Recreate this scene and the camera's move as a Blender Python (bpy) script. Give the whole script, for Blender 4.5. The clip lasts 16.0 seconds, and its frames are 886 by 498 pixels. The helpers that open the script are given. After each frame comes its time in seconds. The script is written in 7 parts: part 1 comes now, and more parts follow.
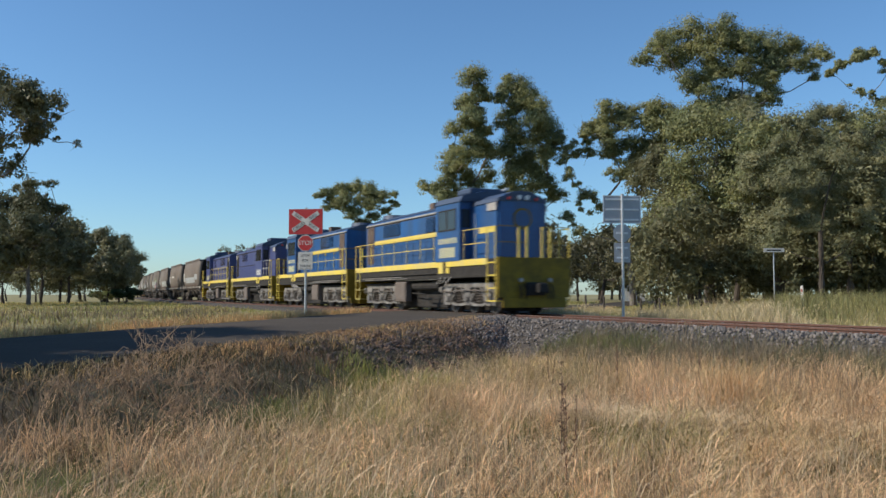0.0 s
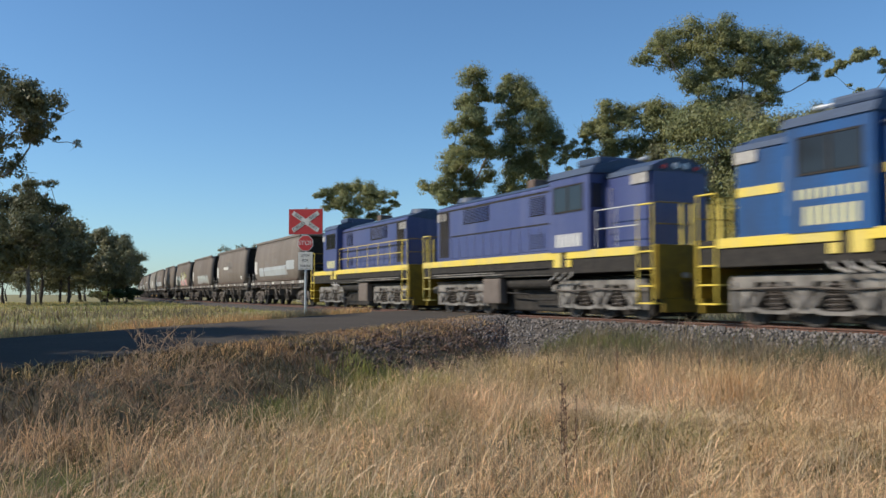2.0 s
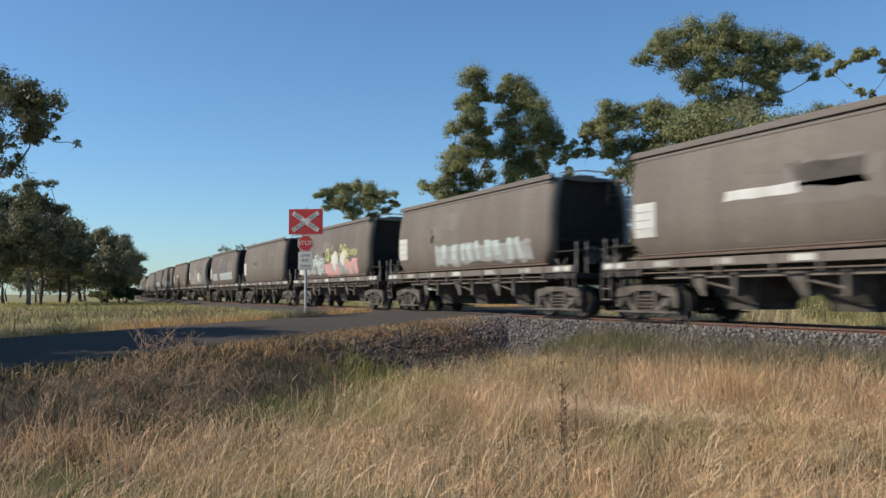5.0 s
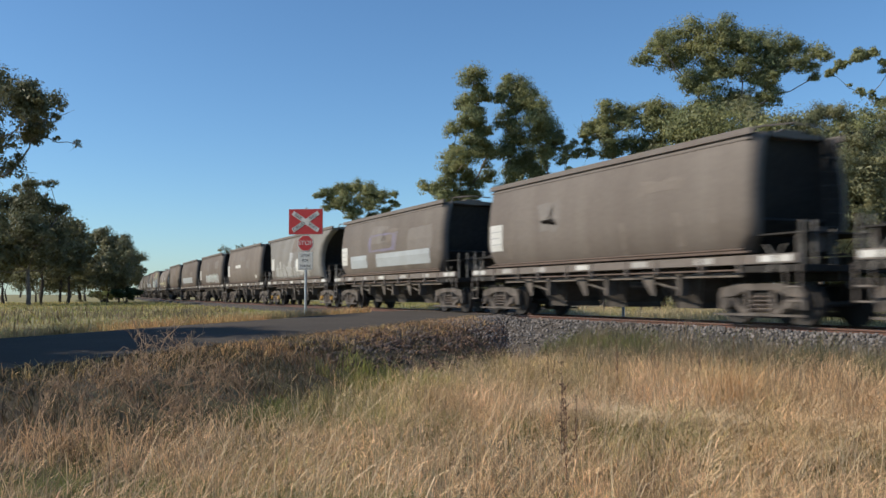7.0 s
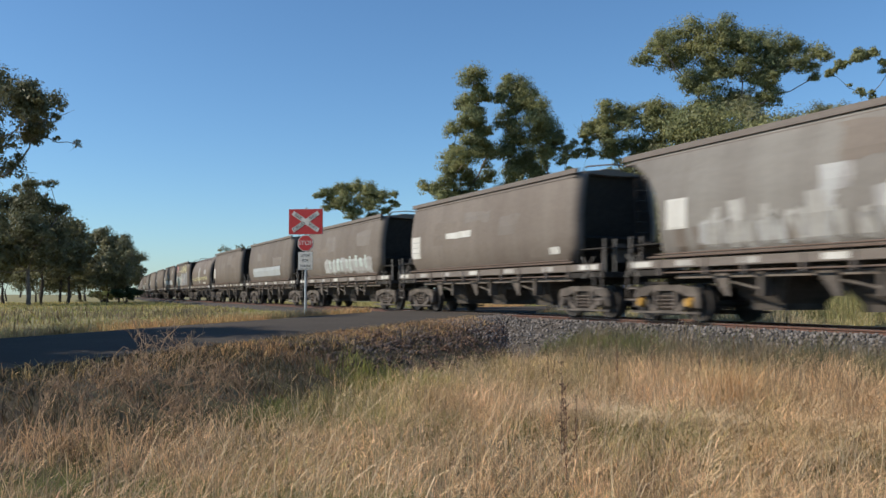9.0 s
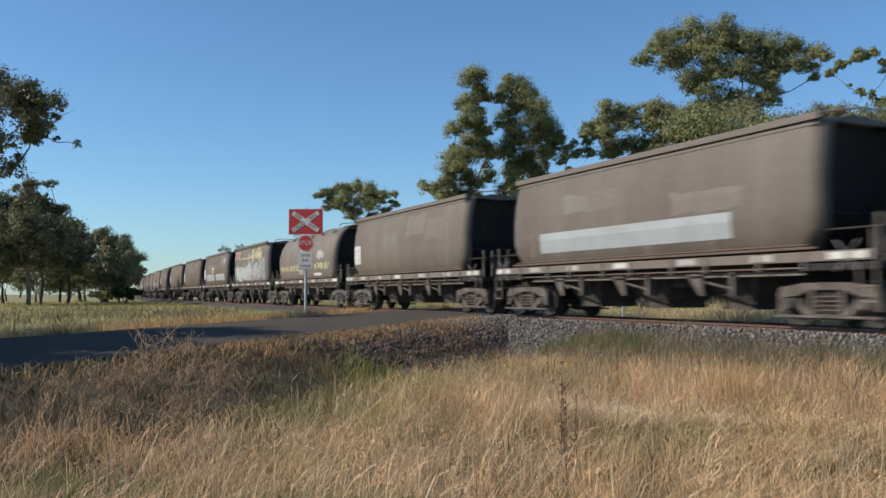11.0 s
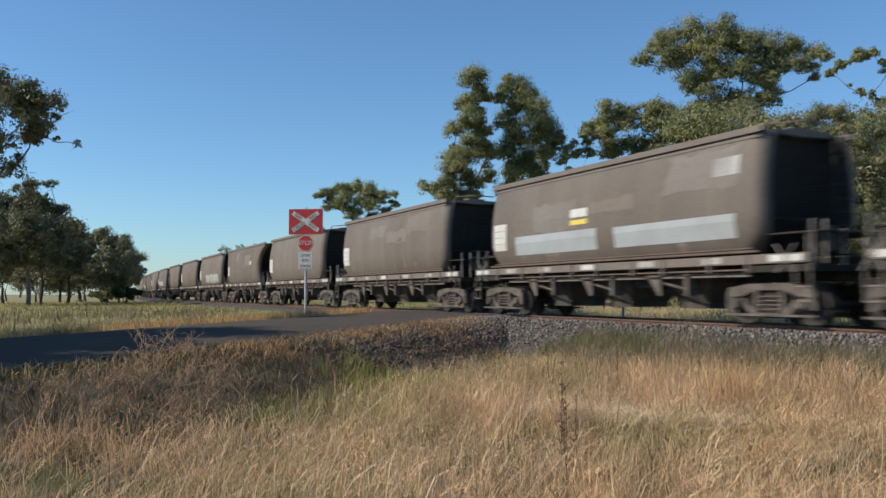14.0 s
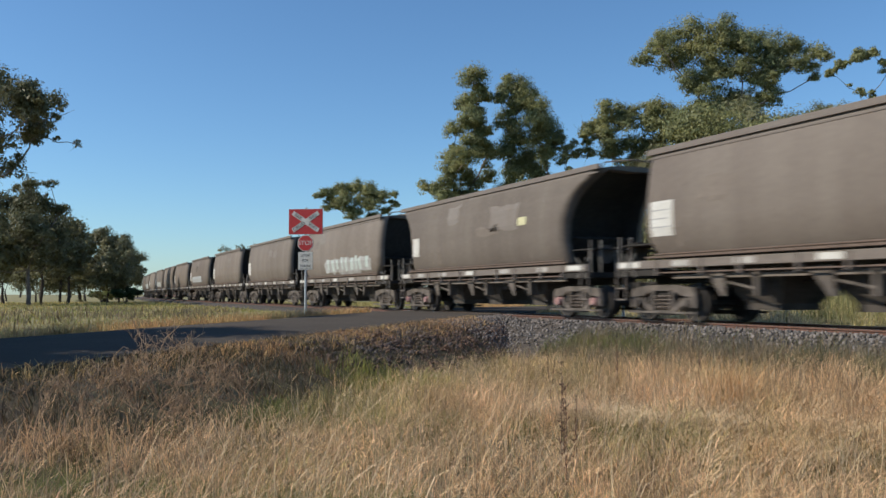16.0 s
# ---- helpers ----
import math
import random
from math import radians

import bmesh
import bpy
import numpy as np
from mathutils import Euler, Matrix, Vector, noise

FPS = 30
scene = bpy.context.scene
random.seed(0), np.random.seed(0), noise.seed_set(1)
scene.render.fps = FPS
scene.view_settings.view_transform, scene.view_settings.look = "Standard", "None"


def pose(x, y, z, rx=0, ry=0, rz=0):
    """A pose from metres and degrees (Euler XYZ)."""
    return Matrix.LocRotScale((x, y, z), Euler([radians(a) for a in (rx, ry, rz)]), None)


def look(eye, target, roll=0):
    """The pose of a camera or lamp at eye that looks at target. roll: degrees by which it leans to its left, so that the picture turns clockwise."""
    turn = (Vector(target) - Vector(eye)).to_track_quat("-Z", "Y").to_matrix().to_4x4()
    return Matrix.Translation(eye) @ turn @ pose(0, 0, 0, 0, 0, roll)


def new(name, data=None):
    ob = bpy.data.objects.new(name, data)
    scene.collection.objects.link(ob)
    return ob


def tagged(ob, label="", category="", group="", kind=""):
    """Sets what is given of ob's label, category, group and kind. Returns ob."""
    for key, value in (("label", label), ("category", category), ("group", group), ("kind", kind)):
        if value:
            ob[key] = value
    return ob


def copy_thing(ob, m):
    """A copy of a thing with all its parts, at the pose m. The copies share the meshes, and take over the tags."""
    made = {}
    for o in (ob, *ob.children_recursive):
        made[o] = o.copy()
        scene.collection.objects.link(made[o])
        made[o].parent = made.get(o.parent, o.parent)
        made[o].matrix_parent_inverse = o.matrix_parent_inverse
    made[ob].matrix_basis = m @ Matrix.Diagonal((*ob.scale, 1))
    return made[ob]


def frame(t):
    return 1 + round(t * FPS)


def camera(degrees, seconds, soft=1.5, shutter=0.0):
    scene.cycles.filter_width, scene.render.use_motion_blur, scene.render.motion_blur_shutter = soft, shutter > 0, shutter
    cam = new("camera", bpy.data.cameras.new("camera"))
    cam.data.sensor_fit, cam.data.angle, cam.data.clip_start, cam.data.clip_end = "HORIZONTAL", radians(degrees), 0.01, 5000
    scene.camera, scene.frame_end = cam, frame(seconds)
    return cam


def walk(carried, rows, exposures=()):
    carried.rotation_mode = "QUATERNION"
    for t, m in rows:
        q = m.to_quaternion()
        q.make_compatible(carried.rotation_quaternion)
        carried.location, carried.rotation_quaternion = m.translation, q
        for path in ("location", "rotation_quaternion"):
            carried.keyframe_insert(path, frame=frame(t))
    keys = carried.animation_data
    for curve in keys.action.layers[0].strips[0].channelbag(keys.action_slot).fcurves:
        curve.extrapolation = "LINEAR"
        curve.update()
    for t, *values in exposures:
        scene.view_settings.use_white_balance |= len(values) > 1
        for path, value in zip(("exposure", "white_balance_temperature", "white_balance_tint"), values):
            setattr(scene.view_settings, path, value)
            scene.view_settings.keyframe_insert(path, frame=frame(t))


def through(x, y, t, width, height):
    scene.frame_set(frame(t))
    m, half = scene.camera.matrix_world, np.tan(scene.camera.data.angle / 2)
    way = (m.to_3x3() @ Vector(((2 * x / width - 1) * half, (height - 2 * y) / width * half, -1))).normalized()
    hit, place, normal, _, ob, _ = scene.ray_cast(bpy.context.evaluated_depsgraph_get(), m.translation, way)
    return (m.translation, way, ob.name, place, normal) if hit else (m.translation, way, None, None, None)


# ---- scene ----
# Rail top is z = 0, the track runs along x, the train travels towards +x, the camera stands at -y.
cam = camera(53.434, 16.0, soft=1.5, shutter=0.4)
EYE = (0.0, -14.754, 0.653)
AIM = math.radians(65.363)
UP = math.atan(80.33 / 1557.67)
TARGET = (EYE[0] - math.sin(AIM) * math.cos(UP), EYE[1] + math.cos(AIM) * math.cos(UP), EYE[2] + math.sin(UP))
walk(cam, [(0, look(EYE, TARGET)), (16, look(EYE, TARGET))], [(0, 0.0, 6100, 8), (16, 0.0, 6100, 8)])

# ---- light ----
SUN_AZ = math.radians(254)     # direction towards the sun, counter-clockwise from +x
SUN_EL = math.radians(36)
world = bpy.data.worlds.new("sky")
scene.world = world
world.use_nodes = True
wt = world.node_tree
wt.nodes.clear()
sky = wt.nodes.new("ShaderNodeTexSky")
sky.sky_type = "NISHITA"
sky.sun_disc = False
sky.sun_elevation = SUN_EL
sky.sun_rotation = math.radians(90) - SUN_AZ
sky.altitude = 250
sky.air_density = 1.0
sky.dust_density = 0.45
sky.ozone_density = 3.5
bg = wt.nodes.new("ShaderNodeBackground")
bg.inputs["Strength"].default_value = 0.123
wo = wt.nodes.new("ShaderNodeOutputWorld")
tint = wt.nodes.new("ShaderNodeMix")
tint.data_type, tint.blend_type = "RGBA", "MULTIPLY"
tint.inputs["Factor"].default_value = 1.0
tint.inputs[7].default_value = (0.84, 1.0, 1.08, 1)
wt.links.new(sky.outputs[0], tint.inputs[6])
wt.links.new(tint.outputs[2], bg.inputs[0])
wt.links.new(bg.outputs[0], wo.inputs[0])
sun_data = bpy.data.lights.new("sun", "SUN")
sun_data.energy = 5.0
sun_data.angle = radians(0.53)
sun_data.color = (1.0, 0.87, 0.70)
sun = new("sun", sun_data)
sun.matrix_world = look((math.cos(SUN_AZ) * 100, math.sin(SUN_AZ) * 100, math.tan(SUN_EL) * 100), (0, 0, 0))


# ---- materials ----
def material(name, color, rough=0.7, metal=0.0, vary=0.25, grain=30.0, patch=1.5, bump=0.15, dirt=None, dirt_amount=0.4,
             streak=False, island=0.0, random_ob=0.0, spec=0.5, bump_dist=0.01):
    """A surface with grain and patches in object space: color, second colour of dirt in patches, fine relief."""
    m = bpy.data.materials.new(name)
    m.use_nodes = True
    nt = m.node_tree
    b = nt.nodes["Principled BSDF"]
    b.inputs["Roughness"].default_value = rough
    b.inputs["Metallic"].default_value = metal
    b.inputs["Specular IOR Level"].default_value = spec
    tc = nt.nodes.new("ShaderNodeTexCoord")
    mp = nt.nodes.new("ShaderNodeMapping")
    nt.links.new(tc.outputs["Object"], mp.inputs[0])
    n1 = nt.nodes.new("ShaderNodeTexNoise")
    n1.inputs["Scale"].default_value = grain
    n1.inputs["Detail"].default_value = 4
    nt.links.new(mp.outputs[0], n1.inputs["Vector"])
    mp2 = nt.nodes.new("ShaderNodeMapping")
    if streak:
        mp2.inputs["Scale"].default_value = (1, 1, 0.12)
    nt.links.new(tc.outputs["Object"], mp2.inputs[0])
    n2 = nt.nodes.new("ShaderNodeTexNoise")
    n2.inputs["Scale"].default_value = patch
    n2.inputs["Detail"].default_value = 5
    n2.inputs["Roughness"].default_value = 0.65
    nt.links.new(mp2.outputs[0], n2.inputs["Vector"])
    ramp = nt.nodes.new("ShaderNodeValToRGB")
    ramp.color_ramp.elements[0].position, ramp.color_ramp.elements[1].position = 0.35, 0.68
    d = dirt or tuple(c * (1 - vary) for c in color)
    ramp.color_ramp.elements[0].color = (*color, 1)
    ramp.color_ramp.elements[1].color = (*[a + (e - a) * (dirt_amount if dirt else 1) for a, e in zip(color, d)], 1)
    nt.links.new(n2.outputs["Fac"], ramp.inputs[0])
    hsv = nt.nodes.new("ShaderNodeHueSaturation")
    nt.links.new(ramp.outputs[0], hsv.inputs["Color"])
    mr = nt.nodes.new("ShaderNodeMapRange")
    mr.inputs["From Min"].default_value, mr.inputs["From Max"].default_value = 0.25, 0.75
    mr.inputs["To Min"].default_value, mr.inputs["To Max"].default_value = 1 - vary, 1 + vary
    nt.links.new(n1.outputs["Fac"], mr.inputs[0])
    value = mr.outputs[0]
    for amount, node, socket in ((island, "ShaderNodeNewGeometry", "Random Per Island"), (random_ob, "ShaderNodeObjectInfo", "Random")):
        if amount:
            g = nt.nodes.new(node)
            r = nt.nodes.new("ShaderNodeMapRange")
            r.inputs["To Min"].default_value, r.inputs["To Max"].default_value = 1 - amount, 1 + amount
            nt.links.new(g.outputs[socket], r.inputs[0])
            mul = nt.nodes.new("ShaderNodeMath")
            mul.operation = "MULTIPLY"
            nt.links.new(value, mul.inputs[0])
            nt.links.new(r.outputs[0], mul.inputs[1])
            value = mul.outputs[0]
    nt.links.new(value, hsv.inputs["Value"])
    nt.links.new(hsv.outputs[0], b.inputs["Base Color"])
    if bump:
        bp = nt.nodes.new("ShaderNodeBump")
        bp.inputs["Strength"].default_value = bump
        bp.inputs["Distance"].default_value = bump_dist
        nt.links.new(n1.outputs["Fac"], bp.inputs["Height"])
        nt.links.new(bp.outputs[0], b.inputs["Normal"])
    return m


def plant_material(name, dry, green, patch=0.35, low=0.45, high=0.62, vary=0.4, through=0.3, rough=0.65, clump=0.2):
    """Blades or leaves: every piece its own shade, mixed between two colours in patches, some light passing through."""
    m = bpy.data.materials.new(name)
    m.use_nodes = True
    nt = m.node_tree
    nt.nodes.clear()
    out = nt.nodes.new("ShaderNodeOutputMaterial")
    tc = nt.nodes.new("ShaderNodeTexCoord")
    n = nt.nodes.new("ShaderNodeTexNoise")
    n.inputs["Scale"].default_value = patch
    n.inputs["Detail"].default_value = 3
    nt.links.new(tc.outputs["Object"], n.inputs["Vector"])
    g = nt.nodes.new("ShaderNodeNewGeometry")
    add = nt.nodes.new("ShaderNodeMath")
    add.operation = "MULTIPLY_ADD"
    nt.links.new(g.outputs["Random Per Island"], add.inputs[0])
    add.inputs[1].default_value = 0.22
    nt.links.new(n.outputs["Fac"], add.inputs[2])
    mr = nt.nodes.new("ShaderNodeMapRange")
    mr.inputs["From Min"].default_value, mr.inputs["From Max"].default_value = low + 0.11, high + 0.11
    nt.links.new(add.outputs[0], mr.inputs[0])
    mix = nt.nodes.new("ShaderNodeMix")
    mix.data_type = "RGBA"
    nt.links.new(mr.outputs[0], mix.inputs["Factor"])
    mix.inputs[6].default_value, mix.inputs[7].default_value = (*dry, 1), (*green, 1)
    wn = nt.nodes.new("ShaderNodeTexWhiteNoise")
    wn.noise_dimensions = "1D"
    nt.links.new(g.outputs["Random Per Island"], wn.inputs["W"])
    mr2 = nt.nodes.new("ShaderNodeMapRange")
    mr2.inputs["To Min"].default_value, mr2.inputs["To Max"].default_value = 1 - vary, 1 + vary
    nt.links.new(wn.outputs["Value"], mr2.inputs[0])
    n3 = nt.nodes.new("ShaderNodeTexNoise")
    n3.inputs["Scale"].default_value = patch * 3.3
    n3.inputs["Detail"].default_value = 2
    nt.links.new(tc.outputs["Object"], n3.inputs["Vector"])
    mr3 = nt.nodes.new("ShaderNodeMapRange")
    mr3.inputs["From Min"].default_value, mr3.inputs["From Max"].default_value = 0.32, 0.68
    mr3.inputs["To Min"].default_value, mr3.inputs["To Max"].default_value = 1 - clump, 1 + clump * 0.8
    nt.links.new(n3.outputs["Fac"], mr3.inputs[0])
    mul = nt.nodes.new("ShaderNodeMath")
    mul.operation = "MULTIPLY"
    nt.links.new(mr2.outputs[0], mul.inputs[0])
    nt.links.new(mr3.outputs[0], mul.inputs[1])
    hsv = nt.nodes.new("ShaderNodeHueSaturation")
    nt.links.new(mix.outputs[2], hsv.inputs["Color"])
    nt.links.new(mul.outputs[0], hsv.inputs["Value"])
    b = nt.nodes.new("ShaderNodeBsdfPrincipled")
    b.inputs["Roughness"].default_value = rough
    b.inputs["Specular IOR Level"].default_value = 0.3
    nt.links.new(hsv.outputs[0], b.inputs["Base Color"])
    t = nt.nodes.new("ShaderNodeBsdfTranslucent")
    nt.links.new(hsv.outputs[0], t.inputs["Color"])
    ms = nt.nodes.new("ShaderNodeMixShader")
    ms.inputs[0].default_value = through
    nt.links.new(b.outputs[0], ms.inputs[1])
    nt.links.new(t.outputs[0], ms.inputs[2])
    nt.links.new(ms.outputs[0], out.inputs[0])
    return m


# soil tone lowered to stand for the shade in gaps between grass tufts
M_SOIL = material("dry_soil", (0.115, 0.085, 0.05), 0.95, vary=0.3, grain=9, patch=0.5, bump=0.6, dirt=(0.085, 0.08, 0.036), dirt_amount=0.9, bump_dist=0.05)
M_PASTURE = material("cropped_pasture", (0.27, 0.225, 0.10), 0.95, vary=0.3, grain=7, patch=0.16, bump=0.5, dirt=(0.19, 0.18, 0.065), dirt_amount=0.9, bump_dist=0.05)
M_ROAD = material("asphalt", (0.078, 0.068, 0.058), 0.95, vary=0.3, grain=60, patch=0.35, bump=0.5, dirt=(0.105, 0.09, 0.076), dirt_amount=0.6, spec=0.03)
M_BALLAST = material("ballast_bed", (0.06, 0.055, 0.05), 0.9, vary=0.5, grain=22, patch=0.8, bump=1.0, dirt=(0.09, 0.068, 0.05), dirt_amount=0.6, bump_dist=0.06)
M_STONE = material("crushed_stone", (0.15, 0.138, 0.13), 0.85, vary=0.2, grain=30, patch=0.5, bump=0.3, dirt=(0.15, 0.115, 0.09), dirt_amount=0.7, island=0.5)
M_RAIL = material("rusty_rail", (0.17, 0.085, 0.06), 0.6, metal=0.3, vary=0.25, grain=25, patch=2, bump=0.2)
M_RAILTOP = material("polished_rail_head", (0.45, 0.40, 0.37), 0.3, metal=0.9, vary=0.1, grain=30, patch=2, bump=0)
M_SLEEPER = material("weathered_sleeper", (0.13, 0.105, 0.085), 0.9, vary=0.35, grain=14, patch=3, bump=0.5)
M_STRAW = plant_material("dry_grass", (0.66, 0.435, 0.245), (0.35, 0.305, 0.11), 0.55, 0.50, 0.70, 0.75, 0.25, clump=0.6)
M_DEEP = plant_material("green_verge_grass", (0.50, 0.39, 0.16), (0.25, 0.26, 0.065), 0.22, 0.42, 0.58, 0.4, 0.4, clump=0.35)
M_ORANGE = plant_material("orange_dry_grass", (0.60, 0.36, 0.17), (0.50, 0.36, 0.16), 0.6, 0.4, 0.6, 0.45, 0.35, clump=0.4)
M_LITTER = plant_material("brown_plant_litter", (0.30, 0.17, 0.09), (0.15, 0.105, 0.06), 0.9, 0.4, 0.6, 0.5, 0.2, clump=0.5)
M_REED = plant_material("fresh_green_grass", (0.33, 0.30, 0.12), (0.17, 0.20, 0.055), 0.5, 0.3, 0.5, 0.35, 0.3)
M_VERGE = plant_material("dull_green_verge_grass", (0.32, 0.285, 0.12), (0.175, 0.18, 0.07), 0.5, 0.38, 0.6, 0.45, 0.3, clump=0.35)
M_BLEACHED = plant_material("bleached_bank_grass", (0.66, 0.53, 0.33), (0.48, 0.40, 0.20), 0.6, 0.45, 0.65, 0.4, 0.3, clump=0.4)
M_PALE = plant_material("pale_straw", (0.74, 0.58, 0.37), (0.64, 0.46, 0.26), 0.6, 0.4, 0.6, 0.35, 0.25)
M_DEADWOOD = material("pale_dead_wood", (0.40, 0.27, 0.16), 0.9, vary=0.2, grain=20, patch=5, bump=0)
M_STALK = material("dead_stalk", (0.16, 0.092, 0.058), 0.9, vary=0.3, grain=20, patch=5, bump=0)
M_LEAF = plant_material("gum_leaves", (0.325, 0.315, 0.13), (0.215, 0.232, 0.108), 0.35, 0.40, 0.60, 0.3, 0.42, 0.5)
M_LEAF_GREY = plant_material("grey_green_leaves", (0.275, 0.262, 0.135), (0.18, 0.188, 0.098), 0.5, 0.40, 0.60, 0.22, 0.35, 0.5)
# leaf colour with the shade of the wood's interior already in it
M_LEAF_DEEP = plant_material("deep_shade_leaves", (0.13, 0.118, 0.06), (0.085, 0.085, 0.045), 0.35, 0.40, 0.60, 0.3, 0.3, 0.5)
M_GREYWEED = plant_material("grey_dead_weeds", (0.24, 0.185, 0.125), (0.16, 0.15, 0.075), 0.9, 0.42, 0.6, 0.45, 0.3)
M_LEAF_DARK = plant_material("dark_gum_leaves", (0.20, 0.185, 0.088), (0.132, 0.136, 0.07), 0.35, 0.40, 0.60, 0.22, 0.32, 0.5)
M_BUSH = plant_material("bush_leaves", (0.06, 0.09, 0.025), (0.035, 0.06, 0.02), 0.5, 0.4, 0.6, 0.4, 0.2)
M_BARK = material("grey_gum_bark", (0.24, 0.205, 0.17), 0.9, vary=0.35, grain=8, patch=1.5, bump=0.5, dirt=(0.10, 0.08, 0.065), dirt_amount=0.9, bump_dist=0.03)
M_BARK_DARK = material("dark_bark", (0.085, 0.068, 0.055), 0.95, vary=0.35, grain=8, patch=1.5, bump=0.5)
M_BLUE = material("bright_blue_paint", (0.015, 0.085, 0.26), 0.36, vary=0.12, grain=18, patch=1.6, bump=0.03, dirt=(0.028, 0.050, 0.115), dirt_amount=0.85, streak=True)
M_PURPLE = material("faded_violet_blue_paint", (0.042, 0.056, 0.165), 0.42, vary=0.12, grain=18, patch=1.2, bump=0.03, dirt=(0.11, 0.115, 0.21), dirt_amount=0.6, streak=True)
M_BLUEROOF = material("sooty_blue_roof", (0.04, 0.066, 0.125), 0.6, vary=0.25, grain=10, patch=0.9, bump=0.08, dirt=(0.045, 0.06, 0.09), dirt_amount=0.7)
M_YELLOW = material("yellow_paint", (0.74, 0.55, 0.06), 0.5, vary=0.12, grain=20, patch=1.8, bump=0.03, dirt=(0.52, 0.44, 0.20), dirt_amount=0.7, streak=True)
# dirty yellow of the ends, darkened further for the shade on the front
M_PILOT = material("dirty_shade_dark_yellow_end_paint", (0.25, 0.168, 0.018), 0.65, vary=0.15, grain=14, patch=2, bump=0.05, dirt=(0.10, 0.078, 0.02), dirt_amount=0.8, spec=0.2)
M_WEED = plant_material("dark_bank_weeds", (0.13, 0.088, 0.055), (0.065, 0.067, 0.028), 0.9, 0.42, 0.6, 0.5, 0.2)
M_WHITE = material("white_paint", (0.62, 0.61, 0.57), 0.55, vary=0.1, grain=20, patch=3, bump=0.02, dirt=(0.42, 0.39, 0.34), dirt_amount=0.7, streak=True)
M_DULL = material("dull_white_reflector", (0.42, 0.40, 0.37), 0.6, vary=0.15, grain=20, patch=3, bump=0.02, dirt=(0.24, 0.21, 0.18), dirt_amount=0.8)
M_PATCH = material("pale_worn_overpaint", (0.40, 0.40, 0.39), 0.6, vary=0.12, grain=12, patch=2.4, bump=0.02, dirt=(0.165, 0.14, 0.12), dirt_amount=0.85, streak=True)
M_BAND = material("smooth_grey_overpaint", (0.37, 0.395, 0.405), 0.6, vary=0.06, grain=12, patch=0.8, bump=0.02, dirt=(0.28, 0.28, 0.27), dirt_amount=0.7)
M_VIOLET = material("thin_violet_paint", (0.16, 0.14, 0.21), 0.6, vary=0.15, grain=12, patch=3, bump=0.02, dirt=(0.17, 0.14, 0.13), dirt_amount=0.9, streak=True)
M_SMEAR = material("streaky_white_overpaint", (0.40, 0.385, 0.355), 0.6, vary=0.12, grain=12, patch=4.5, bump=0.02, dirt=(0.24, 0.225, 0.20), dirt_amount=0.95, streak=True)
M_CREAM = material("pale_yellow_lettering", (0.55, 0.52, 0.30), 0.6, vary=0.12, grain=14, patch=3, bump=0.02)
M_PINK = material("pink_lettering", (0.60, 0.33, 0.31), 0.6, vary=0.15, grain=14, patch=3, bump=0.02)
M_LIME = material("lime_yellow_paint", (0.48, 0.50, 0.16), 0.6, vary=0.2, grain=14, patch=3, bump=0.02, dirt=(0.3, 0.28, 0.15), dirt_amount=0.8)
M_HAZE = material("blue_grey_spray", (0.25, 0.265, 0.29), 0.65, vary=0.15, grain=10, patch=1.8, bump=0.02, dirt=(0.155, 0.132, 0.12), dirt_amount=0.95)
M_MINT = material("pale_mint_lettering", (0.46, 0.52, 0.49), 0.6, vary=0.2, grain=14, patch=3, bump=0.02)
M_RED = material("red_reflective_sheet", (0.44, 0.035, 0.035), 0.4, vary=0.06, grain=14, patch=3, bump=0.01)
M_BLACK = material("black_paint", (0.016, 0.016, 0.017), 0.6, vary=0.2, grain=20, patch=2, bump=0.02)
M_GRIME = material("greasy_black_steel", (0.026, 0.024, 0.022), 0.85, vary=0.35, grain=14, patch=3, bump=0.1, dirt=(0.055, 0.048, 0.042), dirt_amount=0.8, spec=0.2)
M_BOGIE = material("dusty_bogie_steel", (0.27, 0.25, 0.225), 0.8, metal=0.1, vary=0.3, grain=12, patch=3, bump=0.1, dirt=(0.09, 0.08, 0.072), dirt_amount=0.95)
M_DARKBOGIE = material("dark_dusty_steel", (0.17, 0.145, 0.125), 0.85, vary=0.3, grain=12, patch=3, bump=0.1, dirt=(0.06, 0.052, 0.046), dirt_amount=0.9, spec=0.2)
M_UNDER = material("dusty_underframe_sheet", (0.10, 0.086, 0.074), 0.85, vary=0.25, grain=12, patch=2, bump=0.08, dirt=(0.04, 0.035, 0.03), dirt_amount=0.9, spec=0.2)
M_BOX = material("dusty_brown_box", (0.15, 0.12, 0.10), 0.8, vary=0.2, grain=12, patch=3, bump=0.05)
M_WAGON = material("grimy_grey_hopper_paint", (0.168, 0.139, 0.113), 0.7, vary=0.13, grain=10, patch=0.8, bump=0.03, dirt=(0.122, 0.096, 0.076), dirt_amount=0.9, streak=True, random_ob=0.14)
M_WAGON2 = material("weathered_pale_hopper_paint", (0.205, 0.19, 0.168), 0.65, vary=0.10, grain=10, patch=0.7, bump=0.03, dirt=(0.14, 0.122, 0.105), dirt_amount=0.9, streak=True, random_ob=0.14)
M_RUB = material("rubbed_grey_paint", (0.182, 0.160, 0.138), 0.7, vary=0.12, grain=9, patch=1.1, bump=0.02, dirt=(0.15, 0.122, 0.10), dirt_amount=0.9, streak=True)
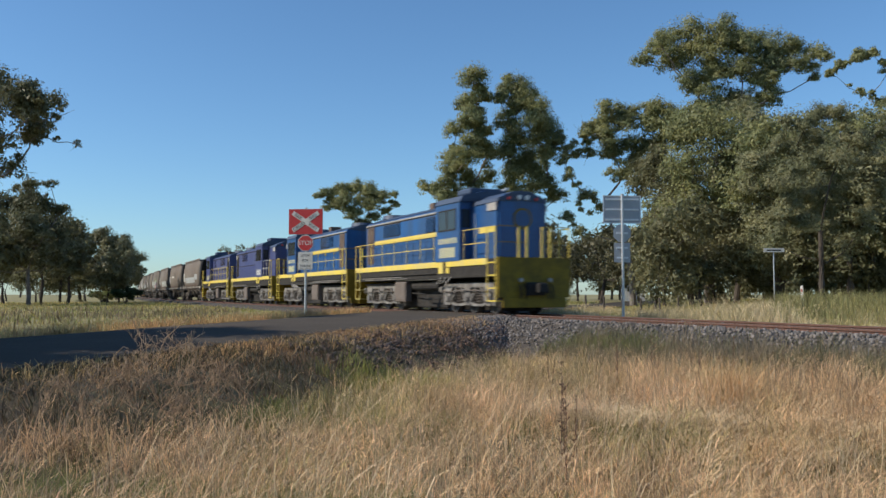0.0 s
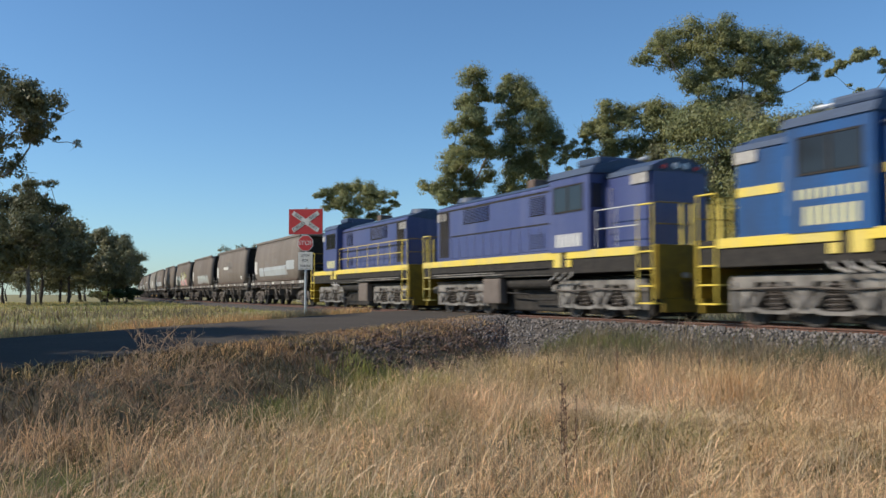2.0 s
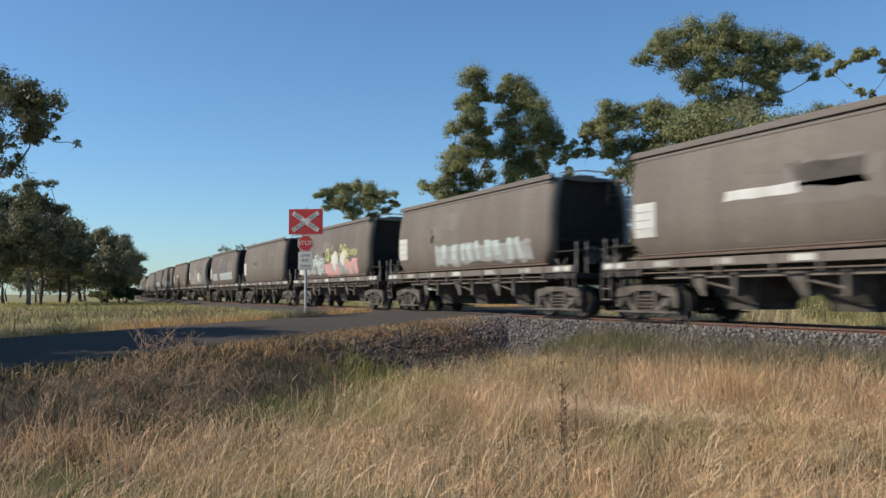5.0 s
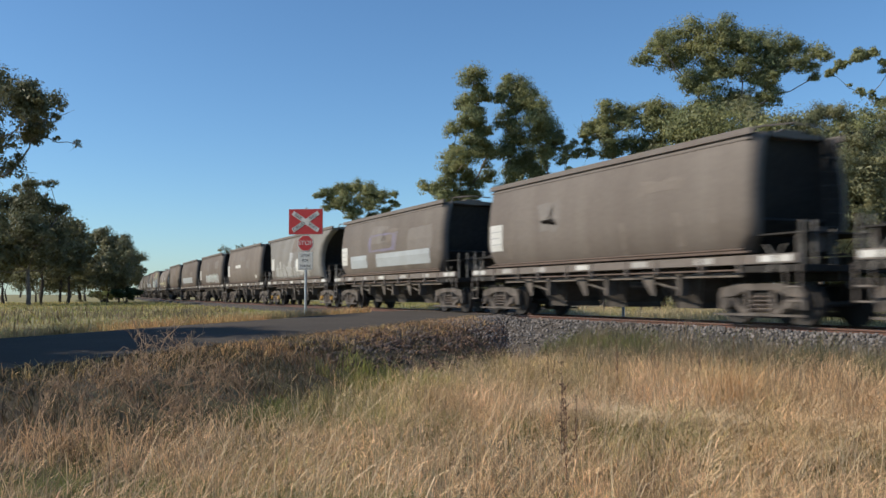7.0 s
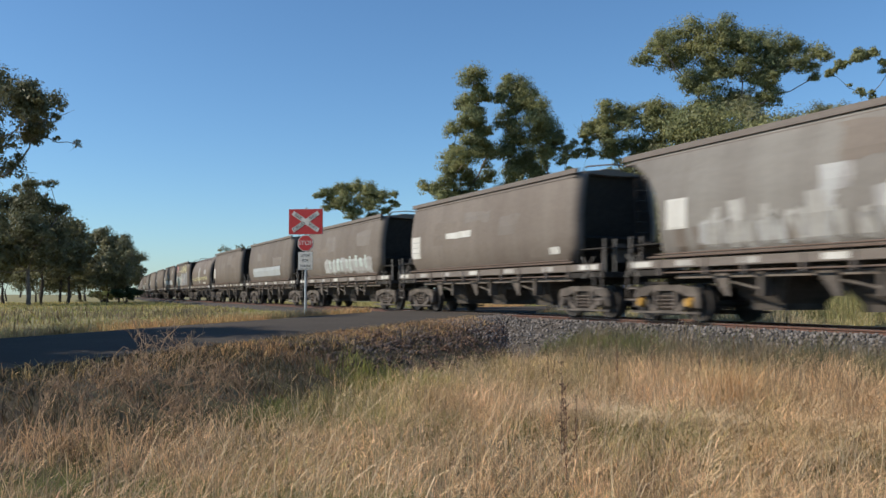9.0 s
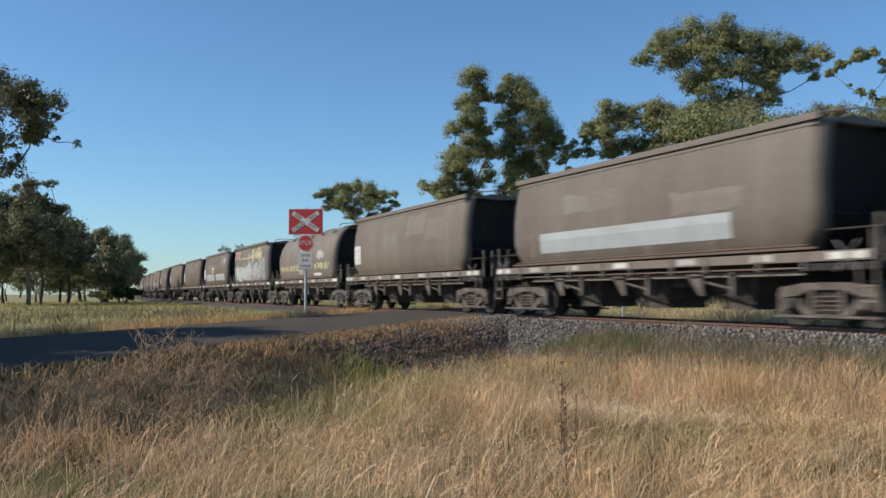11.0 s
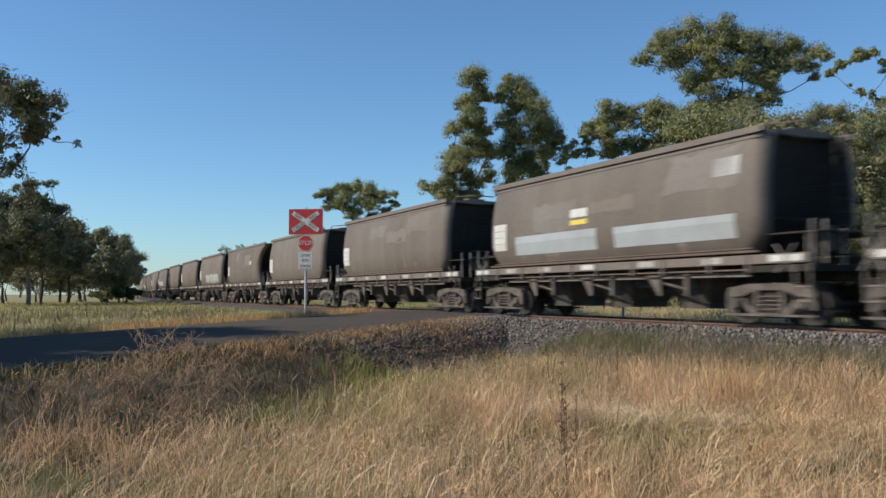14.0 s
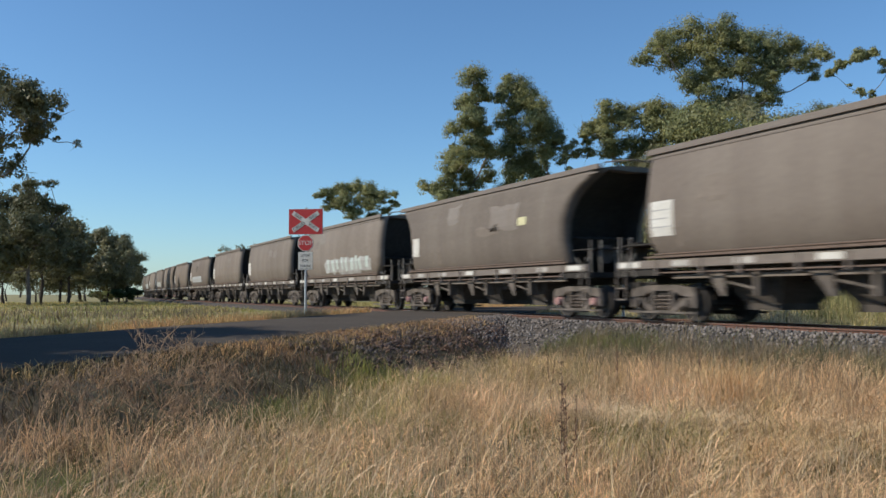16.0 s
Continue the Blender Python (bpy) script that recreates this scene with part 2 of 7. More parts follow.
M_RUB2 = material("rubbed_brown_paint", (0.172, 0.141, 0.113), 0.72, vary=0.14, grain=9, patch=1.4, bump=0.02, dirt=(0.14, 0.112, 0.09), dirt_amount=0.9, streak=True)
M_SILL = material("grimy_sill_paint", (0.158, 0.134, 0.114), 0.7, vary=0.2, grain=14, patch=1.6, bump=0.05, dirt=(0.15, 0.12, 0.10), dirt_amount=0.8)
M_RUST = material("rusty_brown_steel", (0.14, 0.098, 0.076), 0.85, vary=0.3, grain=12, patch=2.5, bump=0.1)
M_GALV = material("galvanised_steel", (0.50, 0.51, 0.52), 0.45, metal=0.55, vary=0.1, grain=12, patch=3, bump=0.03)
M_ALU = material("bare_aluminium_sheet", (0.40, 0.41, 0.42), 0.55, metal=0.25, vary=0.06, grain=8, patch=2, bump=0.02)
M_BRACKET = material("bright_galvanised_bracket", (0.72, 0.73, 0.73), 0.5, metal=0.2, vary=0.1, grain=12, patch=3, bump=0.02)
M_GLASS = material("dark_cab_glass", (0.02, 0.022, 0.025), 0.12, vary=0.1, grain=4, patch=1, bump=0)
M_LAMPGLASS = material("red_marker_glass", (0.5, 0.05, 0.04), 0.25, vary=0.05, grain=4, patch=1, bump=0)
M_SILVER = material("lamp_lens", (0.7, 0.7, 0.7), 0.2, vary=0.05, grain=4, patch=1, bump=0)
M_WHEEL = material("worn_wheel_steel", (0.05, 0.044, 0.04), 0.7, metal=0.2, vary=0.2, grain=12, patch=4, bump=0.05)
M_OCHRE = material("ochre_axlebox_cap", (0.48, 0.27, 0.05), 0.6, vary=0.15, grain=12, patch=4, bump=0.03)
M_ROSE = material("faded_red_axlebox_cap", (0.42, 0.24, 0.22), 0.6, vary=0.15, grain=12, patch=4, bump=0.03)
# near-black for the recessed wagon ends: their shade put into the colour
M_END_SHADE = material("shade_dark_end_sheet", (0.026, 0.023, 0.02), 0.85, vary=0.3, grain=8, patch=2, bump=0.1, dirt=(0.042, 0.035, 0.03), dirt_amount=0.6)


# ---- mesh helpers ----
def part(name, bm, mat, parent=None, label="", smooth=False):
    me = bpy.data.meshes.new(name)
    bmesh.ops.recalc_face_normals(bm, faces=bm.faces)
    if smooth:
        for f in bm.faces:
            f.smooth = True
    bm.to_mesh(me)
    bm.free()
    me.materials.append(mat)
    ob = new(name, me)
    ob.parent = parent
    return tagged(ob, label)


def arrays(name, verts, faces, mat, parent=None, smooth=False):
    """A mesh from arrays: verts (n, 3), faces (m, k)."""
    verts, faces = np.asarray(verts, np.float32), np.asarray(faces, np.int32)
    me = bpy.data.meshes.new(name)
    k = faces.shape[1]
    me.vertices.add(len(verts))
    me.vertices.foreach_set("co", verts.ravel())
    me.loops.add(faces.size)
    me.loops.foreach_set("vertex_index", faces.ravel())
    me.polygons.add(len(faces))
    me.polygons.foreach_set("loop_start", np.arange(0, faces.size, k, dtype=np.int32))
    if smooth:
        me.polygons.foreach_set("use_smooth", np.ones(len(faces), bool))
    me.update(calc_edges=True)
    me.validate()
    me.materials.append(mat)
    ob = new(name, me)
    ob.parent = parent
    return ob


def box(bm, x0, x1, y0, y1, z0, z1, bevel=0.0):
    m = Matrix.Translation(((x0 + x1) / 2, (y0 + y1) / 2, (z0 + z1) / 2)) @ Matrix.Diagonal((abs(x1 - x0), abs(y1 - y0), abs(z1 - z0), 1))
    r = bmesh.ops.create_cube(bm, size=1, matrix=m)
    if bevel:
        es = list({e for v in r["verts"] for e in v.link_edges})
        bmesh.ops.bevel(bm, geom=es, offset=bevel, segments=2, affect="EDGES", profile=0.5)
    return bm


def rod(bm, a, b, r=0.02, n=8, r2=None):
    a, b = Vector(a), Vector(b)
    d = b - a
    m = Matrix.Translation((a + b) / 2) @ d.to_track_quat("Z", "Y").to_matrix().to_4x4()
    bmesh.ops.create_cone(bm, cap_ends=True, segments=n, radius1=r, radius2=r if r2 is None else r2, depth=d.length, matrix=m)
    return bm


def rods(bm, pts, r=0.02, n=6):
    for a, b in zip(pts, pts[1:]):
        rod(bm, a, b, r, n)
    return bm


def loft(bm, rings, closed=True, caps=True):
    """Skin over rings of equally many points."""
    rows = [[bm.verts.new(p) for p in ring] for ring in rings]
    n = len(rows[0])
    for a, b in zip(rows, rows[1:]):
        for i in range(n if closed else n - 1):
            j = (i + 1) % n
            bm.faces.new((a[i], a[j], b[j], b[i]))
    if caps and closed:
        bm.faces.new(rows[0])
        bm.faces.new(rows[-1][::-1])
    return bm


def limb(bm, pts, r0, r1, n=7):
    rings = []
    pts = [Vector(p) for p in pts]
    for i, p in enumerate(pts):
        d = (pts[min(i + 1, len(pts) - 1)] - pts[max(i - 1, 0)]).normalized()
        q = d.to_track_quat("Z", "Y")
        r = r0 + (r1 - r0) * i / (len(pts) - 1)
        rings.append([p + q @ Vector((r * math.cos(6.283 * k / n), r * math.sin(6.283 * k / n), 0)) for k in range(n)])
    loft(bm, rings)


def B():
    return bmesh.new()


def clone(ob, x=0.0, y=0.0, z=0.0):
    """A further piece on the same mesh, moved from the first."""
    o = ob.copy()
    scene.collection.objects.link(o)
    o.matrix_basis = Matrix.Translation((x, y, z)) @ ob.matrix_basis
    return o


# ---- the line of the track: u metres before the origin, bending away far off ----
BEND_U, BEND_K = 30.9, 0.000457


def track(u, side=0.0):
    """Place and turn (degrees) on the track; side is metres towards the far side."""
    if u <= BEND_U:
        return -u, side, 0.0
    th = BEND_K * (u - BEND_U)
    return -(BEND_U + math.sin(th) / BEND_K) + side * math.sin(th), (1 - math.cos(th)) / BEND_K + side * math.cos(th), -math.degrees(th)


def track_y(x):
    """The track's y for an array of x."""
    d = np.maximum(-x - BEND_U, 0)
    return BEND_K * d * d / 2


# ---- ground ----
ROAD_DIR = Vector((-0.741, 0.671, 0))
ROAD_NRM = Vector((0.671, 0.741, 0))
ROAD_MID = Vector((-31.0, 0, 0))
ROAD_HALF = 2.6


def ease(a, b, v):
    t = np.clip((v - a) / (b - a), 0, 1)
    return t * t * (3 - 2 * t)


def wave(x, y, s, seed=0.0):
    return (np.sin(x * s + seed) * np.cos(y * s * 1.13 + seed * 1.7) + 0.6 * np.sin(x * s * 2.3 - y * s * 1.9 + seed * 3.1)
            + 0.35 * np.cos(x * s * 4.1 + y * s * 4.7 + seed * 0.7)) / 1.95


def ground_z(x, y):
    x, y = np.asarray(x, float), np.asarray(y, float)
    r = (x - ROAD_MID.x) * ROAD_NRM.x + y * ROAD_NRM.y
    a = y - track_y(x)
    base = -0.32 - (0.72 - 0.30 * ease(-19, -10, x)) * ease(2.5, 6.0, r) * (1 - ease(-2.6, 0.5, a)) + 0.04 * wave(x, y, 0.45)
    base = base + 0.09 * wave(x, y, 2.3, 3.0) * ease(3.3, 4.2, r) * (1 - ease(5.5, 6.5, r)) * (1 - ease(-5.0, -3.5, a))
    base = base + 0.38 * ease(5.0, 10.0, a) * ease(6.0, 12.0, r)
    far = ease(150, 500, np.hypot(x, y))
    base = base * (1 - far) - 0.3 * far
    base = base + 0.09 * wave(x, y, 1.25, 7.0) * ease(4.5, 7.0, r) * (1 - ease(-6.0, -4.2, a)) * (1 - far)
    bank = -0.52 - 0.60 * ease(1.6, 4.6, np.abs(a))
    z = np.maximum(base, bank)
    road = -0.06 - 0.012 * np.maximum(np.abs(a) - 4, 0).clip(0, 25)
    k = 1 - ease(3.1, 4.9, np.abs(r))
    z = z + (np.maximum(road, z) - z) * k
    return np.where(np.abs(r) < 3.1, np.minimum(z, road), z)


def road_z(x, y):
    a = abs(y - float(track_y(np.array(x))))
    return -0.008 - 0.012 * min(max(a - 4, 0), 25)


def axis_steps(near0, near1, step, far):
    v = list(np.arange(near0, near1 + 1e-6, step))
    s, a, b = step, near0, near1
    lo, hi = [], []
    while a > -far or b < far:
        s *= 1.28
        a, b = a - s, b + s
        lo.append(a), hi.append(b)
    return np.array(lo[::-1] + v + hi)


def make_ground():
    xs, ys = axis_steps(-60, 6, 0.4, 2600), axis_steps(-26, 26, 0.4, 2600)
    X, Y = np.meshgrid(xs, ys, indexing="ij")
    Z = ground_z(X, Y) + 0.025 * wave(X, Y, 2.1, 1.0) * (np.hypot(X, Y) < 90)
    r = (X - ROAD_MID.x) * ROAD_NRM.x + Y * ROAD_NRM.y
    Z = np.where(np.abs(r) < 3.3, ground_z(X, Y) - 0.03, Z)
    v = np.stack([X, Y, Z], -1).reshape(-1, 3)
    i = np.arange(len(xs) * len(ys)).reshape(len(xs), len(ys))
    f = np.stack([i[:-1, :-1], i[1:, :-1], i[1:, 1:], i[:-1, 1:]], -1).reshape(-1, 4)
    ob = arrays("ground", v, f, M_SOIL, smooth=True)
    ob.data.materials.append(M_PASTURE)
    mid = v[f].mean(1)
    past = (mid[:, 1] - track_y(mid[:, 0]) > 4.5) | ((mid[:, 0] - ROAD_MID.x) * ROAD_NRM.x + mid[:, 1] * ROAD_NRM.y < -4.0)
    ob.data.polygons.foreach_set("material_index", past.astype(np.int32))
    return tagged(ob, "dry earth paddock with straw-coloured and green grass", "ground", kind="structure")


ground = make_ground()


def make_road():
    bm = B()
    rings = []
    for s in np.concatenate([np.arange(-60, 60, 1.5), np.arange(60, 400, 20)]):
        c = ROAD_MID + ROAD_DIR * s
        ring = []
        for k in (-1, -0.5, 0, 0.5, 1):
            wob = 0.05 * math.sin(s * 0.9 + k) if abs(k) == 1 else 0
            p = c + ROAD_NRM * (ROAD_HALF * k + wob)
            ring.append((p.x, p.y, road_z(p.x, p.y) + 0.03 * (1 - k * k) * min(abs(p.y) / 5, 1)))
        for k in (1, -1):
            p = c + ROAD_NRM * (ROAD_HALF + 0.1) * k
            ring.append((p.x, p.y, road_z(p.x, p.y) - 0.3))
        rings.append(ring)
    loft(bm, rings)
    return tagged(part("road", bm, M_ROAD), "narrow dark asphalt country road over the railway", "road", kind="structure")


road = make_road()


# ---- track ----
def sweep_track(name, profile, side, us, mat, parent=None, label=""):
    bm = B()
    rings = []
    for u in us:
        x, y, turn = track(u, side)
        a = math.radians(turn)
        rings.append([(x - math.sin(a) * p, y + math.cos(a) * p, z) for p, z in profile])
    loft(bm, rings)
    return part(name, bm, mat, parent, label)


US = list(np.arange(-60, 31, 3.0)) + list(np.arange(33, 460, 6.0))
railway = tagged(new("railway_track"), "single railway track of rusty rails on sleepers and crushed stone", "track", kind="structure")
for side in (-0.7525, 0.7525):
    rail = sweep_track("rail", [(-0.07, -0.155), (0.07, -0.155), (0.07, -0.14), (0.012, -0.12), (0.012, -0.045), (0.035, -0.035),
                                (0.035, -0.004), (0.028, 0.0), (-0.028, 0.0), (-0.035, -0.004), (-0.035, -0.035), (-0.012, -0.045),
                                (-0.012, -0.12), (-0.07, -0.14)], side, US, M_RAIL, railway, "rust-brown steel rail")
    sweep_track("running_surface", [(-0.024, 0.0005), (0.024, 0.0005), (0.024, 0.002), (-0.024, 0.002)], side, US, M_RAILTOP, rail, "worn bright strip on the rail head")
bm = B()
box(bm, -0.11, 0.11, -1.2, 1.2, -0.29, -0.157, 0.008)
first = part("sleeper", bm, M_SLEEPER, railway, "weathered sleeper")
for i in range(110):
    u = -6 + 0.61 * i
    if i:
        o = first.copy()
        scene.collection.objects.link(o)
    else:
        o = first
    x, y, turn = track(u)
    o.matrix_basis = pose(x, y, 0, 0, 0, turn + 0.6 * math.sin(i * 7.1))

# bed of crushed stone: flat between the rails, long slope to the ditch on the near side
BED = [(-5.0, -1.25), (-4.3, -0.98), (-2.15, -0.16), (-1.7, -0.09), (-1.1, -0.11), (1.1, -0.11), (1.7, -0.10), (2.1, -0.18), (3.3, -0.55), (3.6, -0.75)]


def bed_z(a):
    return np.interp(a, [p for p, _ in BED], [z for _, z in BED])


sweep_track("ballast_bed", BED + [(3.6, -1.4), (-5.0, -1.5)], 0.0, US, M_BALLAST, railway, "bed of grey crushed stone")


def stone_shapes(count, seed):
    """Angular stones: unit solids of 12 corners and 20 faces, each distorted."""
    g = (1 + 5 ** 0.5) / 2
    v = np.array([(-1, g, 0), (1, g, 0), (-1, -g, 0), (1, -g, 0), (0, -1, g), (0, 1, g), (0, -1, -g), (0, 1, -g),
                  (g, 0, -1), (g, 0, 1), (-g, 0, -1), (-g, 0, 1)], float) / 1.9
    f = np.array([(0, 11, 5), (0, 5, 1), (0, 1, 7), (0, 7, 10), (0, 10, 11), (1, 5, 9), (5, 11, 4), (11, 10, 2), (10, 7, 6), (7, 1, 8),
                  (3, 9, 4), (3, 4, 2), (3, 2, 6), (3, 6, 8), (3, 8, 9), (4, 9, 5), (2, 4, 11), (6, 2, 10), (8, 6, 7), (9, 8, 1)])
    rng = np.random.default_rng(seed)
    return v[None] * rng.uniform(0.6, 1.25, (count, 12, 1)) * rng.uniform(0.6, 1.2, (count, 1, 3)), f, rng


def scatter_stones(name, px, py, pz, size, label, seed, mat=None):
    n = len(px)
    v, f, rng = stone_shapes(n, seed)
    a = rng.uniform(0, 6.28, n)
    c, s = np.cos(a)[:, None], np.sin(a)[:, None]
    v = v * size[:, None, None]
    v = np.stack([v[..., 0] * c - v[..., 1] * s, v[..., 0] * s + v[..., 1] * c, v[..., 2]], -1)
    v += np.stack([px, py, pz], -1)[:, None, :]
    faces = (f[None] + 12 * np.arange(n)[:, None, None]).reshape(-1, 3)
    return tagged(arrays(name, v.reshape(-1, 3), faces, mat or M_STONE), label, "gravel", kind="stuff")


rng = np.random.default_rng(5)
n = 15500
sx = -34 + 32 * rng.random(n) ** 0.8
sa = np.where(rng.random(n) < 0.64, rng.uniform(-4.6, -1.1, n), rng.uniform(-1.1, 2.4, n))
keep = (np.abs((sx - ROAD_MID.x) * ROAD_NRM.x + sa * ROAD_NRM.y) > 3.0) & (np.abs(np.abs(sa) - 0.7525) > 0.09)
keep &= ~((sa < -4.2) & (rng.random(n) < 0.5))
sx, sa = sx[keep], sa[keep]
sz = bed_z(sa) + rng.uniform(-0.01, 0.035, len(sx))
sz = np.where(np.abs(sa) < 1.3, sz + 0.0, sz)
scatter_stones("ballast_stones", sx, sa + track_y(sx), sz, rng.uniform(0.022, 0.054, len(sx)), "loose grey crushed stone ballast along the track", 6)

# broken asphalt and reddish rubble on the bank of the road
n = 6500
t = rng.uniform(7.3, 20.5, n)
r = 2.6 + 2.9 * rng.random(n) ** 1.1
px = ROAD_MID.x - ROAD_DIR.x * t + ROAD_NRM.x * r
py = -ROAD_DIR.y * t + ROAD_NRM.y * r
k = rng.random(n) < 0.75
M_RUBBLE = material("reddish_rubble", (0.17, 0.10, 0.065), 0.9, vary=0.2, grain=20, patch=1.2, bump=0.3, dirt=(0.11, 0.10, 0.095), dirt_amount=0.9, island=0.45)
scatter_stones("road_bank_rubble", px[k], py[k], ground_z(px[k], py[k]) + 0.01, rng.uniform(0.016, 0.06, k.sum()),
               "reddish rubble and broken stone on the road bank", 8, M_RUBBLE)


# stones spilt from the track over the end of the bank
n = 4400
t = 1.5 + 10.5 * rng.random(n) ** 1.25
r = 2.75 + 3.2 * rng.random(n)
px = ROAD_MID.x - ROAD_DIR.x * t + ROAD_NRM.x * r
py = -ROAD_DIR.y * t + ROAD_NRM.y * r
scatter_stones("spilt_ballast", px, py, ground_z(px, py) + rng.uniform(0, 0.03, n), rng.uniform(0.025, 0.055, n), "grey crushed stone spilt over the end of the road bank", 9)


# ---- locomotives ----
def hood_rings(x0, x1, half, z0, z1, arch, shoulder=0.28):
    """A hood's cross-section, arched at the roof."""
    ring = []
    prof = [(-half, z0), (-half, z1 - shoulder), (-half * 0.94, z1 - shoulder * 0.45), (-half * 0.72, z1 - 0.07), (-half * 0.36, z1 - 0.01 + arch), (0, z1 + arch * 1.3)]
    prof = prof + [(-a, z) for a, z in prof[-2::-1]]
    return [[(x, a, z) for a, z in prof] for x in (x0, x1)]


def wheelset(parent, x, r=0.48, mat=None):
    bm = B()
    for s in (-1, 1):
        rod(bm, (0, s * 0.685, 0), (0, s * 0.82, 0), r, 18)
        rod(bm, (0, s * 0.66, 0), (0, s * 0.685, 0), r + 0.028, 18)
        rod(bm, (0, s * 0.82, 0), (0, s * 0.85, 0), r * 0.45, 14, r * 0.3)
    rod(bm, (0, -0.98, 0), (0, 0.98, 0), 0.075, 10)
    w = part("wheelset", bm, M_WHEEL, parent, "steel wheels and axle")
    w.matrix_basis = pose(x, 0, r)
    return w


def coil(x, y, z0, z1, r, turns, wire):
    """A coil spring."""
    bm = B()
    n = turns * 8
    pts = [(x + r * math.cos(0.7854 * k), y + r * math.sin(0.7854 * k), z0 + (z1 - z0) * k / n) for k in range(n + 1)]
    limb(bm, pts, wire, wire, 4)
    return bm


def loco_bogie(parent, x):
    bm = B()
    box(bm, -1.8, 1.8, -0.9, 0.9, 0.55, 0.8, 0.03)
    bogie = part("bogie", bm, M_GRIME, parent, "three-axle bogie")
    bogie.matrix_basis = pose(x, 0, 0)
    for s in (-1, 1):
        y = s * 1.02
        bm = B()
        box(bm, -1.98, 1.98, y - 0.06, y + 0.06, 0.90, 1.06, 0.02)
        for ax in (-1.95, 1.95):
            box(bm, ax - 0.07, ax + 0.07, y - 0.05, y + 0.08, 0.26, 0.95, 0.02)
        for ax in (-1.55, 0.0, 1.55):
            loft(bm, [[(ax + q * w, yy, z) for q, w, z in ((-1, 0.30, 0.92), (1, 0.30, 0.92), (1, 0.17, 0.62), (1, 0.20, 0.28), (-1, 0.20, 0.28), (-1, 0.17, 0.62))] for yy in (y - 0.07, y + 0.08)])
        for a0, a1 in ((-1.35, -0.98), (1.35, 0.98), (-0.2, -0.56), (0.2, 0.56)):
            loft(bm, [[(a0, yy, 0.36), (a0, yy, 0.50), (a1, yy, 0.94), (a1 + (0.12 if a1 > a0 else -0.12), yy, 0.94)] for yy in (y - 0.05, y + 0.06)])
        for a0, a1 in ((-1.4, -0.15), (0.15, 1.4)):
            loft(bm, [[(a0, yy, 0.34), (a0 + 0.25, yy, 0.25), (a1 - 0.25, yy, 0.25), (a1, yy, 0.34), (a1, yy, 0.42), (a1 - 0.28, yy, 0.33), (a0 + 0.28, yy, 0.33), (a0, yy, 0.42)] for yy in (y - 0.05, y + 0.06)])
        part("side_frame", bm, M_BOGIE, bogie, "dusty grey cast bogie side frame")
        for ax in (-0.88, -0.66, 0.66, 0.88):
            part("spring", coil(ax, y, 0.33, 0.9, 0.09, 6, 0.022), M_DARKBOGIE, bogie, "dusty coil spring")
        part("brake_cylinder", rod(B(), (-2.25, y + s * 0.02, 0.82), (-2.05, y + s * 0.02, 0.82), 0.13, 12), M_BOGIE, bogie, "round brake cylinder")
        part("brake_rigging", rods(B(), [(-1.95, y + s * 0.12, 0.78), (-1.2, y + s * 0.14, 0.74), (0.0, y + s * 0.14, 0.80), (1.95, y + s * 0.12, 0.76)], 0.022, 6), M_DARKBOGIE, bogie, "thin brake rigging rods")
        for ax in (-1.55, 0.0, 1.55):
            bm = B()
            rod(bm, (ax, y + s * 0.05, 0.50), (ax, y + s * 0.17, 0.50), 0.14, 12, 0.11)
            part("axlebox", bm, M_BOGIE, bogie)
    part("traction_motor", box(B(), -1.9, 1.9, -0.62, 0.62, 0.09, 1.15, 0.04), M_GRIME, bogie, "black traction motor housing")
    return bogie


def handrail(parent, pts_post, top, mid, mat, label):
    """A railing: posts at x, y with a top and a middle bar between them."""
    (xa, ya), (xb, yb) = pts_post[0], pts_post[-1]
    bar = part("handrail", rod(B(), (xa, ya, top), (xb, yb, top), 0.015, 8), mat, parent, label)
    clone(bar, 0, 0, mid - top)
    post = part("handrail_post", rod(B(), (xa, ya, 1.62), (xa, ya, top), 0.014, 6), mat, parent)
    for x, y in pts_post[1:]:
        clone(post, x - xa, y - ya)
    return bar


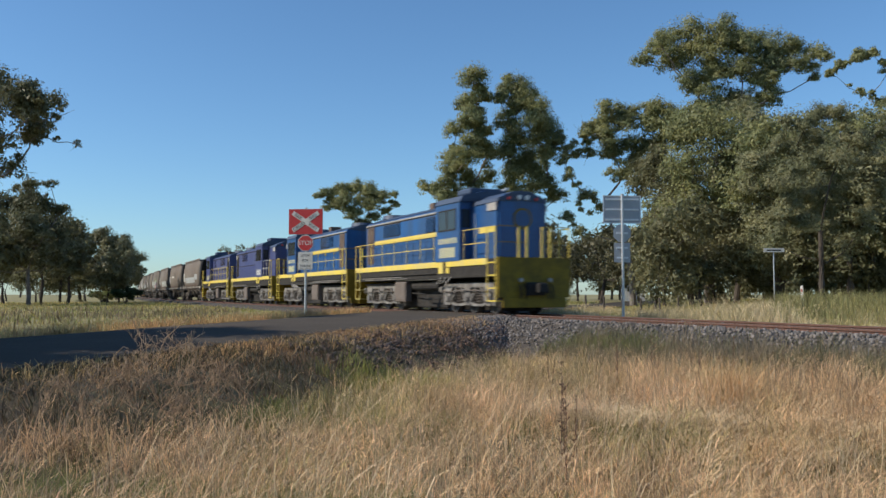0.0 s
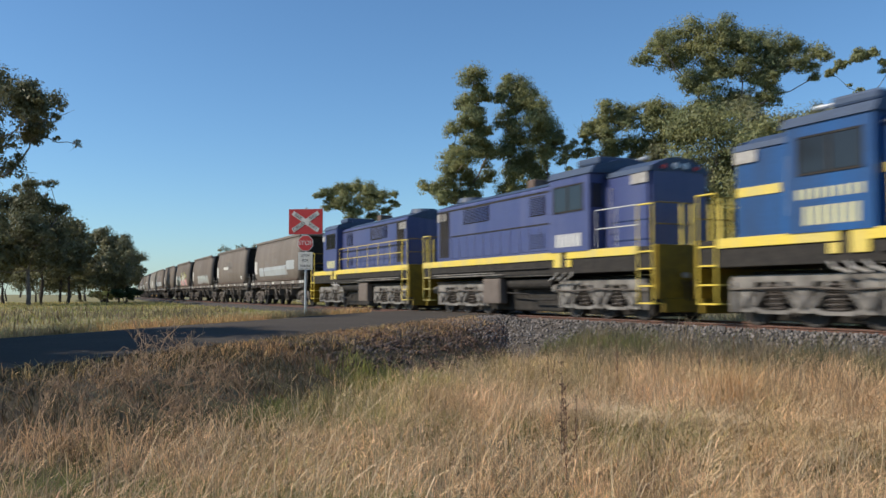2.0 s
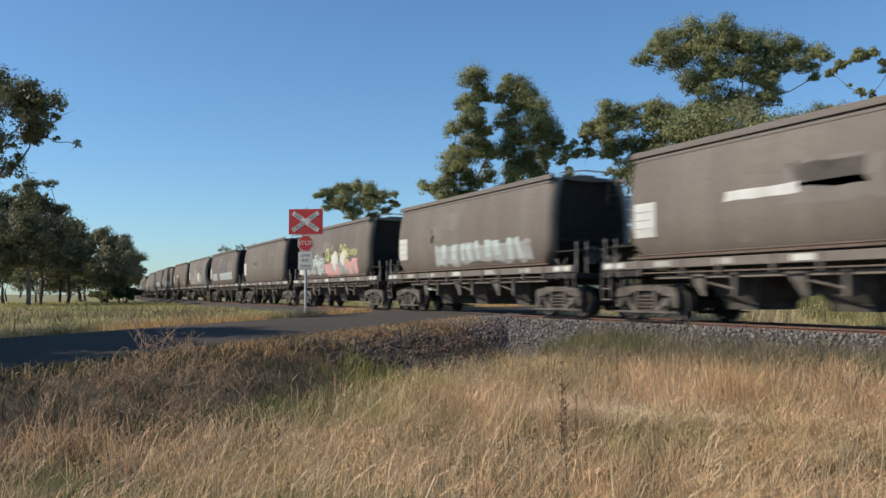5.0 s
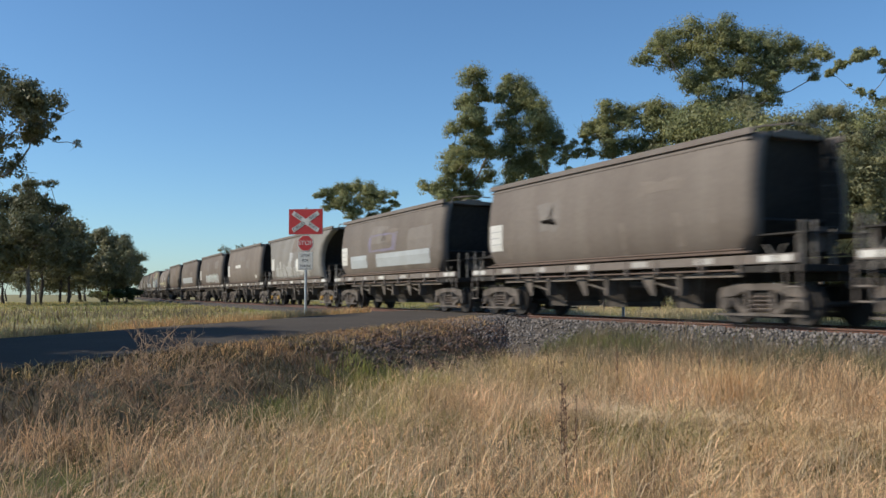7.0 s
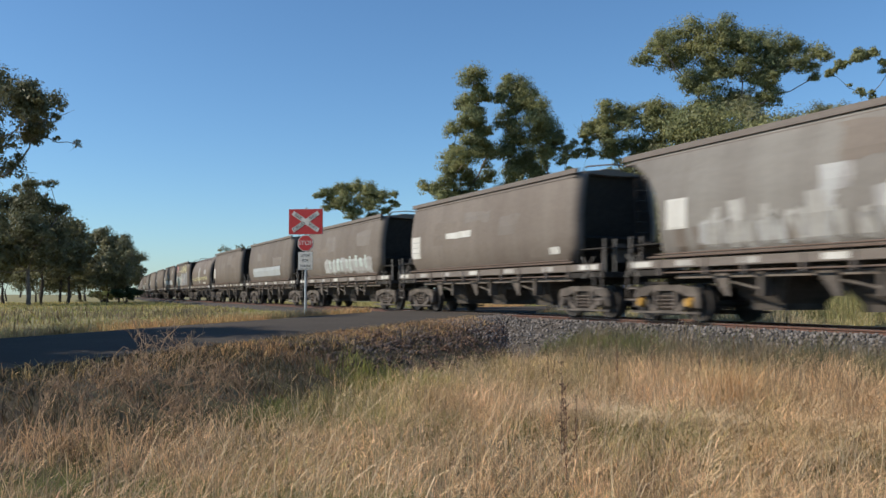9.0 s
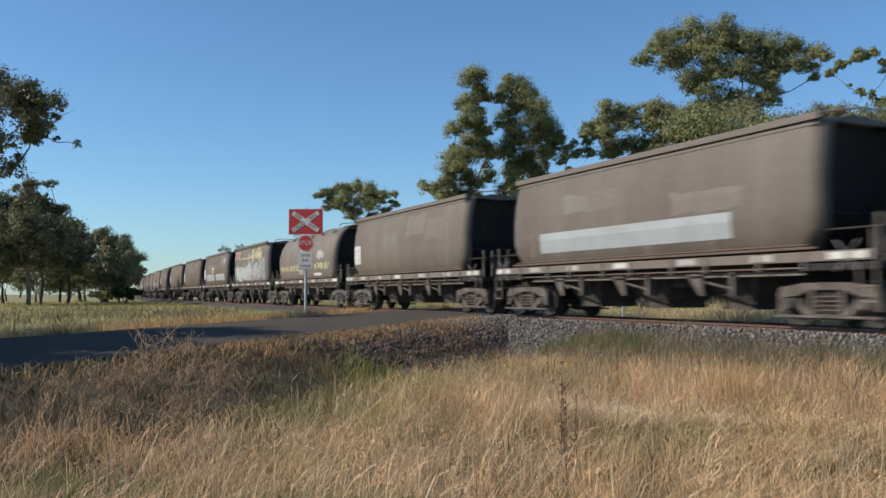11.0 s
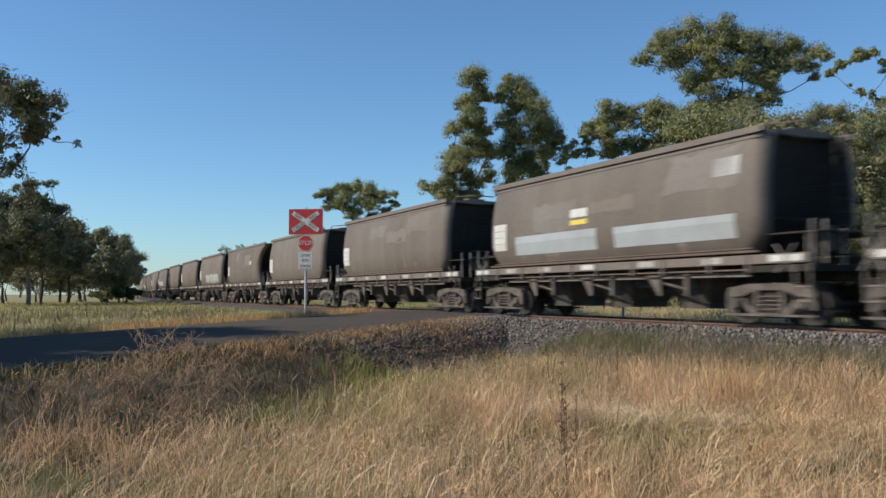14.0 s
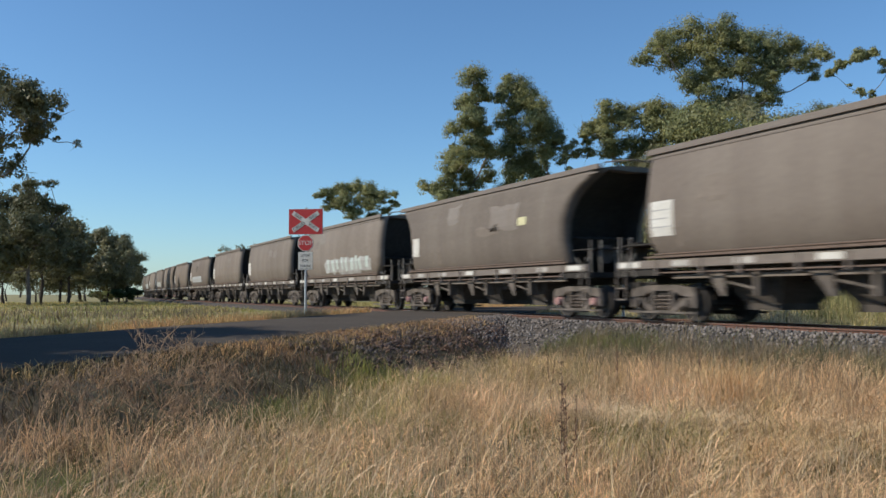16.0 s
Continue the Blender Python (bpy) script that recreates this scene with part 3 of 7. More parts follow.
def locomotive(name, paint, stripe, rail_mat, label, number_mat=M_CREAM):
    """Six-axle diesel: long hood, cab and short hood on a deck; the short hood points to +x. Origin on the rail top, mid length."""
    ob = tagged(new(name), label, "locomotive", group="locomotives of the train")
    # deck and yellow sills
    bm = B()
    box(bm, -7.0, 7.0, -1.36, 1.36, 0.98, 1.58, 0.02)
    part("deck", bm, M_GRIME, ob, "black underframe deck")
    for s in (-1, 1):
        bm = B()
        box(bm, -7.0, 2.45, s * 1.362, s * 1.40, 1.39, 1.60, 0.008)
        box(bm, 2.45, 2.85, s * 1.362, s * 1.40, 1.16, 1.62, 0.008)
        box(bm, 3.1, 6.3, s * 1.362, s * 1.40, 1.39, 1.60, 0.008)
        box(bm, 3.1, 3.35, s * 1.362, s * 1.40, 1.16, 1.36, 0.008)
        part("sill", bm, M_YELLOW, ob, "yellow sill along the deck edge")
    # long hood
    bm = loft(B(), hood_rings(-6.2, 2.3, 1.13, 1.58, 3.72, 0.10))
    hood = part("long_hood", bm, paint, ob)
    bm = loft(B(), [[(x, a, z + 0.008) for x, a, z in ring] for ring in
                    [[(x, a, z) for a, z in ((-1.075, 3.60), (-0.83, 3.67), (-0.42, 3.83), (0, 3.87), (0.42, 3.83), (0.83, 3.67), (1.075, 3.60), (0, 3.5))] for x in (-6.22, 2.32)]])
    part("hood_roof", bm, M_BLUEROOF, hood, "sooty dark hood roof")
    for s in (-1, 1):
        door = part("hood_door", box(B(), -6.1, -5.54, s * 1.131, s * 1.146, 1.70, 2.42, 0.004), paint, hood, "hinged access door")
        for i in range(1, 13):
            clone(door, 0.62 * i)
        for x0, w, z0, nn in ((-3.95, 1.9, 2.90, 10), (0.7, 0.85, 2.80, 11), (0.7, 0.85, 1.80, 9)):
            # flat dark backing that deepens the shade between the slats by colour
            part("louvre_recess", box(B(), x0 - 0.03, x0 + w + 0.03, s * 1.1315, s * 1.136, z0 - 0.04, z0 + 0.05 * nn + 0.01), M_GRIME, hood, "dark panel standing in for the shade between the louvres")
            slat = part("louvre_slat", box(B(), x0, x0 + w, s * 1.137, s * 1.17, z0, z0 + 0.022), paint, hood)
            for i in range(1, nn):
                clone(slat, 0, 0, 0.05 * i)
        shutter = part("radiator_shutter", box(B(), -5.95, -5.78, s * 1.147, s * 1.16, 1.75, 3.4, 0.004), M_RUST if stripe else M_GRIME, hood, "dark brown radiator shutter")
        for i in range(1, 4):
            clone(shutter, 0.21 * i)
        # dark strip drawn in place of the gutter's shadow on the hood side
        part("shadow_gap", box(B(), -6.2, 2.3, s * 1.129, s * 1.14, 3.41, 3.465), M_GRIME, hood, "dark strip drawn as the shade below the roof edge")
        if not stripe:
            part("waist_joint", box(B(), -5.0, 2.25, s * 1.132, s * 1.15, 2.47, 2.51), M_GRIME, hood, "dark waist joint")
            part("number_box", box(B(), -6.15, -5.4, s * 1.132, s * 1.16, 3.1, 3.38, 0.006), M_DULL, hood, "dull white number box as a plain panel")
        bm = B()
        box(bm, -6.2, 2.3, s * 1.128, s * 1.15, 3.47, 3.52)
        part("gutter_strip", bm, M_DULL if stripe else paint, hood)
        if stripe:
            bm = B()
            box(bm, -5.0, 2.25, s * 1.132, s * 1.168, 2.58, 2.75, 0.004)
            part("stripe", bm, M_YELLOW, hood, "yellow waist stripe")
    # cab, wider than the hoods
    cabx0, cabx1 = 2.3, 4.3
    bm = loft(B(), hood_rings(cabx0, cabx1, 1.42, 1.58, 3.98, 0.10, 0.32))
    cab = part("cab", bm, paint, ob)
    bm = loft(B(), [[(x, a, z) for a, z in ((-1.46, 3.66), (-1.34, 3.86), (-1.0, 3.95), (-0.5, 4.05), (0, 4.09), (0.5, 4.05), (1.0, 3.95), (1.34, 3.86), (1.46, 3.66), (0, 3.7))]
                    for x in (cabx0 - 0.06, cabx1 + 0.12)])
    part("cab_roof", bm, M_BLUEROOF, cab, "dark arched cab roof")
    for s in (-1, 1):
        for x0 in (2.55, 3.3):
            bm = B()
            box(bm, x0, x0 + 0.68, s * 1.419, s * 1.432, 2.72, 3.40, 0.01)
            part("side_window", bm, M_GLASS, cab, "dark side window")
            bm = B()
            for a, b_, c_, d_ in ((x0 - 0.04, x0 + 0.72, 2.68, 2.72), (x0 - 0.04, x0 + 0.72, 3.40, 3.44), (x0 - 0.04, x0, 2.72, 3.40), (x0 + 0.68, x0 + 0.72, 2.72, 3.40)):
                box(bm, a, b_, s * 1.419, s * 1.442, c_, d_)
            part("window_frame", bm, M_GRIME, cab)
        bar = part("number_bar", box(B(), 2.62, 2.75, s * 1.421, s * 1.428, 1.72, 2.08), number_mat, cab, "pale painted number drawn as plain bars")
        for i in range(1, 7):
            clone(bar, 0.19 * i)
        if stripe:
            bar = part("lettering_bar", box(B(), 2.52, 2.62, s * 1.421, s * 1.427, 2.22, 2.42), number_mat, cab, "pale lettering drawn as plain bars")
            for i in range(1, 9):
                clone(bar, 0.18 * i)
    for s in (-1, 1):
        part("front_window", box(B(), cabx1 + 0.001, cabx1 + 0.015, s * 1.17 - 0.17, s * 1.17 + 0.17, 2.75, 3.40), M_GLASS, cab, "narrow dark front window")
    grille = part("intake_grille", box(B(), -3.3, -2.98, 1.133, 1.16, 2.84, 3.40, 0.006), M_GRIME, hood, "black air intake grille")
    for i in range(1, 4):
        clone(grille, 0.36 * i)
    # short hood
    bm = loft(B(), hood_rings(4.3, 6.25, 0.94, 1.58, 3.74, 0.10))
    bmesh.ops.bevel(bm, geom=[e for e in bm.edges if all(v.co.x > 6.1 for v in e.verts) and len(e.link_faces) == 2], offset=0.08, segments=2, affect="EDGES")
    short = part("short_hood", bm, paint, ob)
    bm = loft(B(), [[(x, a, z) for a, z in ((-0.97, 3.50), (-0.90, 3.64), (-0.70, 3.70), (-0.36, 3.86), (0, 3.90), (0.36, 3.86), (0.70, 3.70), (0.90, 3.64), (0.97, 3.50), (0, 3.55))]
                    for x in (4.3, 6.27)])
    part("short_hood_roof", bm, M_BLUEROOF, short, "sooty dark roof")
    for s in (-1, 1):
        part("number_box", box(B(), 5.55, 6.2, s * 0.942, s * 0.985, 3.22, 3.48, 0.006), M_DULL, short, "dull white number box as a plain panel")
        part("grab_iron", rods(B(), [(4.7, s * 0.94, 2.0), (4.7, s * 1.0, 2.0), (4.7, s * 1.0, 3.2), (4.7, s * 0.94, 3.2)], 0.014, 6), M_DULL, short)
    for y in (-0.15, 0.15):
        part("headlight", rod(B(), (6.2, y, 3.66), (6.34, y, 3.66), 0.085, 12), M_SILVER, short, "round headlight")
    for y in (-0.52, 0.52):
        bm = B()
        rod(bm, (6.22, y, 3.62), (6.32, y, 3.62), 0.06, 10)
        part("marker_light", bm, M_LAMPGLASS, short, "red marker light")
    if stripe:
        for s in (-1, 1):
            bm = B()
            box(bm, 4.9, 6.15, s * 0.941, s * 0.96, 2.50, 2.70, 0.004)
            part("stripe", bm, M_YELLOW, short, "yellow waist stripe")
        bm = B()
        bmesh.ops.create_cone(bm, cap_ends=True, segments=24, radius1=0.36, radius2=0.36, depth=0.02, matrix=pose(6.26, 0, 2.95, 0, 90, 0))
        part("crest", bm, M_PILOT, short, "round dull yellow crest")
        bm = B()
        bmesh.ops.create_cone(bm, cap_ends=True, segments=24, radius1=0.30, radius2=0.30, depth=0.02, matrix=pose(6.268, 0, 2.95, 0, 90, 0))
        part("crest_field", bm, paint, short)
        for s in (-1, 1):
            bm = B()
            box(bm, 6.252, 6.27, s * 0.72 - 0.09, s * 0.72 + 0.09, 2.05, 2.5)
            part("front_panel", bm, paint, short)
    # roof gear
    bm = B()
    box(bm, -0.9, -0.45, -0.3, 0.3, 3.8, 4.12, 0.03)
    part("exhaust_outlet", bm, M_RUST, ob, "rusty exhaust stack")
    bm = B()
    rod(bm, (-5.4, 0, 3.8), (-5.4, 0, 3.98), 0.62, 20, 0.55)
    part("radiator_fan", bm, M_BLUEROOF, ob, "round fan housing")
    bm = B()
    box(bm, 2.7, 3.8, -0.75, 0.75, 4.02, 4.24, 0.06)
    part("air_conditioner", bm, M_BLUEROOF, ob)
    bm = B()
    rod(bm, (4.1, 0.45, 4.0), (4.1, 0.45, 4.2), 0.02, 6)
    rod(bm, (3.95, 0.45, 4.18), (4.4, 0.45, 4.18), 0.025, 8, 0.06)
    part("horn", bm, M_GALV, ob)
    # ends: pilot, steps, coupler, railings
    for e in (-1, 1):
        bm = B()
        box(bm, e * 6.95, e * 7.06, -1.36, 1.36, 0.55, 1.86, 0.015)
        box(bm, e * 7.0, e * 7.1, -1.2, 1.2, 0.22, 0.56, 0.02)
        end = part("pilot", bm, M_PILOT, ob, "dirty yellow end beam and pilot, colour darkened as in shade")
        for y in (-0.55, 0.55):
            part("ditch_light", rod(B(), (e * 7.05, y, 1.12), (e * 7.15, y, 1.12), 0.07, 12), M_DULL, end, "small round lamp on the end beam")
        part("draft_gear", box(B(), e * 7.06, e * 7.2, -0.34, 0.34, 0.62, 1.05, 0.03), M_GRIME, end, "black coupler pocket")
        for s in (-1, 1):
            step = part("step", box(B(), e * 6.35, e * 6.95, s * 1.10, s * 1.40, 0.42, 0.455), M_YELLOW, ob, "yellow footstep")
            for z in (0.42, 0.84, 1.26):
                clone(step, 0, 0, z)
            bm = B()
            for x in (6.35, 6.93):
                rod(bm, (e * x, s * 1.39, 0.42), (e * x, s * 1.39, 2.85), 0.022, 6)
            rod(bm, (e * 6.35, s * 1.39, 2.85), (e * 6.93, s * 1.39, 2.85), 0.022, 6)
            part("grab_rail", bm, M_YELLOW, ob, "yellow vertical grab rails")
        stanchion = part("end_post", box(B(), e * 7.02, e * 7.07, -0.62, -0.56, 1.6, 2.62), M_YELLOW, ob, "flat yellow railing post")
        for y in (0.30, 0.88, 1.18):
            clone(stanchion, 0, y)
        bm = B()
        for y0, y1 in ((-1.36, -0.27), (0.27, 1.36)):
            rod(bm, (e * 7.045, y0, 2.62), (e * 7.045, y1, 2.62), 0.016, 6)
            rod(bm, (e * 7.045, y0, 2.1), (e * 7.045, y1, 2.1), 0.014, 6)
        part("end_railing", bm, M_PILOT, ob, "yellow railing across the end platform")
        bm = B()
        box(bm, e * 7.05, e * 7.62, -0.10, 0.10, 0.74, 0.98, 0.03)
        box(bm, e * 7.45, e * 7.64, -0.18, 0.18, 0.70, 1.02, 0.04)
        part("coupler", bm, M_GRIME, ob, "knuckle coupler")
        hose = part("brake_hose", rods(B(), [(e * 7.06, -0.6, 1.0), (e * 7.2, -0.6, 0.85), (e * 7.22, -0.6, 0.5)], 0.025, 6), M_GRIME, ob, "hanging brake hose")
        for y in (0.18, 1.02, 1.2):
            clone(hose, 0, y)
    for s in (-1, 1) if rail_mat else ():
        handrail(ob, [(x, s * 1.37) for x in (-6.3, -4.9, -3.5, -2.1, -0.7, 0.7, 2.0)], 2.62, 2.12, rail_mat, "walkway handrail")
    handrail(ob, [(x, -1.37) for x in (4.55, 5.45, 6.3)], 2.62, 2.12, rail_mat or M_WHITE, "handrail beside the short hood")
    # hoods, cab and railings stand on the deck, above the underframe
    above = ("deck", "sill", "long_hood", "cab", "short_hood", "exhaust_outlet", "radiator_fan", "air_conditioner", "horn", "handrail", "handrail_post", "end_post", "end_railing")
    for c in ob.children:
        if c.name.split(".")[0] in above:
            c.matrix_basis = Matrix.Translation((0, 0, 0.25)) @ c.matrix_basis
    # between the bogies
    bm = B()
    box(bm, -2.15, 2.15, -0.88, 0.88, 0.14, 1.18, 0.06)
    part("fuel_tank", bm, M_GRIME, ob, "black fuel tank")
    for s in (-1, 1):
        bm = B()
        box(bm, -2.05, -0.85, s * 1.09, s * 1.36, 0.36, 1.16, 0.03)
        box(bm, -1.95, -0.95, s * 1.36, s * 1.375, 0.44, 1.08, 0.01)
        part("battery_box", bm, M_BOX, ob, "dusty brown box beside the tank")
        bm = B()
        rod(bm, (-6.2, s * 1.12, 1.08), (2.2, s * 1.12, 1.08), 0.04, 8)
        rod(bm, (-0.6, s * 1.05, 0.98), (2.0, s * 1.05, 0.98), 0.16, 12)
        rods(bm, [(-0.7, s * 1.15, 0.7), (0.6, s * 1.15, 0.66), (0.7, s * 1.15, 0.5), (2.1, s * 1.15, 0.5)], 0.028, 6)
        part("air_pipe", bm, M_GRIME, ob, "air reservoir and pipes")
        for k, (xa, xb, pz) in enumerate(((-6.0, -1.2, 1.34), (-5.6, -0.6, 1.27), (-6.2, 2.2, 1.42))):
            part("conduit", rod(B(), (xa, s * (1.385 + 0.012 * k), pz), (xb, s * (1.385 + 0.012 * k), pz), 0.022, 8), M_BOGIE if k != 2 else M_GRIME, ob, "thin conduit under the deck edge")
        for xa in (2.6, 3.0, 3.4):
            part("sand_hose", rods(B(), [(xa, s * 1.33, 1.3), (xa - 0.15, s * 1.36, 1.15), (xa - 0.5, s * 1.3, 1.05)], 0.03, 6), M_DULL, ob, "pale bent sand hose")
        part("long_pipe", rod(B(), (-2.0, s * 1.3, 1.22), (2.3, s * 1.3, 1.22), 0.03, 8), M_BOGIE, ob, "long dusty pipe below the sill")
    for bx in (-4.25, 4.25):
        loco_bogie(ob, bx)
        for ax in (-1.55, 0, 1.55):
            wheelset(ob, bx + ax)
    return ob


# ---- grain hopper wagons ----
def plan_ring(half_l, half_w, z, r=0.32, inset=0.5):
    """A wagon body from above at height z: rounded side sheets, end walls set back between them."""
    pts = []
    for cx, cy, a0 in ((1, 1, 0), (-1, 1, 90), (-1, -1, 180), (1, -1, 270)):
        corner = []
        for k in range(4):
            a = math.radians(a0 + 30 * k)
            corner.append((cx * (half_l - r) + r * math.cos(a), cy * (half_w - r) + r * math.sin(a), z))
        wall = [(cx * (half_l - 0.02), cy * (half_w - r - 0.03), z), (cx * (half_l - inset), cy * (half_w - r - 0.05), z)]
        pts += (wall[::-1] + corner) if cx == cy else (corner + wall)
    return pts


# half width and half length by height, for each kind of body
BODY = {
    "square": dict(w=[(1.50, 1.30), (1.75, 1.40), (2.2, 1.48), (2.8, 1.48), (3.3, 1.43), (3.7, 1.36), (4.06, 1.27)],
                   l=[(1.50, 5.55), (1.9, 5.85), (2.2, 5.92), (3.9, 5.90), (4.06, 5.88)]),
    "arched": dict(w=[(1.45, 1.26), (1.75, 1.40), (2.2, 1.48), (2.8, 1.48), (3.3, 1.42), (3.7, 1.32), (4.06, 1.18)],
                   l=[(1.45, 5.6), (2.2, 5.55), (2.7, 5.62), (3.1, 5.8), (3.4, 6.05), (3.65, 6.4), (3.9, 6.85), (4.06, 7.1)]),
    "round": dict(w=[(1.45, 1.26), (1.7, 1.36), (2.2, 1.43), (2.8, 1.42), (3.3, 1.30), (3.65, 1.14), (3.9, 0.95), (4.08, 0.70)],
                  l=[(1.45, 5.4), (1.9, 5.55), (2.6, 5.62), (3.3, 5.56), (3.8, 5.42), (4.08, 5.25)]),
    "flat": dict(w=[(1.45, 1.36), (1.8, 1.41), (2.6, 1.45), (3.4, 1.42), (4.06, 1.35)],
                 l=[(1.45, 5.55), (1.9, 5.65), (4.06, 5.62)]),
}


def body_w(kind, z):
    return float(np.interp(z, [a for a, _ in BODY[kind]["w"]], [b for _, b in BODY[kind]["w"]]))


def wagon_bogie(parent, x, cap_mat):
    bm = B()
    box(bm, -0.22, 0.22, -1.0, 1.0, 0.48, 0.82, 0.03)
    bogie = part("bogie", bm, M_GRIME, parent, "two-axle cast steel bogie")
    bogie.matrix_basis = pose(x, 0, 0)
    for s in (-1, 1):
        y = s * 1.0
        bm = B()
        # flat top member with square ends, dipping to a spring seat in the middle
        loft(bm, [[(a, yy, z) for a, z in ((-1.2, 0.66), (-1.12, 0.80), (-0.5, 0.88), (0.5, 0.88), (1.12, 0.80), (1.2, 0.66), (1.2, 0.34), (1.04, 0.34), (1.02, 0.60), (0.72, 0.62), (0.42, 0.74), (-0.42, 0.74), (-0.72, 0.62), (-1.02, 0.60), (-1.04, 0.34), (-1.2, 0.34))]
                  for yy in (y - 0.07, y + 0.07)])
        loft(bm, [[(a, yy, z) for a, z in ((-0.74, 0.60), (-0.40, 0.27), (0.40, 0.27), (0.74, 0.60), (0.70, 0.40), (0.42, 0.16), (-0.42, 0.16), (-0.70, 0.40))]
                  for yy in (y - 0.07, y + 0.07)])
        for a in (-0.36, 0.36):
            box(bm, a - 0.045, a + 0.045, y - 0.07, y + 0.07, 0.24, 0.76)
        box(bm, -1.25, 1.25, y + s * 0.09, y + s * 0.12, 0.20, 0.25)
        part("side_frame", bm, M_DARKBOGIE, bogie, "dusty cast side frame")
        spring = part("spring", coil(-0.2, y, 0.27, 0.62, 0.085, 4, 0.022), M_BOX, bogie, "coil spring")
        clone(spring, 0.2)
        clone(spring, 0.4)
        part("brake_beam", box(B(), -0.62, -0.54, y - 0.05, y + 0.06, 0.30, 0.58), M_GRIME, bogie)
        for a in (-0.9, 0.9):
            bm = B()
            rod(bm, (a, y + s * 0.02, 0.46), (a, y + s * 0.16, 0.46), 0.13, 12, 0.10)
            part("axle_cap", bm, cap_mat, bogie)
    for a in (-0.9, 0.9):
        w = wheelset(parent, x + a, 0.45)
    return bogie


LENGTH = {"square": 15.37, "arched": 14.70, "round": 14.40, "flat": 14.60}      # over couplers


def hopper_wagon(kind, paint, label, caps=M_DARKBOGIE):
    """A bogie grain hopper. Origin on the rail top at mid length."""
    half = LENGTH[kind] / 2
    ob = tagged(new("hopper_wagon"), label, "wagon", group="grain hopper wagons of the train")
    spec = BODY[kind]
    zs = sorted({z for z, _ in spec["w"]} | {z for z, _ in spec["l"]} | {1.6, 2.0, 2.4, 3.0, 3.5})
    zs = [z for z in zs if spec["w"][0][0] <= z <= spec["w"][-1][0]]
    bm = B()
    loft(bm, [plan_ring(float(np.interp(z, [a for a, _ in spec["l"]], [b for _, b in spec["l"]])), body_w(kind, z), z, 0.32,
                        float(np.interp(z, (1.45, 2.6, 4.06), (1.2, 0.7, 0.4)))) for z in zs])
    # end walls between the side sheets take the colour darkened as shade
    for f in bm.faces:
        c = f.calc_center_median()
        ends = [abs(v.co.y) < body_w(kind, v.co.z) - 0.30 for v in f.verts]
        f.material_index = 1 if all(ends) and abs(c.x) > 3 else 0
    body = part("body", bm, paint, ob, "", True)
    body.data.materials.append(M_END_SHADE)
    top_z, top_w, top_l = zs[-1], spec["w"][-1][1], spec["l"][-1][1]
    bm = B()
    prof = [(-top_w, top_z - 0.01), (-top_w * 0.5, top_z + 0.07), (0, top_z + 0.10), (top_w * 0.5, top_z + 0.07), (top_w, top_z - 0.01), (0, top_z - 0.06)]
    loft(bm, [[(x, a, z) for a, z in prof] for x in (-top_l + 0.15, top_l - 0.15)])
    part("roof", bm, paint, body, "grimy roof sheet")
    if kind != "round":
        for s in (-1, 1):
            bm = B()
            box(bm, -top_l + 0.02, top_l - 0.02, s * (top_w - 0.02), s * (top_w + 0.075), top_z - 0.05, top_z + 0.09, 0.01)
            box(bm, -top_l + 0.1, top_l - 0.1, s * (top_w + 0.005), s * (top_w + 0.055), top_z - 0.16, top_z - 0.11, 0.008)
            part("coaming", bm, M_SILL, body, "raised roof edge")
    else:
        for i in range(6):
            bm = B()
            x = -5.0 + 2.0 * i
            rods(bm, [(x - 0.18, -1.0, 3.92), (x - 0.2, -1.16, 3.80), (x + 0.2, -1.16, 3.80), (x + 0.18, -1.0, 3.92)], 0.02, 6)
            part("lifting_ring", bm, M_RUST, body, "rusty lifting ring")
    for i in range(4):
        bm = B()
        x = -4.8 + 3.2 * i
        box(bm, x - 0.9, x + 0.9, -0.32, 0.32, top_z + 0.09, top_z + 0.14, 0.015)
        part("roof_hatch", bm, M_SILL, body)
    for e in (-1, 1):
        bm = B()
        rods(bm, [(e * (top_l - 0.7), -0.7, top_z + 0.05), (e * (top_l - 0.5), -0.7, top_z + 0.22), (e * (top_l + 0.02), -0.2, top_z + 0.24), (e * (top_l + 0.02), 0.6, top_z + 0.22)], 0.022, 6)
        part("roof_grab_rail", bm, M_SILL, body)
    # underframe
    for s in (-1, 1):
        bm = B()
        box(bm, 0.65 - half, half - 0.65, s * 1.24, s * 1.40, 1.27, 1.47, 0.015)
        sill = part("side_sill", bm, M_SILL, ob, "grimy side sill")
        bm = B()
        box(bm, -5.8, 5.8, s * 1.30, s * 1.46, 1.51, 1.56, 0.008)
        part("walk_ledge", bm, M_RUST, ob, "rusty ledge above the sill")
        bracket = part("sill_bracket", box(B(), -5.5, -5.44, s * 1.28, s * 1.43, 1.10, 1.47), M_SILL, ob)
        for i in range(1, 9):
            clone(bracket, 1.37 * i + 0.2 * (i % 2))
        bm = B()
        rod(bm, (-5.6, s * 1.40, 1.60), (5.6, s * 1.40, 1.60), 0.018, 6)
        rod(bm, (-5.4, s * 1.34, 1.16), (5.4, s * 1.34, 1.16), 0.022, 6)
        part("long_rod", bm, M_RUST, ob, "long rods along the sill")
        bm = B()
        box(bm, -5.2, 5.2, s * 1.0, s * 1.12, 1.02, 1.12, 0.01)
        part("brake_rail", bm, M_SILL, ob)
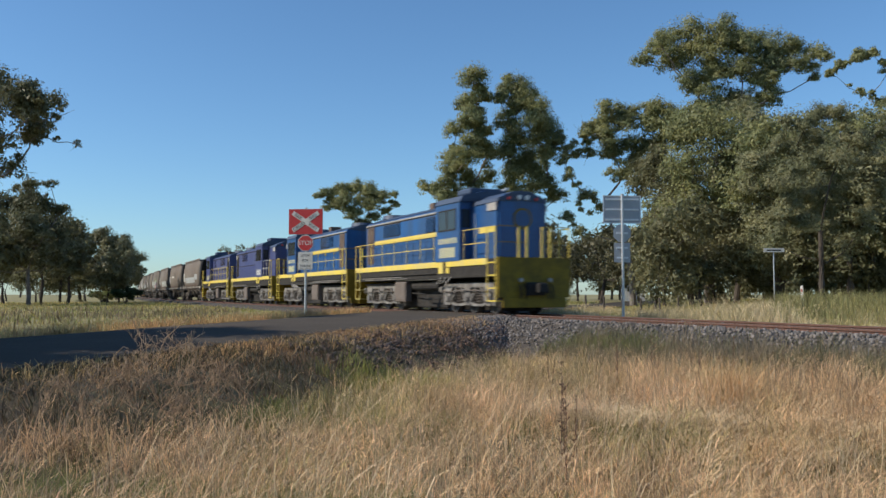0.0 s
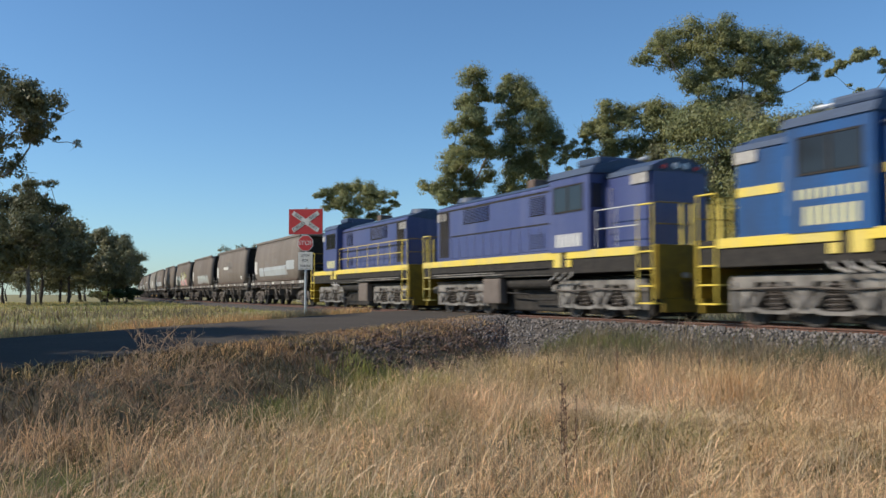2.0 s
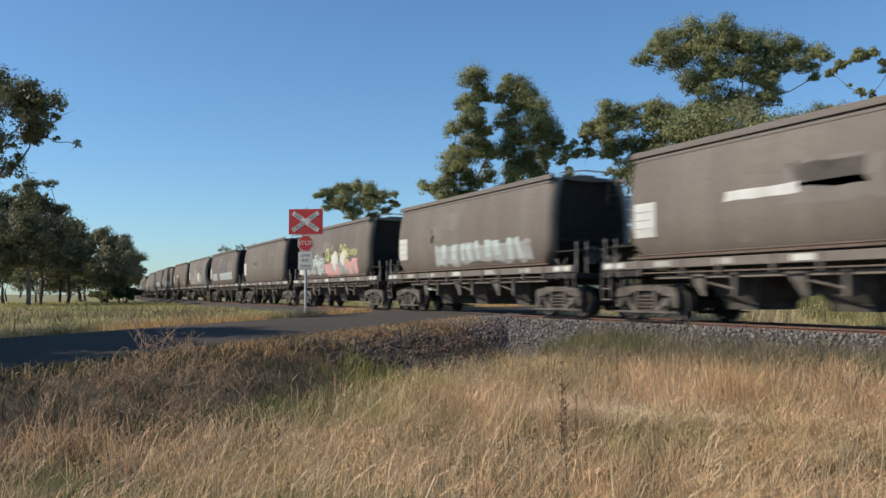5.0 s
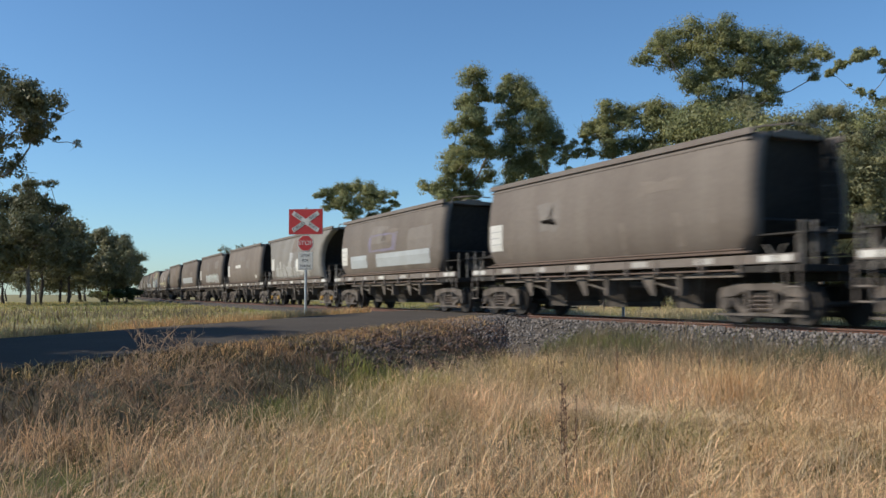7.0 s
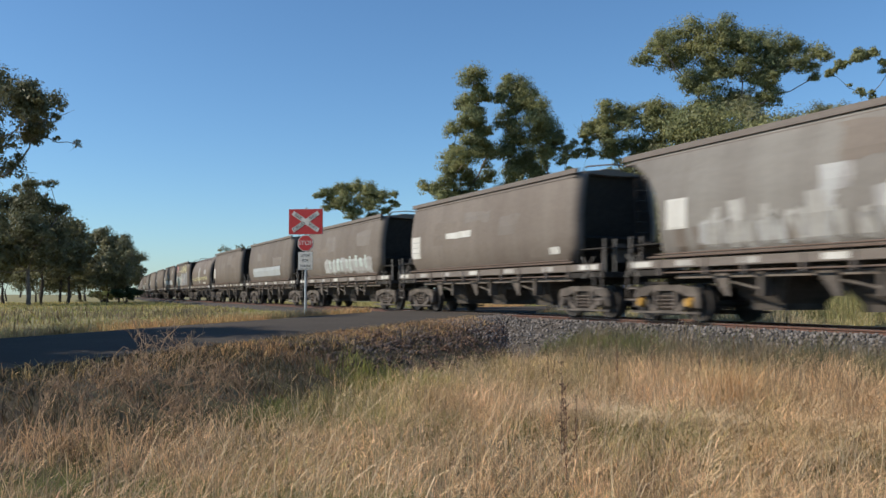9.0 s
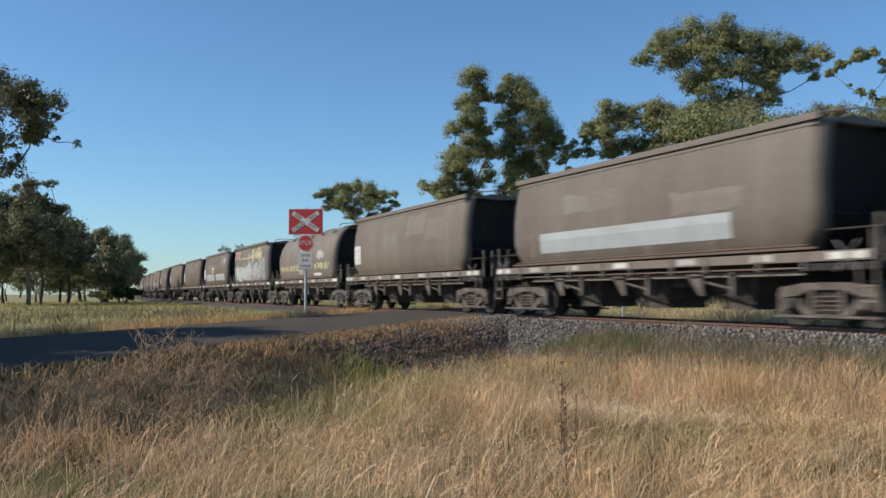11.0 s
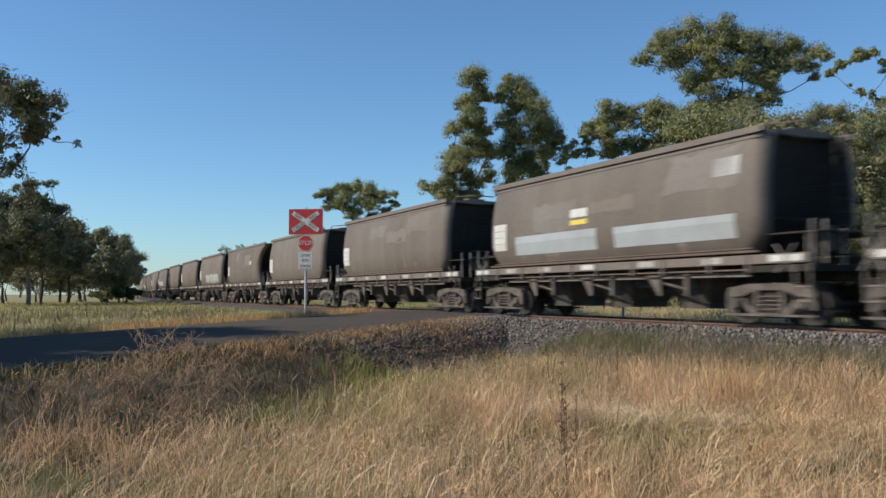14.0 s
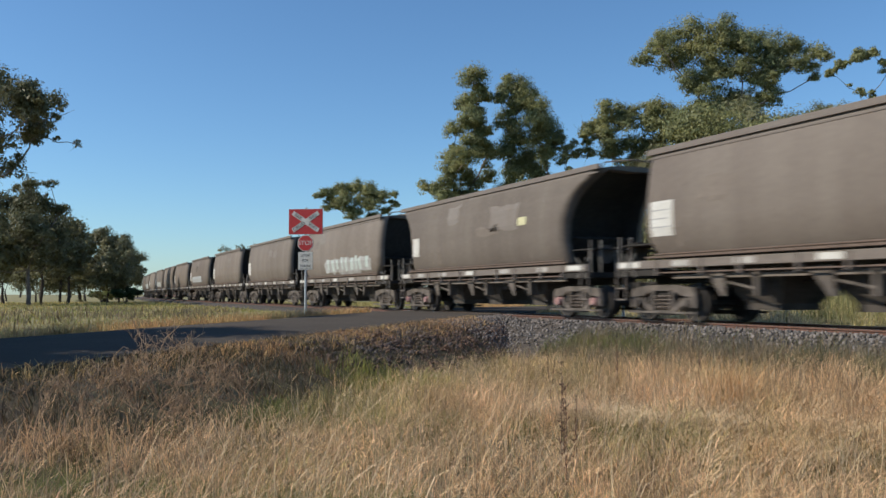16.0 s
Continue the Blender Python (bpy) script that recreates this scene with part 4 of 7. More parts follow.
        for i, x in enumerate((1.15 - half, -4.6, -2.6, -0.4, 2.1, 4.4, half - 1.2)):
            bm = B()
            w = 0.42 if i in (0, 6) else 0.30
            box(bm, x - w, x + w, s * 1.399, s * 1.405, 1.31, 1.44)
            part("reflector", bm, M_WHITE if i % 3 == 0 else M_DULL, sill, "dull white reflector strip")
    bm = B()
    box(bm, 0.65 - half, half - 0.65, -0.22, 0.22, 0.92, 1.24, 0.02)
    part("centre_sill", bm, M_GRIME, ob)
    for x in (-2.9, 0.0, 2.9):
        bm = B()
        loft(bm, [[(x + q * l, y * w, z) for q, y in ((-1, -1), (1, -1), (1, 1), (-1, 1))] for l, w, z in ((1.25, 1.18, 1.5), (0.48, 0.6, 0.46), (0.48, 0.6, 0.32))])
        part("hopper_chute", bm, M_UNDER, ob, "tapered discharge chute")
        for s in (-1, 1):
            bm = B()
            box(bm, x + 0.35, x + 0.47, s * 0.9, s * 1.2, 0.62, 1.2, 0.01)
            rod(bm, (x - 0.5, s * 1.1, 0.92), (x + 0.4, s * 1.1, 0.75), 0.03, 6)
            part("gate_bracket", bm, M_DARKBOGIE, ob)
            bm = loft(B(), [[(x - 1.15, y2, 1.22), (x - 0.55, y2, 1.22), (x - 0.5, y2, 0.62), (x - 0.62, y2, 0.62)] for y2 in (s * 1.16, s * 1.18)])
            part("gusset", bm, M_DARKBOGIE, ob, "dusty triangular gusset plate")
    bm = B()
    rod(bm, (1.0, -0.75, 0.95), (2.0, -0.75, 0.95), 0.18, 14)
    part("air_reservoir", bm, M_GRIME, ob)
    for e in (-1, 1):
        bm = B()
        box(bm, e * 5.4, e * (half - 0.55), -1.36, 1.36, 1.10, 1.24, 0.015)
        part("end_platform", bm, M_GRIME, ob, "end platform")
        bm = B()
        loft(bm, [[(e * x, y, z) for x, z in ((5.5, 2.3), (4.6, 1.3), (4.7, 1.24), (5.58, 2.24))] for y in (-1.05, 1.05)])
        part("slope_sheet", bm, M_GRIME, ob, "sloping end sheet")
        for y in (-1.28, -0.95, -0.45, 0.45, 1.28):
            bm = B()
            rod(bm, (e * (half - 0.62), y, 1.2), (e * (half - 0.62), y, 2.12 if abs(y) > 0.5 else 1.95), 0.028, 6)
            part("stanchion", bm, M_BOGIE, ob)
        for s in (-1, 1):
            bm = B()
            for x in (half - 0.97, half - 0.6):
                rod(bm, (e * x, s * 1.38, 0.50), (e * x, s * 1.38, 1.24), 0.022, 6)
            for z in (0.52, 0.8):
                rod(bm, (e * (half - 0.97), s * 1.38, z), (e * (half - 0.6), s * 1.38, z), 0.022, 6)
            part("ladder", bm, M_SILL, ob, "short side steps")
        bm = B()
        for z in (1.5, 1.8, 2.1, 2.4, 2.7, 3.0, 3.3, 3.6):
            rod(bm, (e * 6.0, 0.55, z), (e * 6.0, 0.95, z), 0.018, 6)
        for y in (0.55, 0.95):
            rod(bm, (e * 6.0, y, 1.24), (e * 6.0, y, 4.1), 0.02, 6)
        if kind in ("square", "flat"):
            part("end_ladder", bm, M_GRIME, ob)
        else:
            bm.free()
        bm = B()
        box(bm, e * (half - 0.66), e * (half - 0.06), -0.10, 0.10, 0.76, 0.98, 0.03)
        part("coupler", bm, M_GRIME, ob, "knuckle coupler")
        bm = B()
        rods(bm, [(e * (half - 0.57), 0.35, 1.05), (e * (half - 0.37), 0.32, 0.7), (e * (half - 0.1), 0.25, 0.62)], 0.025, 6)
        part("brake_hose", bm, M_GRIME, ob)
        # handwheel braces
        for s in (-1, 1):
            bm = B()
            for x0, x1, off in ((6.25, 6.75, 0.0), (6.75, 6.25, 0.02)):
                yy = s * (1.40 + off)
                loft(bm, [[(e * (x0 - 0.018), y2, 1.08), (e * (x0 + 0.018), y2, 1.08), (e * (x1 + 0.018), y2, 1.66), (e * (x1 - 0.018), y2, 1.66)] for y2 in (yy, yy + s * 0.015)])
            part("brake_lever", bm, M_BOGIE, ob, "crossed pale levers beside the end platform")
        bm = B()
        bmesh.ops.create_cone(bm, cap_ends=True, segments=18, radius1=0.26, radius2=0.26, depth=0.03, matrix=pose(e * (half - 0.72), -0.7, 1.75, 0, 90, 0))
        part("handwheel", bm, M_DARKBOGIE, ob, "dusty brake handwheel")
        part("cross_walk", box(B(), e * 5.75, e * (half - 0.6), -1.2, 1.2, 1.86, 1.9, 0.008), M_GRIME, ob, "grimy cross walk between the wagons")
        for y in (-1.15, 1.15):
            part("walk_post", rod(B(), (e * (half - 0.85), y, 1.24), (e * (half - 0.85), y, 1.86), 0.025, 6), M_SILL, ob)
        wagon_bogie(ob, e * 5.7, caps)
    for k in range(6):
        mark(ob, kind, -4.5 + 1.8 * k, -4.475 + 1.8 * k, 1.6, spec["w"][-1][0] - 0.15, M_SILL, "weld_seam", lift=0.003)
    return ob


def mark(thing, kind, x0, x1, z0, z1, mat, name="paint_patch", label="", lean=0.0, ragged=0.0, lift=0.006, seed=0):
    """Paint on the near side of a wagon's body, following its curve."""
    rng = random.Random(seed * 31 + int(x0 * 100))
    zs = [z0] + [z for z in sorted({a for a, _ in BODY[kind]["w"]}) if z0 + 0.03 < z < z1 - 0.03] + [z1]
    nx, nz = max(2, int((x1 - x0) / 0.35)), len(zs) - 1
    bm = B()
    rows = []
    for j in range(nz + 1):
        row = []
        for i in range(nx + 1):
            z = zs[j]
            x = x0 + (x1 - x0) * i / nx + lean * (z - z0)
            if ragged and j in (0, nz):
                z += rng.uniform(-ragged, ragged)
            if ragged and i in (0, nx):
                x += rng.uniform(-1, 1) * min(2 * ragged, 0.15)
            row.append(bm.verts.new((x, -body_w(kind, z) - lift, z)))
        rows.append(row)
    for a, b in zip(rows, rows[1:]):
        for i in range(nx):
            bm.faces.new((a[i], a[i + 1], b[i + 1], b[i]))
    body = [c for c in thing.children if c.name.startswith("body")][0]
    return part(name, bm, mat, body, label)


def scrawl(thing, kind, x0, x1, z0, z1, mat, count, seed, label):
    """Illegible painted writing as slanting bars."""
    rng = random.Random(seed)
    for i in range(count):
        x = x0 + (x1 - x0) * (i + rng.uniform(0, 0.5)) / count
        w = (x1 - x0) / count * rng.uniform(0.3, 0.65)
        a, b = z0 + rng.uniform(0, 0.25) * (z1 - z0), z1 - rng.uniform(0, 0.25) * (z1 - z0)
        mark(thing, kind, x, x + w, a, b, mat, "painted_bar", label, lean=rng.uniform(-0.25, 0.35), lift=0.009 + 0.0004 * (i % 7), seed=seed + i)


def loops(thing, kind, x0, x1, z0, z1, mat, count, seed, label, filled=False, size=0.24):
    """Illegible painted loops: rings or ovals that follow the body's curve."""
    rng = random.Random(seed)
    body = [c for c in thing.children if c.name.startswith("body")][0]
    for i in range(count):
        cx, cz = rng.uniform(x0, x1), rng.uniform(z0, z1)
        rx, rz, lean = size * rng.uniform(0.5, 1.2), size * rng.uniform(0.5, 1.3), rng.uniform(-0.3, 0.3)
        lift = 0.010 + 0.0005 * (i % 9)
        bm = B()
        rows = []
        for k in (0.0 if filled else 0.72, 0.86, 1.0):
            ring = []
            for a in range(14):
                q = math.radians(a * 360 / 14)
                z = cz + k * rz * math.sin(q)
                ring.append(bm.verts.new((cx + k * rx * math.cos(q) + lean * (z - cz), -body_w(kind, z) - lift, z)))
            rows.append(ring)
        for a, b in zip(rows, rows[1:]):
            for k in range(14):
                bm.faces.new((a[k], a[(k + 1) % 14], b[(k + 1) % 14], b[k]))
        part("painted_loop", bm, mat, body, label)


V, WAGON0 = 19.40, 86.27     # speed, rear coupling of the last locomotive
PLAIN = "grimy grey-brown grain hopper wagon with rounded sides"
train = []          # (thing, u of its middle at the start, reversed)

loco_lead = locomotive("diesel_locomotive", M_BLUE, True, M_YELLOW, "bright blue diesel locomotive with yellow stripes leading the train")
loco_second = copy_thing(loco_lead, pose(0, 0, 0))
tagged(loco_second, "bright blue diesel locomotive running long hood first, second in the train")
loco_third = locomotive("diesel_locomotive", M_PURPLE, False, None, "faded violet-blue diesel locomotive with white end handrails", M_WHITE)
loco_fourth = locomotive("diesel_locomotive", M_PURPLE, False, M_YELLOW, "faded violet-blue diesel locomotive with yellow handrails, last of four")
train += [(loco_lead, 32.0, 0), (loco_second, 47.35, 180), (loco_third, 62.80, 0), (loco_fourth, 78.25, 180)]

KINDS = {6: "arched", 16: "arched", 11: "round", 12: "flat", 22: "arched"}
bases = {"square": hopper_wagon("square", M_WAGON, PLAIN),
         "arched": hopper_wagon("arched", M_WAGON2, "pale weathered grain hopper wagon with arched end cut-outs", M_OCHRE),
         "arched_dark": hopper_wagon("arched", M_WAGON, "grimy grain hopper wagon with arched end cut-outs", M_ROSE),
         "round": hopper_wagon("round", M_WAGON, "grey-brown barrel-shaped hopper wagon with pale scrawl along its side"),
         "flat": hopper_wagon("flat", M_WAGON, "flat-sided brown hopper wagon covered in pale graffiti")}
used = set()
where = WAGON0
wagons = []
for i in range(27):
    kind = KINDS.get(i, "square")
    base = "arched_dark" if kind == "arched" and i != 6 else kind
    if base in used:
        w = copy_thing(bases[base], pose(0, 0, 0))
    else:
        w = bases[base]
        used.add(base)
    wagons.append((w, kind))
    slack = float(np.interp(i, (0, 2, 4, 6, 8, 10, 14, 17), (0.35, 0.1, -0.05, -0.1, 0.1, 0.4, 0.3, 0.1)))      # stretch of the couplings
    train.append((w, where + LENGTH[kind] / 2 - slack, 0))
    where += LENGTH[kind]

SQ = "white painted square near the rear end"
for i, (w, kind) in enumerate(wagons):
    if kind == "square" and i not in (3, 9):
        mark(w, kind, -5.55, -4.75, 2.02, 2.85, M_WHITE, "white_square", SQ, seed=i)
        for q in range(3):
            mark(w, kind, -5.5, -4.85 - 0.1 * (q % 2), 2.22 + 0.2 * q, 2.25 + 0.2 * q, M_PATCH, "painted_line", "unreadable writing as plain bars", lift=0.010, seed=i + q)
    if i in (0, 5, 9, 13, 20):
        e = {0: 3.0, 5: 3.0, 9: 3.6, 13: 0.1, 20: 2.2}[i]
        for k, (xa, xb) in enumerate(((-4.3, -2.1), (-0.9, 4.9)) if i == 5 else ((-4.2, e),)):
            mark(w, kind, xa, xb, 1.84, 2.40, M_BAND, "overpaint", "pale grey overpainted band along the lower side", lean=0.05, seed=i + 40 * k)
        tagged(w, "grey-brown grain hopper wagon with a pale overpainted band")
    if i in (2, 8, 17, 23, 25):
        mark(w, kind, -2.0, 5.0, 1.70, 2.35, M_PATCH, "overpaint", "pale worn overpaint on the lower side", ragged=0.12, seed=i)
        scrawl(w, kind, -1.5, 4.5, 1.75, 2.5, M_MINT, 9, 70 + i, "pale illegible painted bars")
        tagged(w, "grey-brown grain hopper wagon with pale worn overpaint")
# rubbed and overpainted areas, a little paler than the body
rub = random.Random(4)
for i, (w, kind) in enumerate(wagons):
    for k in range(3):
        x = rub.uniform(-4.2, 3.0)
        z = rub.uniform(2.3, 3.2)
        mark(w, kind, x, x + rub.uniform(0.8, 2.4), z, min(z + rub.uniform(0.3, 0.9), 3.8), (M_RUB, M_RUB2)[k % 2], "rubbed_paint", "", lean=rub.uniform(-0.2, 0.3), ragged=0.07, lift=0.004, seed=400 + 3 * i + k)
    for k in range(5):
        x = rub.uniform(-5.0, 4.8)
        mark(w, kind, x, x + rub.uniform(0.05, 0.3), 1.62, rub.uniform(1.9, 2.6), M_RUB2, "dust_run", "", ragged=0.04, lift=0.0045, seed=500 + 5 * i + k)
w, kind = wagons[0]
mark(w, kind, 3.2, 5.1, 2.12, 2.66, M_BAND, "overpaint", seed=91)
mark(w, kind, 2.9, 3.4, 1.86, 2.3, M_PATCH, "overpaint", lean=-0.1, seed=93)
mark(w, kind, -2.9, -2.7, 1.86, 2.4, M_WAGON, "overpaint", lean=-0.1, lift=0.009, seed=94)
w, kind = wagons[5]
for k, (xa, xb, za, zb) in enumerate(((-1.6, 1.6, 3.16, 3.24), (-1.7, 1.4, 2.5, 2.6), (-1.8, -1.45, 2.6, 3.16), (1.0, 1.5, 2.6, 3.16))):
    mark(w, kind, xa, xb, za, zb, M_VIOLET, "painted_outline", "faint violet painted outline", ragged=0.03, seed=95 + k)
w, kind = wagons[13]
mark(w, kind, 0.9, 5.2, 1.84, 2.36, M_BAND, "overpaint", "pale grey overpainted band", seed=92)
mark(w, kind, -1.1, -0.3, 2.75, 2.98, M_WHITE, "emblem", "small white and yellow emblem as plain shapes", seed=3)
mark(w, kind, -1.1, -0.3, 2.55, 2.68, M_YELLOW, "emblem", seed=4)
mark(w, kind, 4.5, 5.3, 3.2, 3.6, M_PATCH, "paint_patch", seed=5)
for i in (1, 7):
    w, kind = wagons[i]
    mark(w, kind, -2.4, -0.4, 2.62, 2.84, M_WHITE, "paint_patch", "small white overpainted tag", ragged=0.02, seed=i)
    tagged(w, "grey-brown grain hopper wagon with a small white tag")
    mark(w, kind, 4.6, 5.1, 1.8, 2.0, M_WHITE, "paint_patch", seed=i + 7)
w, kind = wagons[3]
mark(w, kind, -5.6, -4.7, 1.75, 2.75, M_WHITE, "paint_patch", "white painted block", seed=8)
mark(w, kind, -4.9, -0.6, 1.7, 2.45, M_PATCH, "overpaint", "pale grey ground of the graffiti", ragged=0.12, seed=9)
scrawl(w, kind, -4.8, -0.8, 1.75, 2.75, M_MINT, 14, 11, "mint and white graffiti drawn as plain bars")
loops(w, kind, -4.6, -0.8, 1.9, 2.55, M_MINT, 22, 21, "mint painted loops", size=0.3)
loops(w, kind, -4.4, -0.9, 1.9, 2.5, M_RUB, 12, 22, "grey painted ovals", True, 0.2)
mark(w, kind, -1.0, 4.6, 1.66, 2.25, M_PINK, "overpaint", "smeared pink paint", ragged=0.18, seed=10)
loops(w, kind, 0.2, 3.0, 2.15, 2.6, M_WHITE, 10, 23, "white painted ovals", True, 0.34)
loops(w, kind, -0.5, 3.2, 2.45, 2.8, M_LIME, 12, 24, "lime yellow painted loops", size=0.28)
scrawl(w, kind, 2.6, 4.6, 2.4, 2.85, M_LIME, 8, 13, "lime yellow graffiti drawn as plain bars")
loops(w, kind, 0.4, 4.4, 1.75, 2.1, M_PATCH, 9, 25, "pale painted ovals", True, 0.25)
tagged(w, "grey-brown grain hopper wagon with mint, white and pink graffiti")
w, kind = wagons[6]
mark(w, kind, -5.1, -4.4, 2.15, 2.85, M_WHITE, "white_square", SQ, seed=9)
wash = random.Random(61)
for k in range(40):
    a = -4.0 + 7.6 * (k + wash.uniform(-0.4, 0.4)) / 40
    b = a + wash.uniform(0.08, 0.4)
    mark(w, kind, a, b, 1.62 + wash.uniform(0, 0.2), wash.uniform(2.1, 2.7), M_SMEAR if k % 3 else M_PATCH, "overpaint", "white streaky overpaint", lean=0.05, ragged=0.06, lift=0.006 + 0.0004 * (k % 7), seed=20 + k)
mark(w, kind, 0.9, 2.3, 1.95, 2.7, M_WHITE, "overpaint", "white painted block", ragged=0.05, lift=0.010, seed=34)
mark(w, kind, -0.7, 0.1, 2.6, 3.1, M_PATCH, "overpaint", ragged=0.04, seed=33)
tagged(w, "pale weathered grain hopper wagon with white overpaint and ochre axle caps")
w, kind = wagons[16]
mark(w, kind, -5.2, -4.6, 2.1, 2.8, M_WHITE, "white_square", SQ, seed=10)
mark(w, kind, 3.1, 3.6, 2.75, 3.0, M_CREAM, "paint_patch", seed=11)
w, kind = wagons[11]
mark(w, kind, -0.75, 0.2, 1.75, 3.2, M_PATCH, "overpaint", "pale vertical band of paint", ragged=0.05, seed=12)
scrawl(w, kind, -5.0, 5.0, 1.95, 2.35, M_CREAM, 34, 15, "pale yellow scrawl drawn as plain bars")
mark(w, kind, 2.2, 3.6, 1.65, 1.8, M_WHITE, "paint_patch", seed=13)
mark(w, kind, 2.6, 4.0, 2.55, 2.95, M_PATCH, "overpaint", ragged=0.1, lean=0.5, seed=14)
w, kind = wagons[12]
scrawl(w, kind, -5.3, -3.3, 3.15, 3.85, M_PINK, 9, 16, "pink graffiti letters drawn as plain bars")
mark(w, kind, -5.25, -3.4, 3.72, 3.82, M_PINK, "painted_bar", "pink graffiti letters drawn as plain bars", ragged=0.03, seed=44)
mark(w, kind, -3.0, 0.3, 3.22, 3.28, M_CREAM, "painted_arrow", "long pale painted arrow", seed=15)
for k, x in enumerate((-0.1, 0.35)):
    mark(w, kind, x, x + 0.12, 3.25, 3.55, M_CREAM, "painted_arrow", lean=-0.9, seed=45 + k)
    mark(w, kind, x - 0.28, x - 0.16, 2.95, 3.25, M_CREAM, "painted_arrow", lean=0.9, seed=47 + k)
scrawl(w, kind, 0.7, 4.2, 3.0, 3.75, M_CREAM, 11, 17, "cream graffiti letters drawn as plain bars")
loops(w, kind, 0.9, 4.0, 3.15, 3.6, M_CREAM, 7, 26, "cream painted loops", size=0.32)
mark(w, kind, -4.6, 0.2, 1.68, 2.55, M_PATCH, "overpaint", "pale grey painted background", ragged=0.15, seed=19)
mark(w, kind, 0.0, 5.2, 1.66, 2.85, M_HAZE, "overpaint", "sprayed blue-grey background", ragged=0.18, seed=28)
loops(w, kind, -4.9, 0.6, 1.85, 2.6, M_MINT, 46, 18, "pale painted loops", size=0.3)
loops(w, kind, 0.5, 5.0, 1.9, 2.7, M_BAND, 14, 29, "blue-grey painted loops", size=0.4)
loops(w, kind, 0.3, 2.0, 2.2, 2.5, M_PINK, 2, 30, "faint pink painted ovals", True, 0.2)


def motions():
    for thing, u0, flip in train:
        rows = []
        for t in [-0.5] + list(range(1, 16)) + [16.5]:
            x, y, turn = track(u0 - V * t)
            rows.append((t, pose(x, y, 0, 0, 0, turn + flip)))
        walk(thing, rows)
        # every wheelset rolls at the train's speed
        for w in [c for c in thing.children if c.name.startswith("wheelset")]:
            x, _, r = w.matrix_basis.translation
            step = math.degrees(V / r / FPS) * (-1 if flip else 1)
            walk(w, [(i / FPS, pose(x, 0, r, 0, step * i % 360, 0)) for i in range(0, 16 * FPS + 2)])


# ---- trees ----
RIGHT = np.array((math.cos(AIM), math.sin(AIM)))
DEEP = np.array((-math.sin(AIM), math.cos(AIM)))


def leaf_cloud(centres, radii, counts, size, rng, droop=0.5, flat=0.95, tufts=18):
    """Small leaf sprays in domed tufts that sit on the upper skin of each clump."""
    idx = np.repeat(np.arange(len(centres)), counts)
    n = len(idx)
    t = rng.normal(size=(len(centres), tufts, 3))
    t /= np.linalg.norm(t, axis=2)[:, :, None]
    t[:, :, 2] = np.where(t[:, :, 2] < -0.5, -t[:, :, 2], t[:, :, 2])
    t *= rng.uniform(0.25, 0.85, (len(centres), tufts, 1))
    tr = rng.uniform(0.32, 0.62, (len(centres), tufts))
    which = rng.integers(0, tufts, n)
    d = rng.normal(size=(n, 3))
    d /= np.linalg.norm(d, axis=1)[:, None]
    d[:, 2] = np.where(d[:, 2] < -0.15, d[:, 2] * 0.35, d[:, 2])
    local = t[idx, which] + d * (tr[idx, which] * rng.random(n) ** 0.42)[:, None]
    p = centres[idx] + local * radii[idx][:, None] * np.array((1.0, 1.0, flat))
    # sprays lie roughly along the tuft's skin and hang
    nrm = 1.1 * d + 0.4 * t[idx, which] + np.array((0, 0, 0.25)) + 0.3 * rng.normal(size=(n, 3))
    a = rng.normal(size=(n, 3))
    a[:, 2] -= droop * 1.5
    a -= nrm * ((a * nrm).sum(1) / (nrm * nrm).sum(1))[:, None]
    a /= np.linalg.norm(a, axis=1)[:, None]
    b = np.cross(a, nrm)
    b /= np.linalg.norm(b, axis=1)[:, None]
    ln = size * rng.uniform(0.7, 1.5, n)[:, None]
    wd = size * rng.uniform(0.4, 0.75, n)[:, None]
    v = np.stack([p - a * ln * 0.4 - b * wd * 0.5, p - a * ln * 0.3 + b * wd * 0.5, p + a * ln * 0.6], 1)
    return v.reshape(-1, 3), (np.arange(n)[:, None] * 3 + np.arange(3)[None])


